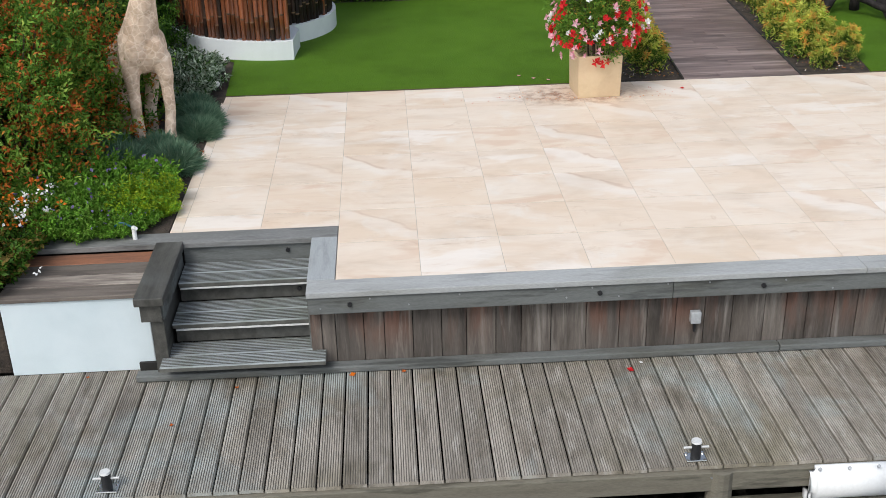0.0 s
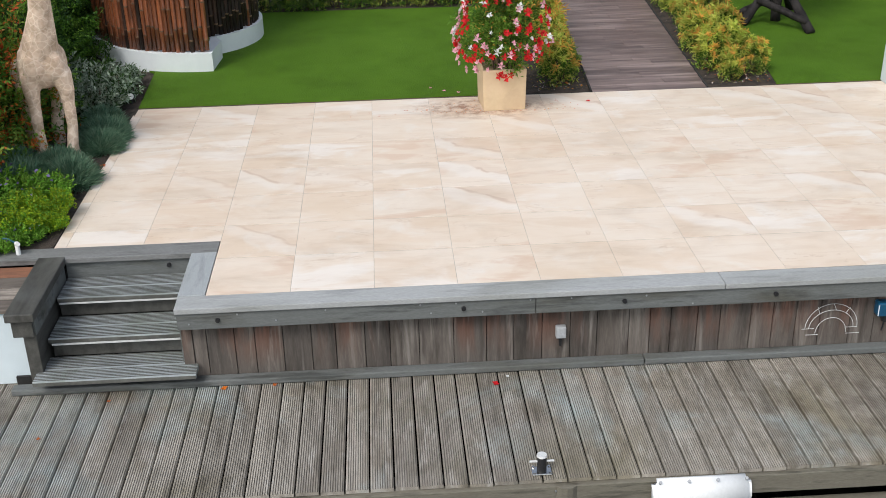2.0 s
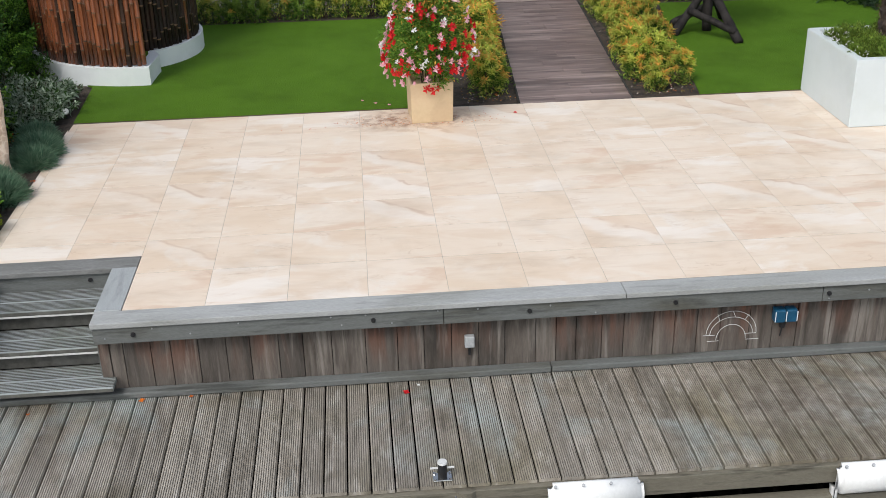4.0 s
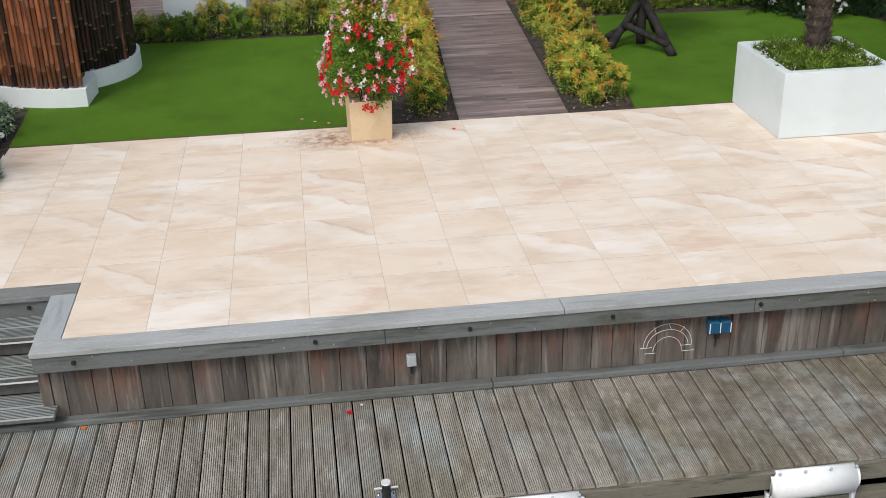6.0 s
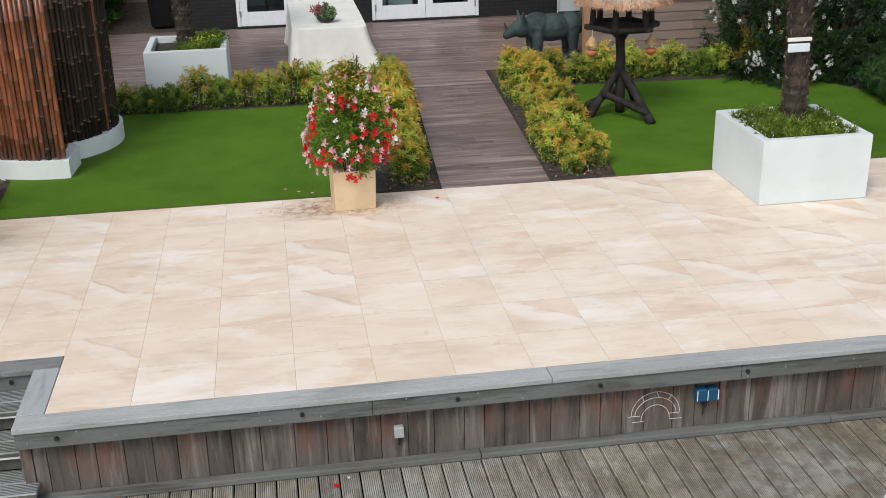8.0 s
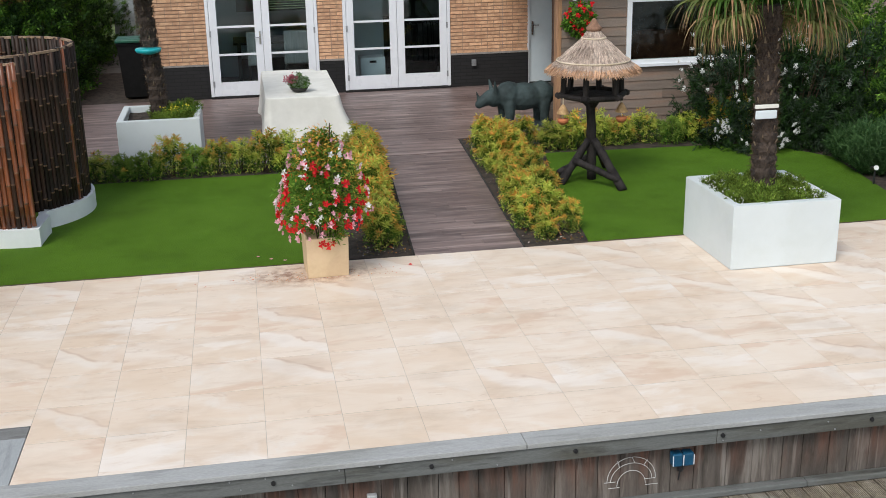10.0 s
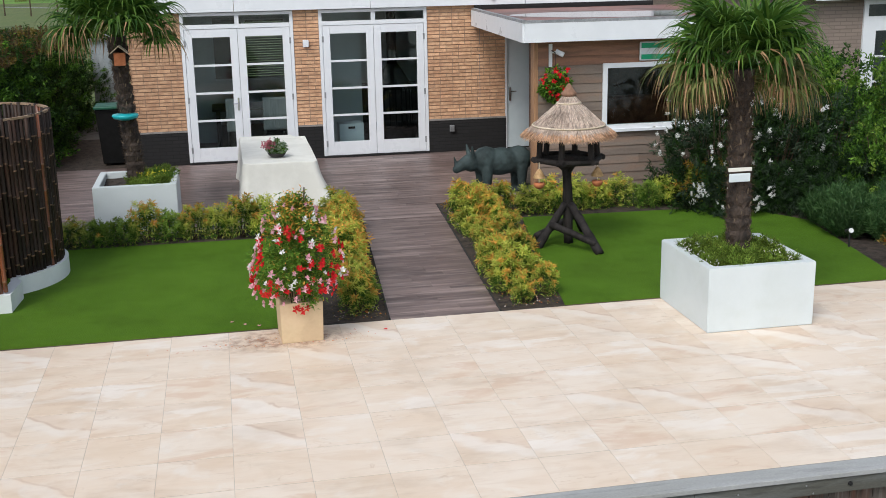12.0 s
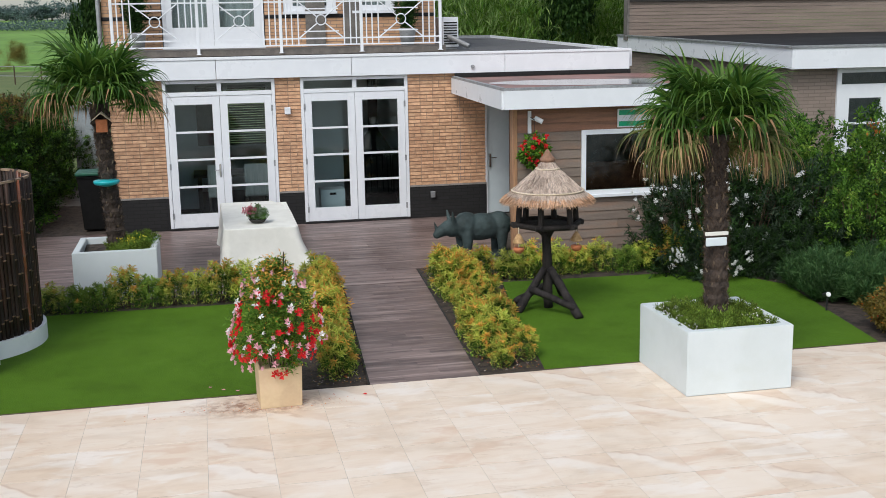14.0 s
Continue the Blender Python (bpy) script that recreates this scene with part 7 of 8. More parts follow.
tt_, ta_ = rng.uniform(0, 1, twigs) ** 0.9, rng.uniform(0, 2 * math.pi, twigs)
tr_ = np.interp(tt_, *SPAN) * rng.uniform(0.75, 1.22, twigs)
tips = np.stack([tr_ * np.cos(ta_), tr_ * np.sin(ta_), 0.37 + tt_ * 0.95 + rng.normal(size=twigs) * 0.03], 1)
core = tips * [0.15, 0.15, 0.9] + [0, 0, 0.02]
n = 13000
w = rng.integers(0, twigs, n)
u = rng.uniform(0, 1, n)[:, None] ** 0.7
P = core[w] + (tips[w] - core[w]) * u + rng.normal(size=(n, 3)) * 0.028
ang = np.arctan2(P[:, 1], P[:, 0])
Dv = np.stack([np.cos(ang), np.sin(ang), np.full(n, 0.25)], 1) + rng.normal(size=(n, 3)) * 0.65
t = (P[:, 2] - 0.40) / 0.92
pick = np.where(rng.uniform(0, 1, n) < np.clip((t - 0.45) * 0.8, 0.04, 0.30), 1, np.where(rng.uniform(0, 1, n) < 0.3, 2, 0))
pick = np.where((pick == 0) & (rng.uniform(0, 1, n) < 0.25 + 0.4 * np.clip(t, 0, 1)), 3, pick)
mv = thing("flowering_climber", (2.218, 3.545, 0.0), "climbing plant with red, pink and white star flowers in a pot", "plant")
part("foliage", leaves_mesh("foliage", P, Dv, rng.uniform(0.028, 0.052, n), rng.uniform(0.012, 0.020, n), [M["leafy"], M["nandina_tip"], M["green"], M["hedge"]], pick, rng=rng), None, mv)
part("woody_base", stems_mesh("woody_base", 6, 12, 1.1, 0.25, 0.008), None, mv)
part("cane", tube(bmesh.new(), (0.05, 0.0, 0.3), (0.10, 0.0, 1.40), 0.007, 0.006, 6), M["stem"], mv)


def star_mesh(name, mat, size, cup):
    """One open five-petalled flower that faces +z."""
    q = np.arange(5) * 2 * math.pi / 5
    Dd = np.stack([np.cos(q), np.sin(q), np.full(5, cup)], 1)
    return leaves_mesh(name, np.zeros((5, 3)), Dd, size, size * 0.78, mat, rng=np.random.default_rng(3))


stars = {"red": [star_mesh("red_flower", M["red"], s, c) for s, c in ((0.042, 0.25), (0.038, 0.7))],
         "pink": [star_mesh("pink_flower", M["pink"], s, c) for s, c in ((0.041, 0.2), (0.037, 0.8))],
         "white": [star_mesh("white_flower", M["white_petal"], s, c) for s, c in ((0.037, 0.2), (0.033, 0.8))]}
fr_ = random.Random(14)


def put_flower(colour, t, a, spread=1.08):
    r = float(np.interp(t, *SPAN)) * fr_.uniform(0.95, 1.15) * spread
    nrm = Vector((math.cos(a), math.sin(a), 0.3)) + Vector([fr_.gauss(0, 0.35) for _ in range(3)])
    fl = part(colour + "_flower", fr_.choice(stars[colour]), None, mv)
    fl.matrix_basis = Matrix.Translation((r * math.cos(a), r * math.sin(a), 0.38 + t * 0.92)) @ nrm.to_track_quat("Z", "Y").to_matrix().to_4x4() @ Matrix.Scale(fr_.uniform(0.75, 1.15), 4)


clusters = [(fr_.uniform(0.06, 0.74), fr_.uniform(1.05 * math.pi, 2.0 * math.pi)) for _ in range(30)]
for ct, ca in clusters:
    for _ in range(fr_.randint(2, 4)):
        put_flower("red", ct + fr_.gauss(0, 0.02), ca + fr_.gauss(0, 0.12))
for _ in range(56):
    put_flower("pink", fr_.uniform(0.02, 0.97), fr_.uniform(0.85 * math.pi, 2.15 * math.pi), 1.12)
for _ in range(16):
    put_flower("pink", fr_.uniform(-0.02, 0.6), fr_.gauss(1.06 * math.pi, 0.35), 1.12)
for _ in range(26):
    put_flower("white", fr_.uniform(0.2, 0.9), fr_.uniform(math.pi, 2.1 * math.pi), 1.15)
for t, a in ((-0.05, 4.55), (-0.07, 4.75), (-0.035, 4.62), (-0.045, 4.95)):
    put_flower("red", t, a, 0.82)

# ---------------------------------------------------------------- low yellow-green shrubs in the beds
def rosette_shrub(seed, count, height, radius, mats, warm):
    """A low shrub of star-like leaf tufts at the ends of its shoots, the young ones coloured."""
    rng = np.random.default_rng(seed)
    P, D, pick, ln = [], [], [], []
    for k in range(count):
        r, a = radius * math.sqrt((k + 0.5) / count), k * 2.4 + rng.uniform(-0.4, 0.4)
        top = np.array([r * math.cos(a), r * math.sin(a), height * (1 - 0.5 * (r / radius) ** 2) * rng.uniform(0.72, 1.2)])
        axis = np.array([math.cos(a) * r / radius * 0.9, math.sin(a) * r / radius * 0.9, 1.0]) + rng.normal(size=3) * 0.2
        axis /= np.linalg.norm(axis)
        u = np.cross(axis, [0.3, 0.5, 0.1])
        u /= np.linalg.norm(u)
        v = np.cross(axis, u)
        young = rng.random() < warm
        size = rng.uniform(0.75, 1.2)
        for j in range(66):
            q = rng.uniform(0, 2 * math.pi)
            lift = rng.uniform(-0.25, 1.3)
            depth = rng.uniform(0, 1) ** 1.5
            P.append(top - axis * depth * 0.13 + rng.normal(size=3) * 0.012)
            D.append(u * math.cos(q) + v * math.sin(q) + axis * lift * (1 - 0.6 * depth))
            ln.append(size * rng.uniform(0.045, 0.080))
            pick.append(1 if young and depth < 0.22 and rng.random() < 0.75 else 0 if depth < 0.6 else 2)
        for j in range(30):
            P.append(top * [rng.uniform(0.75, 1.0), rng.uniform(0.75, 1.0), rng.uniform(0.04, 0.8)] + rng.normal(size=3) * 0.022)
            D.append(rng.normal(size=3) + [0, 0, 0.3])
            ln.append(rng.uniform(0.045, 0.075))
            pick.append(2 if rng.random() < 0.55 else 0)
    ln = np.array(ln)
    return leaves_mesh("foliage", np.array(P), np.array(D), ln, ln * 0.17, mats, np.array(pick), rng=rng)


low = [rosette_shrub(100 + k, 24, 0.33 + 0.05 * k, 0.22, [M["nandina"], M["nandina_tip"], M["green"]], (0.2, 0.85, 0.5, 0.7)[k]) for k in range(4)]
low_g = [rosette_shrub(120 + k, 26, 0.36 + 0.04 * k, 0.24, [M["nandina"] if k else M["hedge"], M["nandina_tip"], M["green"]], 0.15) for k in range(3)]
low_stem = stems_mesh("woody_base", 2, 10, 0.40, 0.2)
lr = random.Random(31)
BED = "low hedge shrubs"


def low_shrub(x, y, warm, s=1.0):
    me = lr.choice(low if warm else low_g)
    plant("low_shrub", me, low_stem, (x, y, 0.0), "low yellow-green shrub with orange young leaves" if warm else "low fresh green shrub", "shrub", BED, lr.uniform(0, 360), s * lr.uniform(0.85, 1.12))


for k in range(11):
    low_shrub(-0.55 + 0.29 * k, 7.60 + lr.uniform(-0.06, 0.06), lr.random() < 0.7, lr.uniform(0.85, 1.1))
for k in range(14):
    y = 4.12 + 0.29 * k
    low_shrub(2.79 + drift(y) * 0.95 + lr.uniform(-0.06, 0.06), y, lr.random() < 0.85, lr.uniform(0.9, 1.15))
for k in range(13):
    y = 4.08 + 0.345 * k
    low_shrub(4.43 + drift(y) + lr.uniform(-0.09, 0.09), y, lr.random() < 0.85, lr.uniform(0.7, 1.08))
    if k % 2 == 0 or k > 8:
        low_shrub(4.73 + drift(y) + lr.uniform(-0.05, 0.05), y + 0.14, lr.random() < 0.8, lr.uniform(0.68, 0.92))
for k in range(10):
    low_shrub(5.25 + 0.335 * k, 7.90 + lr.uniform(-0.10, 0.10), k > 7 or lr.random() < 0.35, lr.uniform(0.92, 1.1) if k < 8 else 1.25)

# ---------------------------------------------------------------- planting west of the terrace
big = [bush_mesh(200 + k, 1500, 24, 1.75, 0.85, (0.044, 0.019), [M["green"], M["leafy"], M["hedge"], M["rust_leaf"]], [0.27, 0.27, 0.21, 0.25], 0.25, 0.16) for k in range(2)]
big_d = [bush_mesh(210 + k, 800, 28, 1.5, 0.75, (0.046, 0.020), [M["dark_green"], M["green"], M["leafy"]], [0.45, 0.4, 0.15], 0.3, 0.2) for k in range(2)]
big_stem = stems_mesh("woody_base", 3, 26, 1.6, 0.7, 0.012)
lr = random.Random(5)
for x, y, s, kind in ((-2.50, 1.75, 0.98, 0), (-2.45, 2.75, 1.0, 0), (-2.35, 3.7, 0.95, 1), (-2.15, 3.35, 0.55, 1), (-3.6, 1.6, 1.1, 0), (-3.9, 2.8, 1.2, 1), (-3.4, 4.2, 1.2, 0), (-2.75, 4.9, 1.0, 1), (-3.4, 0.9, 1.0, 0),
                      (-4.2, 6.0, 1.3, 1), (-3.0, 6.3, 1.1, 1), (-2.25, 4.6, 0.62, 1), (-2.35, 5.3, 0.85, 1), (-2.7, 5.9, 1.05, 1), (-3.5, 5.2, 1.1, 1), (-2.6, 7.2, 1.05, 1), (-3.4, 7.4, 1.15, 1), (-2.5, 8.3, 1.0, 1), (-4.6, 4.4, 1.3, 1), (-4.8, 7.0, 1.4, 1)):
    plant("hedge_shrub", (big, big_d)[kind][lr.randint(0, 1)], big_stem, (x, y, 0.0), "dense green shrub with rust-red young leaves" if kind == 0 else "dense dark green shrub", "shrub", "tall west shrubs", lr.uniform(0, 360), s)
carpet = [shrub_mesh("foliage", 230 + k, 130, 56, 0.25, 0.30, (0.040, 0.015), [M["bright_green"], M["leafy"]], 0.55, 0.5, 0.1, 0.1) for k in range(3)]
carpet_l = shrub_mesh("foliage", 236, 150, 70, 0.26, 0.27, (0.028, 0.011), [M["lime"], M["bright_green"]], 0.35, 0.5, 0.1, 0.1)
vio = leaves_mesh("blossom", np.random.default_rng(8).normal(size=(14, 3)) * [0.13, 0.13, 0.02] + [0, 0, 0.22], np.random.default_rng(9).normal(size=(14, 3)) + [0, 0, 1], 0.03, 0.024, M["violet"])
for x, y, s, l in ((-1.98, 1.05, 1.0, 0), (-1.7, 1.18, 1.0, 0), (-1.42, 1.08, 0.95, 1), (-1.30, 1.32, 0.8, 1), (-1.62, 1.48, 1.1, 0), (-1.95, 1.45, 1.1, 0), (-1.40, 1.62, 0.8, 0), (-2.25, 1.15, 1.1, 0), (-1.36, 0.93, 0.55, 0), (-1.62, 0.95, 0.8, 0), (-1.92, 0.86, 0.9, 0), (-1.22, 1.12, 0.5, 1), (-1.70, 0.80, 0.7, 0), (-1.48, 0.82, 0.55, 0), (-2.02, 0.72, 0.7, 0)):
    plant("groundcover_plant", carpet_l if l else lr.choice(carpet), None, (x, y, 0.0), "low lime-green ground cover" if l else "low bright green ground cover with violet flowers", "plant", "ground cover",
          lr.uniform(0, 360), s, () if l else (("blossom", vio),))


def fescue_dome(seed, n, radius):
    """A round cushion of fine blades that stand out from its surface."""
    rng = np.random.default_rng(seed)
    a, cz = rng.uniform(0, 2 * math.pi, n), rng.uniform(0.0, 1, n)
    sn = np.sqrt(1 - cz ** 2)
    Dv = np.stack([sn * np.cos(a), sn * np.sin(a), cz], 1)
    P = Dv * (rng.uniform(0.15, 0.72, n) * radius)[:, None] * [1.0, 1.0, 0.9]
    return leaves_mesh("foliage", P, Dv + rng.normal(size=(n, 3)) * 0.28 + [0, 0, 0.25], rng.uniform(0.28, 0.5, n) * radius, 0.0048, M["blue_grass"], rng=rng)


tufts = [fescue_dome(300 + k, 6500, 0.25) for k in range(3)]
for x, y, s in ((-1.28, 1.98, 1.0), (-1.60, 1.92, 1.05), (-1.95, 1.98, 1.05), (-1.42, 2.22, 0.95), (-1.78, 2.24, 1.0), (-2.15, 2.2, 1.0), (-1.22, 2.98, 0.95), (-1.30, 3.28, 0.9), (-1.20, 2.72, 0.85)):
    tf = thing("blue_grass_tuft", (x, y, 0.0), "round tuft of blue-green fescue grass", "ornamental grass", "blue grass tufts", turn=lr.uniform(0, 360))
    tf.scale = (s, s, s)
    part("foliage", lr.choice(tufts), None, tf)
greyb = [shrub_mesh("foliage", 240 + k, 70, 44, 0.30, 0.33, (0.058, 0.021), [M["dark_green"], M["grey_leaf"]], 0.66, 0.4, 0.08, 0.45) for k in range(2)]
for x, y, s in ((-1.52, 4.15, 1.0), (-1.85, 4.35, 1.1), (-1.45, 3.72, 0.8), (-1.75, 3.75, 0.95), (-1.36, 4.02, 0.8), (-1.42, 4.42, 0.85)):
    plant("silver_shrub", lr.choice(greyb), low_stem, (x, y, 0.0), "low shrub with silvery grey leaf tips", "shrub", "silver shrubs", lr.uniform(0, 360), s)


def spot_light(x, y, z, lean):
    sp = thing("garden_spotlight", (x, y, 0.0), "small garden spotlight with a round white lamp on a spike", "garden light", "garden spotlights")
    part("spike", tube(bmesh.new(), (0, 0, -0.03), (0, 0, z), 0.012, 0.012, 8), M["black_steel"], sp)
    part("housing", tube(bmesh.new(), (0, 0.07, z), (0.0, -0.02, z + 0.03), 0.026, 0.032, 18), M["black_steel"], sp)
    part("lamp", tube(bmesh.new(), (0, -0.021, z + 0.03), (0.0, -0.032, z + 0.034), 0.030, 0.028, 18), M["lamp_white"], sp, "round white lamp face")


spot_light(-1.20, 4.00, 0.04, 0)
spot_light(8.72, 5.10, 0.18, 0)
# raised bed corner beside the storage box, with summer flowers
single("raised_bed", B(-5.0, -2.035, 0.05, 0.79, -0.575, -0.06, bevel=0.01), M["soil"], "dark earth bank beside the white box", "flower bed", kind="structure")
geran = [shrub_mesh("foliage", 250 + k, 60, 40, 0.34, 0.26, (0.045, 0.026), [M["green"], M["olive_brown"]], 0.35, 0.4, 0.1, 0.2) for k in range(2)]


def blossom(seed, mat, n, c=0.2, h=0.30):
    rng = np.random.default_rng(seed)
    cent = rng.normal(size=(9, 3)) * [c, c * 0.7, 0.05] + [0, 0, h]
    P = cent[rng.integers(0, 9, n)] + rng.normal(size=(n, 3)) * 0.016
    return leaves_mesh("blossom", P, rng.normal(size=(n, 3)) + [0, -0.3, 0.6], 0.026, 0.022, mat, rng=rng)


fl_w, fl_o = blossom(1, M["white_petal"], 60), blossom(2, M["orange_petal"], 70, 0.14)
for x, y, z, s in ((-2.14, 0.22, -0.06, 1.0), (-2.45, 0.35, -0.06, 1.1), (-2.12, 0.55, -0.06, 1.0), (-2.8, 0.4, -0.06, 1.2), (-2.05, 0.78, 0.0, 0.9), (-2.35, 0.72, -0.02, 1.1)):
    plant("flowering_plant", lr.choice(geran), None, (x, y, z), "leafy summer plant with white and orange flowers", "plant", "summer flowers", lr.uniform(0, 360), s, (("white_blossom", fl_w), ("orange_blossom", fl_o)))
# tap with hose
tap = thing("garden_tap", (-1.33, 0.72, 0.004), "small white garden tap with a blue hose", "tap")
tap.scale = (0.8, 0.8, 0.8)
part("riser", tube(bmesh.new(), (0, 0, 0), (0, 0, 0.10), 0.020, 0.018, 12), M["lamp_white"], tap)
part("spout", tube(bmesh.new(), (0, 0, 0.10), (0.03, -0.05, 0.115), 0.020, 0.016, 12), M["lamp_white"], tap)
hc = bpy.data.curves.new("hose", "CURVE")
hc.dimensions = "3D"
hc.bevel_depth = 0.009
sp = hc.splines.new("BEZIER")
sp.bezier_points.add(2)
for q, co in zip(sp.bezier_points, ((-0.02, 0.02, 0.10), (-0.10, 0.03, 0.135), (-0.2, 0.06, 0.06))):
    q.co, q.handle_left_type, q.handle_right_type = co, "AUTO", "AUTO"
hc.materials.append(M["blue_hose"])
hose = new("hose", hc)
hose.parent = tap

# ---------------------------------------------------------------- planting east of the lawn
dk = [bush_mesh(260 + k, 300, 34, 1.5, 0.85, (0.095, 0.022), [M["deep_green"], M["dark_green"], M["grey_dark"]], [0.35, 0.35, 0.3]) for k in range(2)]
gr = [bush_mesh(270 + k, 420, 40, 1.62, 0.88, (0.062, 0.027), [M["dark_green"], M["green"], M["leafy"], M["hedge"]], [0.2, 0.42, 0.29, 0.09]) for k in range(2)]
rt = bush_mesh(275, 400, 40, 1.62, 0.85, (0.056, 0.024), [M["dark_green"], M["green"], M["leafy"], M["rust_leaf"]], [0.3, 0.4, 0.26, 0.04])


def panicles(seed, n, hmin, hmax, rad, length=0.105, per=56, petal=0.028):
    """White blossom spikes at the ends of shoots."""
    rng = np.random.default_rng(seed)
    P, Dd = [], []
    for _ in range(n):
        a, r = rng.uniform(math.pi * 0.9, math.pi * 2.1), rad * rng.uniform(0.75, 1.0)
        base = np.array([r * math.cos(a), r * math.sin(a), rng.uniform(hmin, hmax)])
        ax = np.array([math.cos(a) * 0.5, math.sin(a) * 0.5, 0.8]) + rng.normal(size=3) * 0.4
        ax /= np.linalg.norm(ax)
        for k in range(per):
            P.append(base + ax * rng.uniform(0, length) + rng.normal(size=3) * 0.012)
            Dd.append(rng.normal(size=3) + ax * 0.3)
    return leaves_mesh("blossom", np.array(P), np.array(Dd), petal, petal * 0.86, M["white_petal"], rng=rng)


pan = panicles(3, 20, 0.25, 1.5, 0.85)
bud = [bush_mesh(265 + k, 330, 34, 1.5, 0.88, (0.090, 0.021), [M["deep_green"], M["grey_dark"], M["dark_green"]], [0.3, 0.4, 0.3]) for k in range(2)]
plant("butterfly_bush", bud[0], big_stem, (9.0, 7.75, 0.0), "dark green butterfly bush with white flower spikes", "shrub", "butterfly bushes", 40, 0.95, (("blossom", pan),))
bbf = thing("butterfly_bush", (8.28, 7.28, 0.0), "low butterfly bush covered in white flower spikes", "shrub", "butterfly bushes")
bbf.scale = (0.55, 0.55, 0.55)
part("foliage", bud[0], None, bbf)
part("blossom", panicles(9, 46, 0.12, 0.75, 1.05), None, bbf)
bb2 = thing("butterfly_bush", (8.36, 7.95, 0.0), "dark green butterfly bush with sparse white flower spikes", "shrub", "butterfly bushes")
part("foliage", bud[1], None, bb2)
part("woody_base", big_stem, None, bb2)
part("blossom", panicles(12, 62, 0.6, 1.5, 0.93, 0.03, 30, 0.017), None, bb2)
for x, y, s, me in ((9.75, 7.6, 0.95, dk[1]), (10.3, 8.5, 1.15, gr[0]), (10.2, 6.7, 0.85, gr[1]), (11.2, 7.6, 1.15, rt), (11.9, 8.8, 1.2, gr[0]), (10.6, 9.6, 1.15, gr[1]), (11.0, 6.2, 0.9, dk[0]), (11.6, 5.4, 1.0, rt),
                    (12.4, 7.0, 1.2, gr[1]), (9.9, 9.0, 0.9, rt)):
    plant("garden_shrub", me, big_stem, (x, y, 0.0), "dense dark green garden shrub" if me in dk else "dense mid-green garden shrub" if me in gr else "green garden shrub with reddish shoots", "shrub", "east shrubs", lr.uniform(0, 360), s)
for x, y, s in ((9.35, 7.05, 0.5), (8.85, 7.15, 0.42), (9.9, 6.5, 0.5), (9.75, 7.0, 0.6), (9.3, 6.75, 0.36)):
    plant("garden_shrub", dk[0], None, (x, y, 0.0), "low dark green shrub behind the lawn", "shrub", "east shrubs", lr.uniform(0, 360), s)
lav = [shrub_mesh("foliage", 320 + k, 170, 60, 0.44, 0.34, (0.085, 0.011), [M["lavender"]], 0, 1.1, 0.1) for k in range(2)]
for x, y, s in ((9.0, 5.62, 0.9), (9.1, 5.85, 1.1), (9.4, 5.35, 1.15), (9.05, 6.2, 0.95), (9.3, 6.15, 1.1), (9.7, 5.75, 1.2), (9.7, 5.0, 1.1), (10.05, 5.4, 1.2)):
    tf = thing("lavender", (x, y, 0.0), "grey-green lavender clump past flowering", "shrub", "lavender clumps", turn=lr.uniform(0, 360))
    tf.scale = (s, s, s)
    part("foliage", lr.choice(lav), None, tf)
br = shrub_mesh("foliage", 281, 80, 40, 0.42, 0.36, (0.045, 0.02), [M["olive_brown"], M["rust_leaf"]], 0.06, 0.4, 0.1, 0.5)
for x, y, s in ((8.95, 4.1, 1.1), (9.3, 4.45, 1.1), (9.5, 3.98, 1.0)):
    plant("barberry", br, low_stem, (x, y, 0.0), "low olive-brown shrub at the edge of the tiles", "shrub", "barberries", lr.uniform(0, 360), s)

# ---------------------------------------------------------------- west hedge, bin and distance
hd = [bush_mesh(290 + k, 460, 42, 2.08, 0.92, (0.062, 0.025), [M["deep_green"], M["dark_green"], M["green"]], [0.2, 0.5, 0.3]) for k in range(2)]
hd_near = [bush_mesh(295 + k, 460, 42, 2.02, 0.92, (0.060, 0.023), [M["dark_green"], M["green"], M["leafy"]], [0.4, 0.45, 0.15]) for k in range(2)]
for x, y, s in ((-2.75, 9.3, 0.95), (-2.7, 10.4, 1.0), (-2.6, 11.5, 1.02), (-2.42, 12.6, 1.05), (-2.15, 13.8, 1.1), (-2.2, 15.0, 1.02), (-2.9, 15.4, 1.15), (-3.6, 13.6, 1.1), (-2.7, 9.6, 1.0), (-2.8, 11.2, 1.05), (-2.8, 12.9, 1.05), (-2.6, 14.6, 1.1), (-2.12, 16.2, 0.98), (-2.05, 17.4, 0.98), (-1.95, 18.6, 0.95), (-1.5, 19.0, 0.8)):
    plant("hedge_shrub", lr.choice(hd if y > 10.8 else hd_near), big_stem, (x, y, 0.0), "tall dark green hedge beside the patio", "shrub", "west hedge", lr.uniform(0, 360), s)
dryh = bush_mesh(299, 160, 30, 0.62, 0.8, (0.07, 0.026), [M["olive_brown"], M["dark_green"], M["stem_leaf"]], [0.25, 0.25, 0.5])
for x, y in ((-2.1, 12.9), (-2.9, 12.2), (-2.6, 11.3), (-1.9, 13.9), (-2.7, 13.2), (-2.4, 12.4), (-3.3, 13.4), (-2.3, 14.4), (-3.0, 14.2), (-1.85, 15.1), (-1.75, 15.9), (-2.3, 15.5), (-1.65, 16.6), (-2.2, 16.8)):
    plant("dry_climber", dryh, None, (x, y, 1.78), "dry brownish climber on top of the hedge", "plant", "dry climbers", lr.uniform(0, 360), 0.6)
wbn = thing("wheelie_bin", (-0.24, 13.55, 0.0), "black wheelie bin with a green lid", "bin")
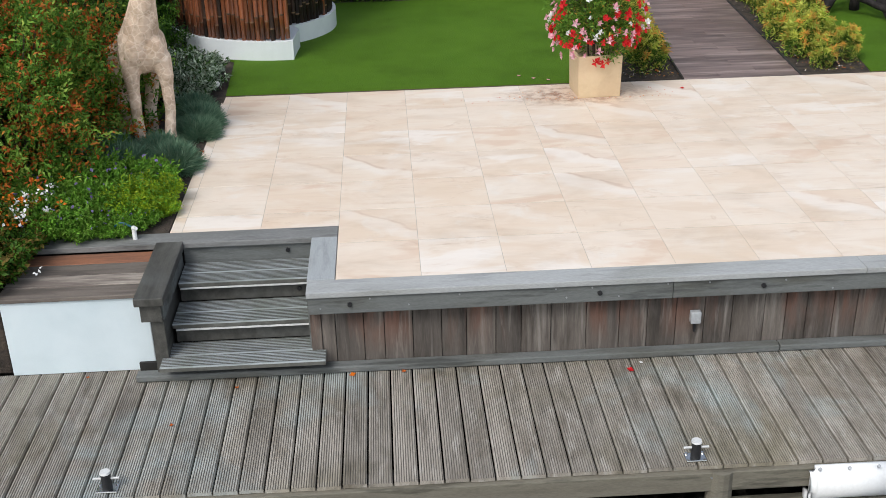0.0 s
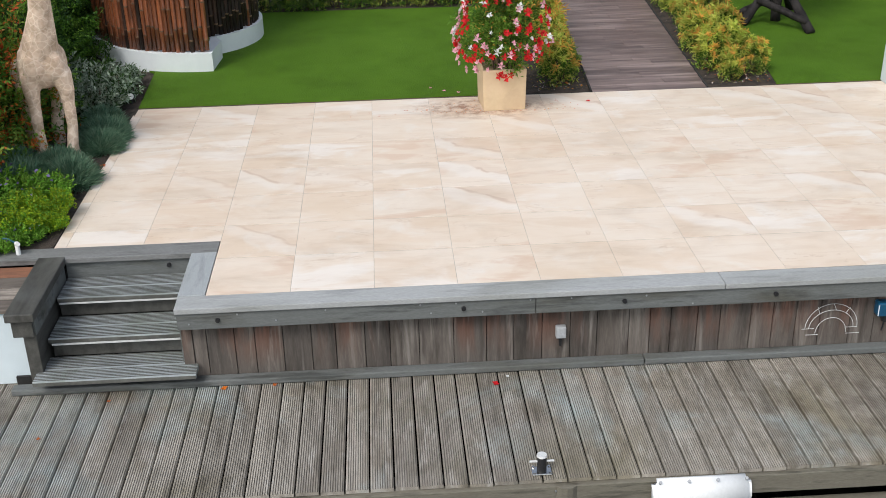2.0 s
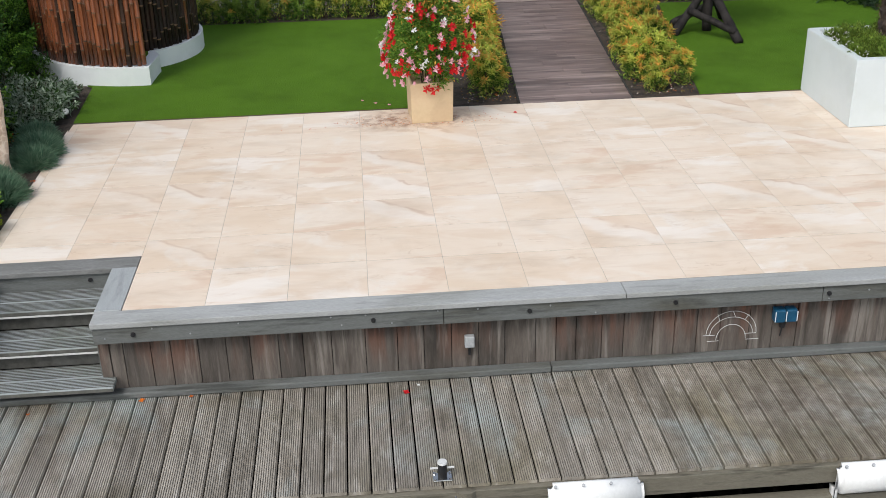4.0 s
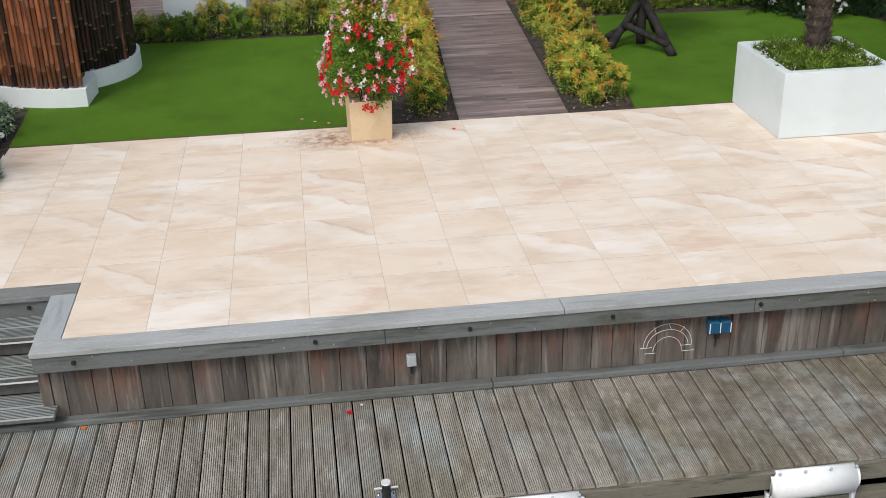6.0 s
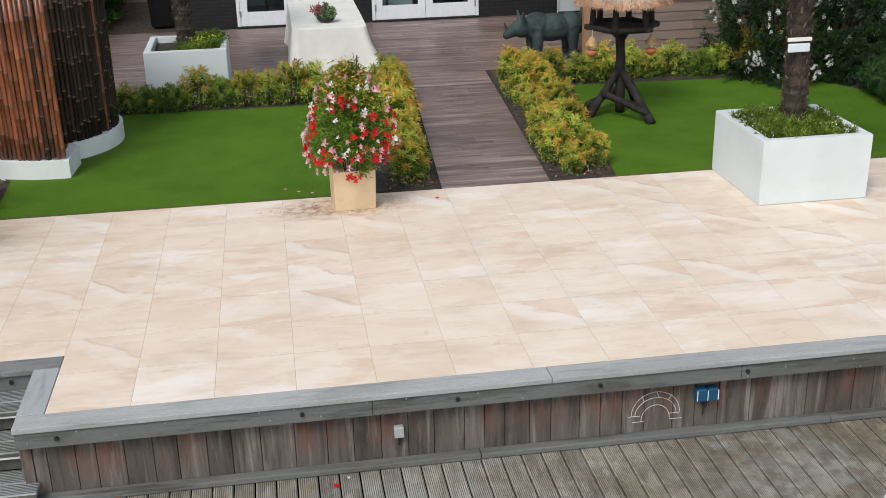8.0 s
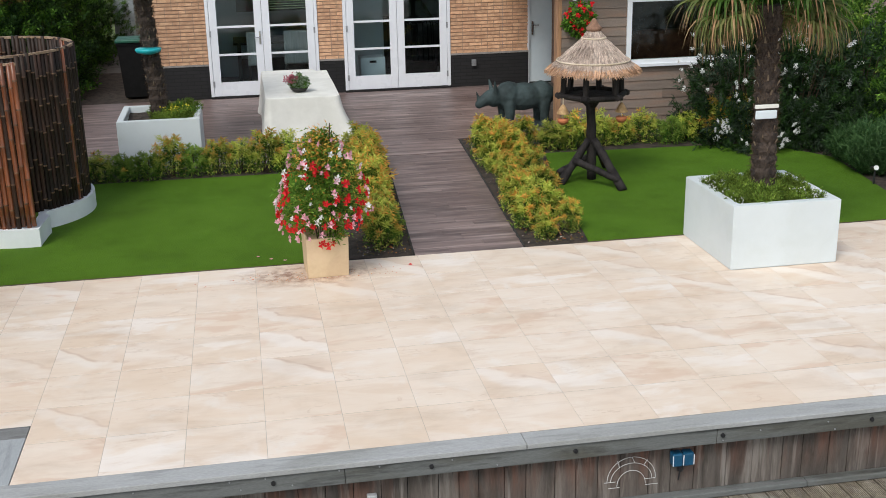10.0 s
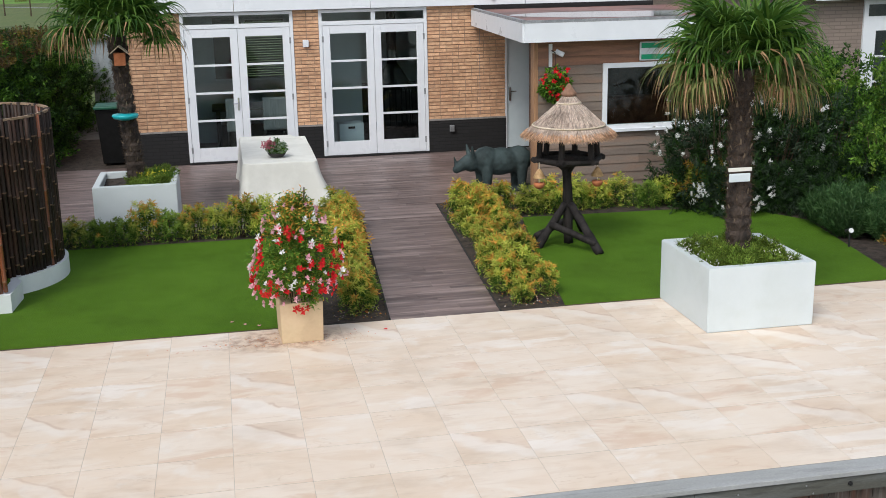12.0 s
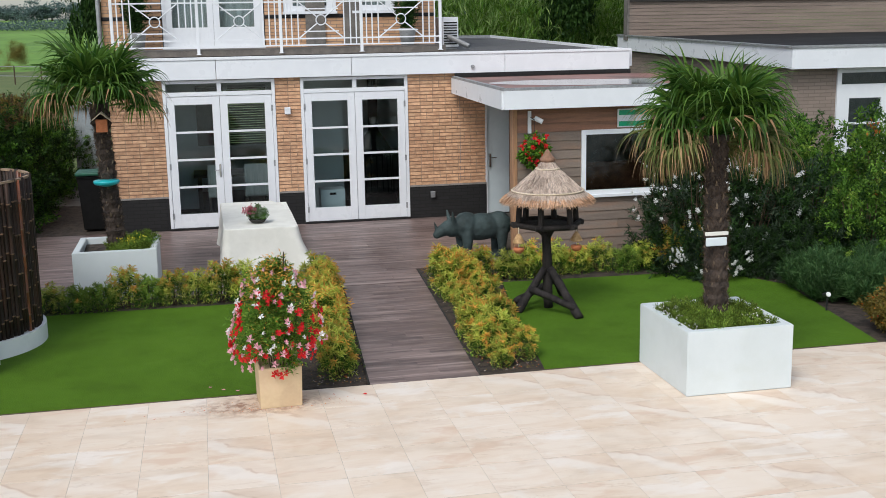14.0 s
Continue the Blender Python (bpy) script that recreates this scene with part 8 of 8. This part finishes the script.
wb_ = bmesh.new()
rows = [[wb_.verts.new((x * a, y * b, z)) for x, y in ((-1, -1), (1, -1), (1, 1), (-1, 1))] for a, b, z in ((0.19, 0.20, 0.03), (0.245, 0.26, 0.93), (0.255, 0.27, 0.935), (0.255, 0.27, 0.97))]
for a, b in zip(rows, rows[1:]):
    for k in range(4):
        wb_.faces.new((a[k], a[(k + 1) % 4], b[(k + 1) % 4], b[k]))
wb_.faces.new(list(reversed(rows[0])))
wb_.faces.new(rows[-1])
bmesh.ops.bevel(wb_, geom=wb_.edges[:], offset=0.012, segments=2, affect="EDGES")
part("body", wb_, M["bin"], wbn)
part("lid", B(-0.27, 0.27, -0.29, 0.28, 0.972, 1.03, bevel=0.02), M["bin_lid"], wbn, "green lid")
part("grip", tube(bmesh.new(), (-0.2, 0.31, 0.95), (0.2, 0.31, 0.95), 0.015), M["bin"], wbn)
for sx in (-0.2, 0.2):
    part("wheel", tube(bmesh.new(), (sx - 0.03, 0.2, 0.09), (sx + 0.03, 0.2, 0.09), 0.09, 0.09, 18), M["bin"], wbn)
# wall lamp box, meters, air conditioner
single("wall_box", B(-0.05, 0.05, -0.05, 0.0, -0.06, 0.06, bevel=0.008), M["white_gloss"], "small white junction box on the brick pier", "wall box", (3.10, WY - 0.014, 1.99))
ob_ = thing("outdoor_socket", (5.62, WY - 0.02, 0.42), "small grey outdoor socket on the black plinth", "socket")
part("case", B(-0.04, 0.04, -0.05, 0.0, -0.055, 0.055, bevel=0.006), M["zinc"], ob_)
part("cover", B(-0.034, 0.034, -0.058, -0.051, -0.01, 0.05, bevel=0.002), M["zinc"], ob_)
ac = thing("air_conditioner", (6.45, 15.4, 2.92), "pale air conditioning unit on the flat roof", "air conditioner")
part("case", B(-0.16, 0.16, -0.35, 0.35, 0.05, 0.62, bevel=0.01), M["white_gloss"], ac)
for k in range(9):
    part("slat", B(-0.13, 0.13, -0.362, -0.352, 0.10 + 0.05 * k, 0.125 + 0.05 * k), M["plinth"], ac)
part("stand", B(-0.14, 0.14, -0.3, 0.3, 0.0, 0.049), M["zinc"], ac)
part("duct", tube(bmesh.new(), (-0.05, -0.4, 0.25), (0.28, -0.75, 0.06), 0.05, 0.05, 12), M["zinc"], ac, "bent grey duct")
con = shrub_mesh("foliage", 410, 90, 60, 1.25, 0.26, (0.06, 0.018), [M["dark_green"]], 0, 0.5, 0.02)
for x in (0.62, 5.45):
    cp = thing("potted_conifer", (x, 14.2, 3.045), "dark conifer in a pale pot on the balcony", "potted plant", "balcony conifers")
    part("pot", lathe(bmesh.new(), [(0.12, 0.0), (0.16, 0.28), (0.17, 0.30), (0.14, 0.30)], 18), M["grey_plastic"], cp, smooth=True)
    lf = part("foliage", con, None, cp)
    lf.location = (0, 0, 0.28)
hb = thing("hanging_basket", (6.25, 8.80, 1.38), "hanging basket with red flowers beside the garden room", "hanging basket")
part("basket", lathe(bmesh.new(), [(0.05, 0.0), (0.12, 0.06), (0.14, 0.14), (0.12, 0.14)], 16), M["stem"], hb)
lf = part("foliage", shrub_mesh("foliage", 420, 60, 40, 0.42, 0.24, (0.06, 0.034), [M["green"], M["bright_green"]], 0.4, 0.2, 0.02, 0.2), None, hb)
rg = np.random.default_rng(12)
part("blossom", leaves_mesh("blossom", np.concatenate([rg.normal(size=(14, 3)) * 0.012 + c for c in ([-0.16, -0.1, 0.36], [-0.10, -0.18, 0.14], [0.02, -0.2, 0.38], [-0.14, -0.15, 0.22], [0.12, -0.18, 0.3], [-0.02, -0.2, 0.10], [0.06, -0.21, 0.2], [-0.05, -0.2, 0.44], [-0.2, -0.1, 0.29], [0.14, -0.17, 0.44], [-0.07, -0.21, 0.3], [0.0, -0.19, 0.02])]),
     rg.normal(size=(168, 3)), 0.042, 0.036, M["red"]), None, hb, "red flowers")
part("bracket", tube(bmesh.new(), (0.0, 0.16, 0.69), (0.0, -0.02, 0.67), 0.008, 0.008, 6), M["black_steel"], hb)
part("hanger", tube(bmesh.new(), (0.0, -0.02, 0.67), (0.0, -0.02, 0.1), 0.004, 0.004, 6), M["black_steel"], hb)

# ---------------------------------------------------------------- fittings on the jetty and the slatted front
def cleat(x):
    c = thing("mooring_cleat", (x, -1.184, -0.575), "steel mooring bollard with a cross pin on a base plate", "mooring cleat", "mooring cleats")
    part("base_plate", B(-0.070, 0.070, -0.048, 0.048, 0.0, 0.014, bevel=0.006), M["steel"], c)
    part("bollard", tube(bmesh.new(), (0, 0, 0.014), (0, 0, 0.125), 0.034, 0.032, 20), M["black_steel"], c, "dark mirror-bright bollard")
    part("bollard_top", tube(bmesh.new(), (0, 0, 0.125), (0, 0, 0.138), 0.037, 0.033, 20), M["iron"], c)
    part("cross_pin", tube(bmesh.new(), (-0.085, 0, 0.085), (0.085, 0, 0.085), 0.008, 0.008, 10), M["iron"], c)
    for sx in (-0.055, 0.055):
        for sy in (-0.036, 0.036):
            part("bolt", tube(bmesh.new(), (sx, sy, 0.014), (sx, sy, 0.022), 0.010, 0.009, 8), M["steel"], c)
    return c


for x in (-1.19, 1.925, 5.03):
    cleat(x).scale = (0.80, 0.80, 0.84)


def fender(x0, x1):
    f = thing("dock_fender", ((x0 + x1) / 2, -1.284, -0.60), "white plastic dock fender bolted to the jetty edge", "fender", "dock fenders")
    w = (x1 - x0) / 2
    bm = bmesh.new()
    prof = [(0.0, 0.03)] + [(-0.115 * math.sin(radians(a)) - 0.005, -0.105 + 0.115 * math.cos(radians(a)) + 0.02) for a in range(5, 186, 12)] + [(0.0, -0.22)]
    extrude_profile(bm, prof, -w, w, "x")
    for v in bm.verts:
        if abs(v.co.x) > w - 0.001:
            v.co.y *= 0.75
            v.co.z = -0.09 + (v.co.z + 0.09) * 0.88
    bmesh.ops.bevel(bm, geom=[e for e in bm.edges if abs(e.verts[0].co.x - e.verts[1].co.x) < 1e-4], offset=0.03, segments=3, affect="EDGES")
    part("body", bm, M["fender"], f, smooth=True)
    for k in range(4):
        bx = -w * 0.86 + 2 * w * 0.86 * k / 3
        part("bolt", tube(bmesh.new(), (bx, -0.052, 0.020), (bx, -0.060, 0.031), 0.009, 0.009, 10), M["grey_plastic"], f)


fender(2.51, 3.06)
fender(4.19, 4.74)
sk = thing("outdoor_socket", (2.198, -0.066, -0.345), "small grey outdoor socket on the slatted front", "socket")
part("case", B(-0.032, 0.032, -0.045, 0.0, -0.02, 0.06, bevel=0.006), M["grey_plastic"], sk)
part("cable", tube(bmesh.new(), (0, -0.02, -0.02), (0.0, -0.015, -0.085), 0.012, 0.008, 8), M["black_steel"], sk)
bs = thing("blue_power_socket", (4.287, -0.066, -0.252), "blue double shore-power socket under the terrace edge", "socket")
for sx in (-0.075, 0.002):
    part("cover", B(sx, sx + 0.073, -0.07, 0.0, -0.055, 0.04, bevel=0.01), M["blue_plastic"], bs)
for sx in (-0.073, 0.0, 0.073):
    part("seam", B(sx - 0.003, sx + 0.003, -0.073, -0.0705, -0.045, 0.03), M["white_gloss"], bs, "pale edge of a socket cover")
part("plug", tube(bmesh.new(), (-0.005, -0.03, -0.055), (-0.005, -0.03, -0.105), 0.026, 0.018, 12), M["black_steel"], bs)
part("cable", tube(bmesh.new(), (-0.005, -0.03, -0.105), (-0.01, -0.02, -0.18), 0.006, 0.005, 8), M["black_steel"], bs)
wa = thing("wire_ornament", (3.945, -0.068, -0.445), "pale wire ornament of a small arched bridge", "wall ornament")


def wire(bm, pts, r=0.002):
    for p, q in zip(pts, pts[1:]):
        tube(bm, p, q, r, r, 6)


def arch(rx, rz, z0, y=-0.012):
    return [(rx * math.cos(radians(a)), y, z0 + rz * math.sin(radians(a))) for a in range(0, 181, 12)]


for rx, rz, z0, nm in ((0.17, 0.17, 0.05, "upper_arch"), (0.145, 0.13, 0.045, "middle_arch"), (0.10, 0.11, 0.01, "lower_arch")):
    wbm = bmesh.new()
    wire(wbm, arch(rx, rz, z0))
    part(nm, wbm, M["iron"], wa)
for p, q in (((-0.19, -0.012, 0.045), (-0.11, -0.012, 0.045)), ((0.09, -0.012, 0.045), (0.17, -0.012, 0.045)), ((-0.16, -0.012, 0.0), (-0.08, -0.012, 0.0)), ((0.10, -0.012, 0.0), (0.19, -0.012, 0.0)),
             ((-0.085, -0.012, 0.15), (-0.10, -0.012, 0.20)), ((0.02, -0.012, 0.175), (0.0, -0.012, 0.22)), ((0.085, -0.012, 0.15), (0.11, -0.012, 0.19))):
    part("wire", tube(bmesh.new(), p, q, 0.002, 0.002, 6), M["iron"], wa)

# fallen petals and leaves
pet = random.Random(2)


def fallen(x, y, z, mat, label, s=0.03):
    bm = bmesh.new()
    pts = [bm.verts.new((s * math.cos(a) * (1 if k % 2 else 0.6), s * math.sin(a) * (1 if k % 2 else 0.6), 0.004 + 0.008 * pet.random())) for k, a in enumerate([i * math.pi / 4 for i in range(8)])]
    c = bm.verts.new((0, 0, 0.003))
    for k in range(8):
        bm.faces.new((c, pts[k], pts[(k + 1) % 8]))
    single("fallen_petal", bm, M[mat], label, "fallen petal", (x, y, z), "fallen petals", turn=pet.uniform(0, 360))


fallen(3.012, 3.521, 0.0, "red", "red petal lying on the tiles", 0.022)
fallen(1.768, -0.27, -0.575, "red", "red petal lying on the jetty", 0.026)
fallen(1.85, -0.19, -0.575, "white_petal", "pale petal lying on the jetty", 0.014)
fallen(0.075, -0.165, -0.575, "orange_petal", "orange leaf lying on the jetty", 0.026)
fallen(0.39, -0.16, -0.575, "rust_leaf", "rust leaf lying on the jetty", 0.018)
for x, y in ((1.72, 3.95), (1.60, 4.05), (1.85, 3.88)):
    fallen(x, y, 0.014, "pink", "pink petal lying on the lawn", 0.022)
for x, y in ((-1.55, -0.05), (-0.62, -0.25), (-0.95, -0.62)):
    fallen(x, y, -0.575, "rust_leaf", "rust leaf lying on the jetty", 0.016)
fallen(-1.12, 2.35, 0.0, "rust_leaf", "rust leaf lying on the tiles", 0.03)

specks = bmesh.new()
for _ in range(240):
    x, y = pet.gauss(2.05, 0.42), 3.30 + abs(pet.gauss(0, 0.16))
    if y > 3.77 or (2.03 < x < 2.40 and y > 3.34):
        continue
    sz, a = pet.uniform(0.002, 0.008), pet.uniform(0, 6.28)
    specks.faces.new([specks.verts.new((x + sz * math.cos(a + q) * (1 if q != 1.6 else 0.5), y + sz * math.sin(a + q), 0.003 + 0.003 * pet.random())) for q in (0, 1.6, 3.1, 4.7)])
single("petal_litter", specks, M["rust_leaf"], "brown litter of withered petals around the pot", "litter", kind="stuff")

# ---------------------------------------------------------------- trees and bushes far off
rng = np.random.default_rng(77)


def tree_crown(seed, n, w, h, z0, leaf, mat):
    rng = np.random.default_rng(seed)
    cl = rng.normal(size=(26, 3)) * [w * 0.33, w * 0.33, h * 0.26] + [0, 0, z0 + h * 0.5]
    P = cl[rng.integers(0, 26, n)] + rng.normal(size=(n, 3)) * [w * 0.10, w * 0.10, h * 0.07]
    return leaves_mesh("crown", P, rng.normal(size=(n, 3)), rng.uniform(0.6, 1.3, n) * leaf, leaf * 0.5, mat, rng=rng)


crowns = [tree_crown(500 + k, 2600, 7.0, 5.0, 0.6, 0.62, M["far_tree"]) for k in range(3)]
trunk_me = mesh_of("trunk", tube(bmesh.new(), (0, 0, -0.2), (0, 0, 2.6), 0.25, 0.12, 8), M["stem"])
tr = random.Random(6)
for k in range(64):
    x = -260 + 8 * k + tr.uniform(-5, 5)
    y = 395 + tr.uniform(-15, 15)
    tt = thing("distant_tree", (x, y, land_height(y)), "tree in the line along the horizon, its leaves coloured with haze", "tree", "distant tree line", turn=tr.uniform(0, 360))
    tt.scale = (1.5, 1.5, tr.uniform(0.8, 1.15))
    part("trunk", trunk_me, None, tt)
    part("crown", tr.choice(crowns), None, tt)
brown_crown = tree_crown(524, 9000, 3.8, 4.6, 0.2, 0.13, M["olive_brown"])
dark_crown = tree_crown(530, 9000, 2.4, 4.2, 1.0, 0.26, M["dark_green"])
for x, y, s, me in ((-1.30, 25.0, 0.36, dark_crown), (11.9, 25.2, 0.5, dark_crown)):
    tt = thing("garden_tree", (x, y, land_height(y)), "dark green tree behind the house", "tree", "trees behind the house", turn=30)
    tt.scale = (s, s, 1.0)
    part("trunk", trunk_me, None, tt)
    part("crown", me, None, tt).location = (0, 0, 2.2 if s < 0.6 else 0.4)
rr_ = np.random.default_rng(4)
n = 15000
stem_ = rr_.integers(0, 420, n)
sx_, sy_, sh_ = rr_.normal(size=420) * 0.85, rr_.normal(size=420) * 0.5, rr_.uniform(2.2, 5.2, 420)
up_ = rr_.uniform(0.0, 1.0, n)
P = np.stack([sx_[stem_] + rr_.normal(size=n) * 0.07, sy_[stem_] + rr_.normal(size=n) * 0.07, up_ * sh_[stem_]], 1)
rdm = leaves_mesh("foliage", P, rr_.normal(size=(n, 3)) * 0.45 + [0.05, 0, 0.8], rr_.uniform(0.16, 0.42, n), 0.032, [M["reed"], M["leafy"], M["green"]], rr_.choice(3, 420, p=[0.45, 0.35, 0.2])[stem_], rng=rr_)
for k in range(11):
    x = 6.5 + 1.15 * k
    y = 26 + (k % 3) * 1.2
    tt = thing("willow_thicket", (x, y, land_height(y)), "tall green willow and reed thicket behind the house", "bush", "willow thicket", turn=tr.uniform(-30, 30))
    part("foliage", rdm, None, tt)
    tt.scale = (1, 1, tr.uniform(0.9, 1.15))
for x, y, s in ((-10.3, 72, 0.42),):
    tt = thing("meadow_bush", (x, y, land_height(y)), "small brownish bush standing in the meadow", "bush", "meadow bushes", turn=10)
    tt.scale = (s, s, s)
    part("foliage", brown_crown, None, tt)

fence = thing("field_fence", (0, 0, 0), "low wire fence with wooden posts across the meadow", "fence")
fpts = [(-9.5 + 1.5 * k, 58.0 - 1.1 * k) for k in range(9)]
for fx_, fy_ in fpts:
    part("post", tube(bmesh.new(), (fx_, fy_, land_height(fy_) - 0.2), (fx_, fy_, land_height(fy_) + 1.0), 0.04, 0.035, 8), M["stem"], fence)
for dz in (0.45, 0.95):
    part("wire", tube(bmesh.new(), (fpts[0][0], fpts[0][1], land_height(fpts[0][1]) + dz), (fpts[-1][0], fpts[-1][1], land_height(fpts[-1][1]) + dz), 0.02, 0.02, 6), M["zinc"], fence)
# hedgerow leaves share the haze-tinted colour of the far trees
srg = np.random.default_rng(61)
n = 9000
P = np.stack([srg.uniform(-130, 20, n), 215 + srg.normal(size=n) * 4, land_height(215) + srg.uniform(0, 1.5, n)], 1)
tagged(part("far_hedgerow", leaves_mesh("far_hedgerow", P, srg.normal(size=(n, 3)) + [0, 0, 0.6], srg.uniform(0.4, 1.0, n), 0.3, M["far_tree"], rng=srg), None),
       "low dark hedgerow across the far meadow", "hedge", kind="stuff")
shed = thing("garden_shed", (-1.0, 19.6, 0.0), "pale blue-grey shed behind the hedge", "shed")
part("wall", B(-0.1, 0.35, -0.4, 0.4, -0.05, 1.75, bevel=0.01), M["shed"], shed)
part("roof", B(-0.15, 0.4, -0.46, 0.46, 1.751, 1.83, bevel=0.01), M["zinc"], shed, "grey metal roof")

# stones, twigs and fallen leaves on the soil along the path
litter_rng = random.Random(91)
for (xa, xb, ya, yb), nm, mats, n in (((2.55, 3.07, 3.83, 7.6), "bed_litter", ("pebble", "rust_leaf", "olive_brown"), 420), ((4.23, 4.85, 3.83, 8.3), "bed_litter", ("pebble", "rust_leaf", "olive_brown"), 520)):
    lb = bmesh.new()
    for _ in range(n):
        ly = ya + (yb - ya) * litter_rng.random() ** 1.6
        lx = litter_rng.uniform(xa, xb) + drift(ly)
        sz, q = litter_rng.uniform(0.004, 0.013), litter_rng.uniform(0, 6.28)
        vs = [lb.verts.new((lx + sz * litter_rng.uniform(0.5, 1.4) * math.cos(q + w), ly + sz * litter_rng.uniform(0.5, 1.4) * math.sin(q + w), 0.022 + litter_rng.uniform(0.0, 0.012))) for w in (0, 1.5, 3.1, 4.6)]
        lb.faces.new(vs).material_index = litter_rng.choice((0, 1, 2, 2))
    tagged(part(nm, lb, [M[k] for k in mats]), "small stones and fallen leaves on the dark soil", "litter", kind="stuff")


# ---------------------------------------------------------------- pieces of floors and walls
GAP_X, GAP_Y = 0.0021, 0.0054
tile_meshes = {}


def tile(x0, x1, y0, y1):
    key = (round(x1 - x0, 3), round(y1 - y0, 3))
    if key not in tile_meshes:
        w, d = x1 - x0 - GAP_X, y1 - y0 - GAP_Y
        tile_meshes[key] = mesh_of("tile", B(-w / 2, w / 2, -d / 2, d / 2, -0.0046, 0.0, bevel=0.001), M["tile"])
    t = part("tile", tile_meshes[key], None, terrace)
    t.location = ((x0 + x1) / 2, (y0 + y1) / 2, 0)


for j in range(7):
    for i in range(18):
        tile(i * TW, (i + 1) * TW, ROWY[j], ROWY[j + 1])
for j in range(1, 7):
    y0, y1 = max(ROWY[j], STEP_Y), ROWY[j + 1]
    for x0, x1 in ((LEFT, -2 * TW), (-2 * TW, -TW), (-TW, 0.0)):
        tile(x0, x1, y0, y1)

plank_meshes = {}


def plank(x0, x1, y0, y1, parent):
    key = (round(x1 - x0, 3), round(y1 - y0, 3))
    if key not in plank_meshes:
        w, d = x1 - x0 - 0.002, y1 - y0 - 0.002
        plank_meshes[key] = mesh_of("plank", B(-w / 2, w / 2, -d / 2, d / 2, -0.0056, 0.0, bevel=0.0012), M["plank"])
    t = part("plank", plank_meshes[key], None, parent)
    t.location = ((x0 + x1) / 2, (y0 + y1) / 2, 0)


PD = 0.2
for k in range(21):
    y0 = 3.80 + k * PD
    a = 3.10 + drift(y0 + PD / 2)
    cut = a + (0.35, 0.72, 0.54)[k % 3]
    plank(a, cut, y0, min(y0 + PD, 8.02), path_base)
    plank(cut, a + 1.09, y0, min(y0 + PD, 8.02), path_base)
for k in range(25):
    y0 = 8.02 + k * PD
    x0 = -2.3 - (0.0, 0.8, 0.4)[k % 3]
    while x0 < 9.4:
        x1 = x0 + 1.2
        stop = 9.4 if y0 > 8.65 else 4.19 + drift(y0)
        if min(x1, stop) - max(x0, -2.3) > 0.05:
            plank(max(x0, -2.3), min(x1, stop), y0, y0 + PD, patio_base)
        x0 = x1

brick_meshes = {}
brng = random.Random(12)


def brick_run(x0, x1, z, add):
    x = x0
    while x < x1 - 0.02:
        L = brng.choice((0.21, 0.21, 0.21, 0.10))
        L = min(L, x1 - x)
        if x1 - (x + L) < 0.06:
            L = x1 - x
        add(x, L, z)
        x += L + 0.014


def brick_object(x, L, z):
    key = round(L, 2)
    if key not in brick_meshes:
        brick_meshes[key] = mesh_of("brick", B(0, key, -0.010, 0.02, 0, 0.0455), M["brick"])
    b = part("brick", brick_meshes[key], None, house)
    b.location = (x, WY - 0.002 + brng.uniform(-0.002, 0.002), z)


rest = bmesh.new()
COURSE = 0.0617
for c in range(32):
    z = 0.595 + c * COURSE
    brick_run(2.905, 3.33, z, brick_object)
    brick_run(5.21, 6.60, z, brick_object)
    brick_run(0.16, 1.025, z, lambda x, L, zz: box(rest, x, x + L, WY - 0.014, WY + 0.02, zz, zz + 0.0455))
tagged(part("brickwork", rest, M["brick"], house), kind="stuff")
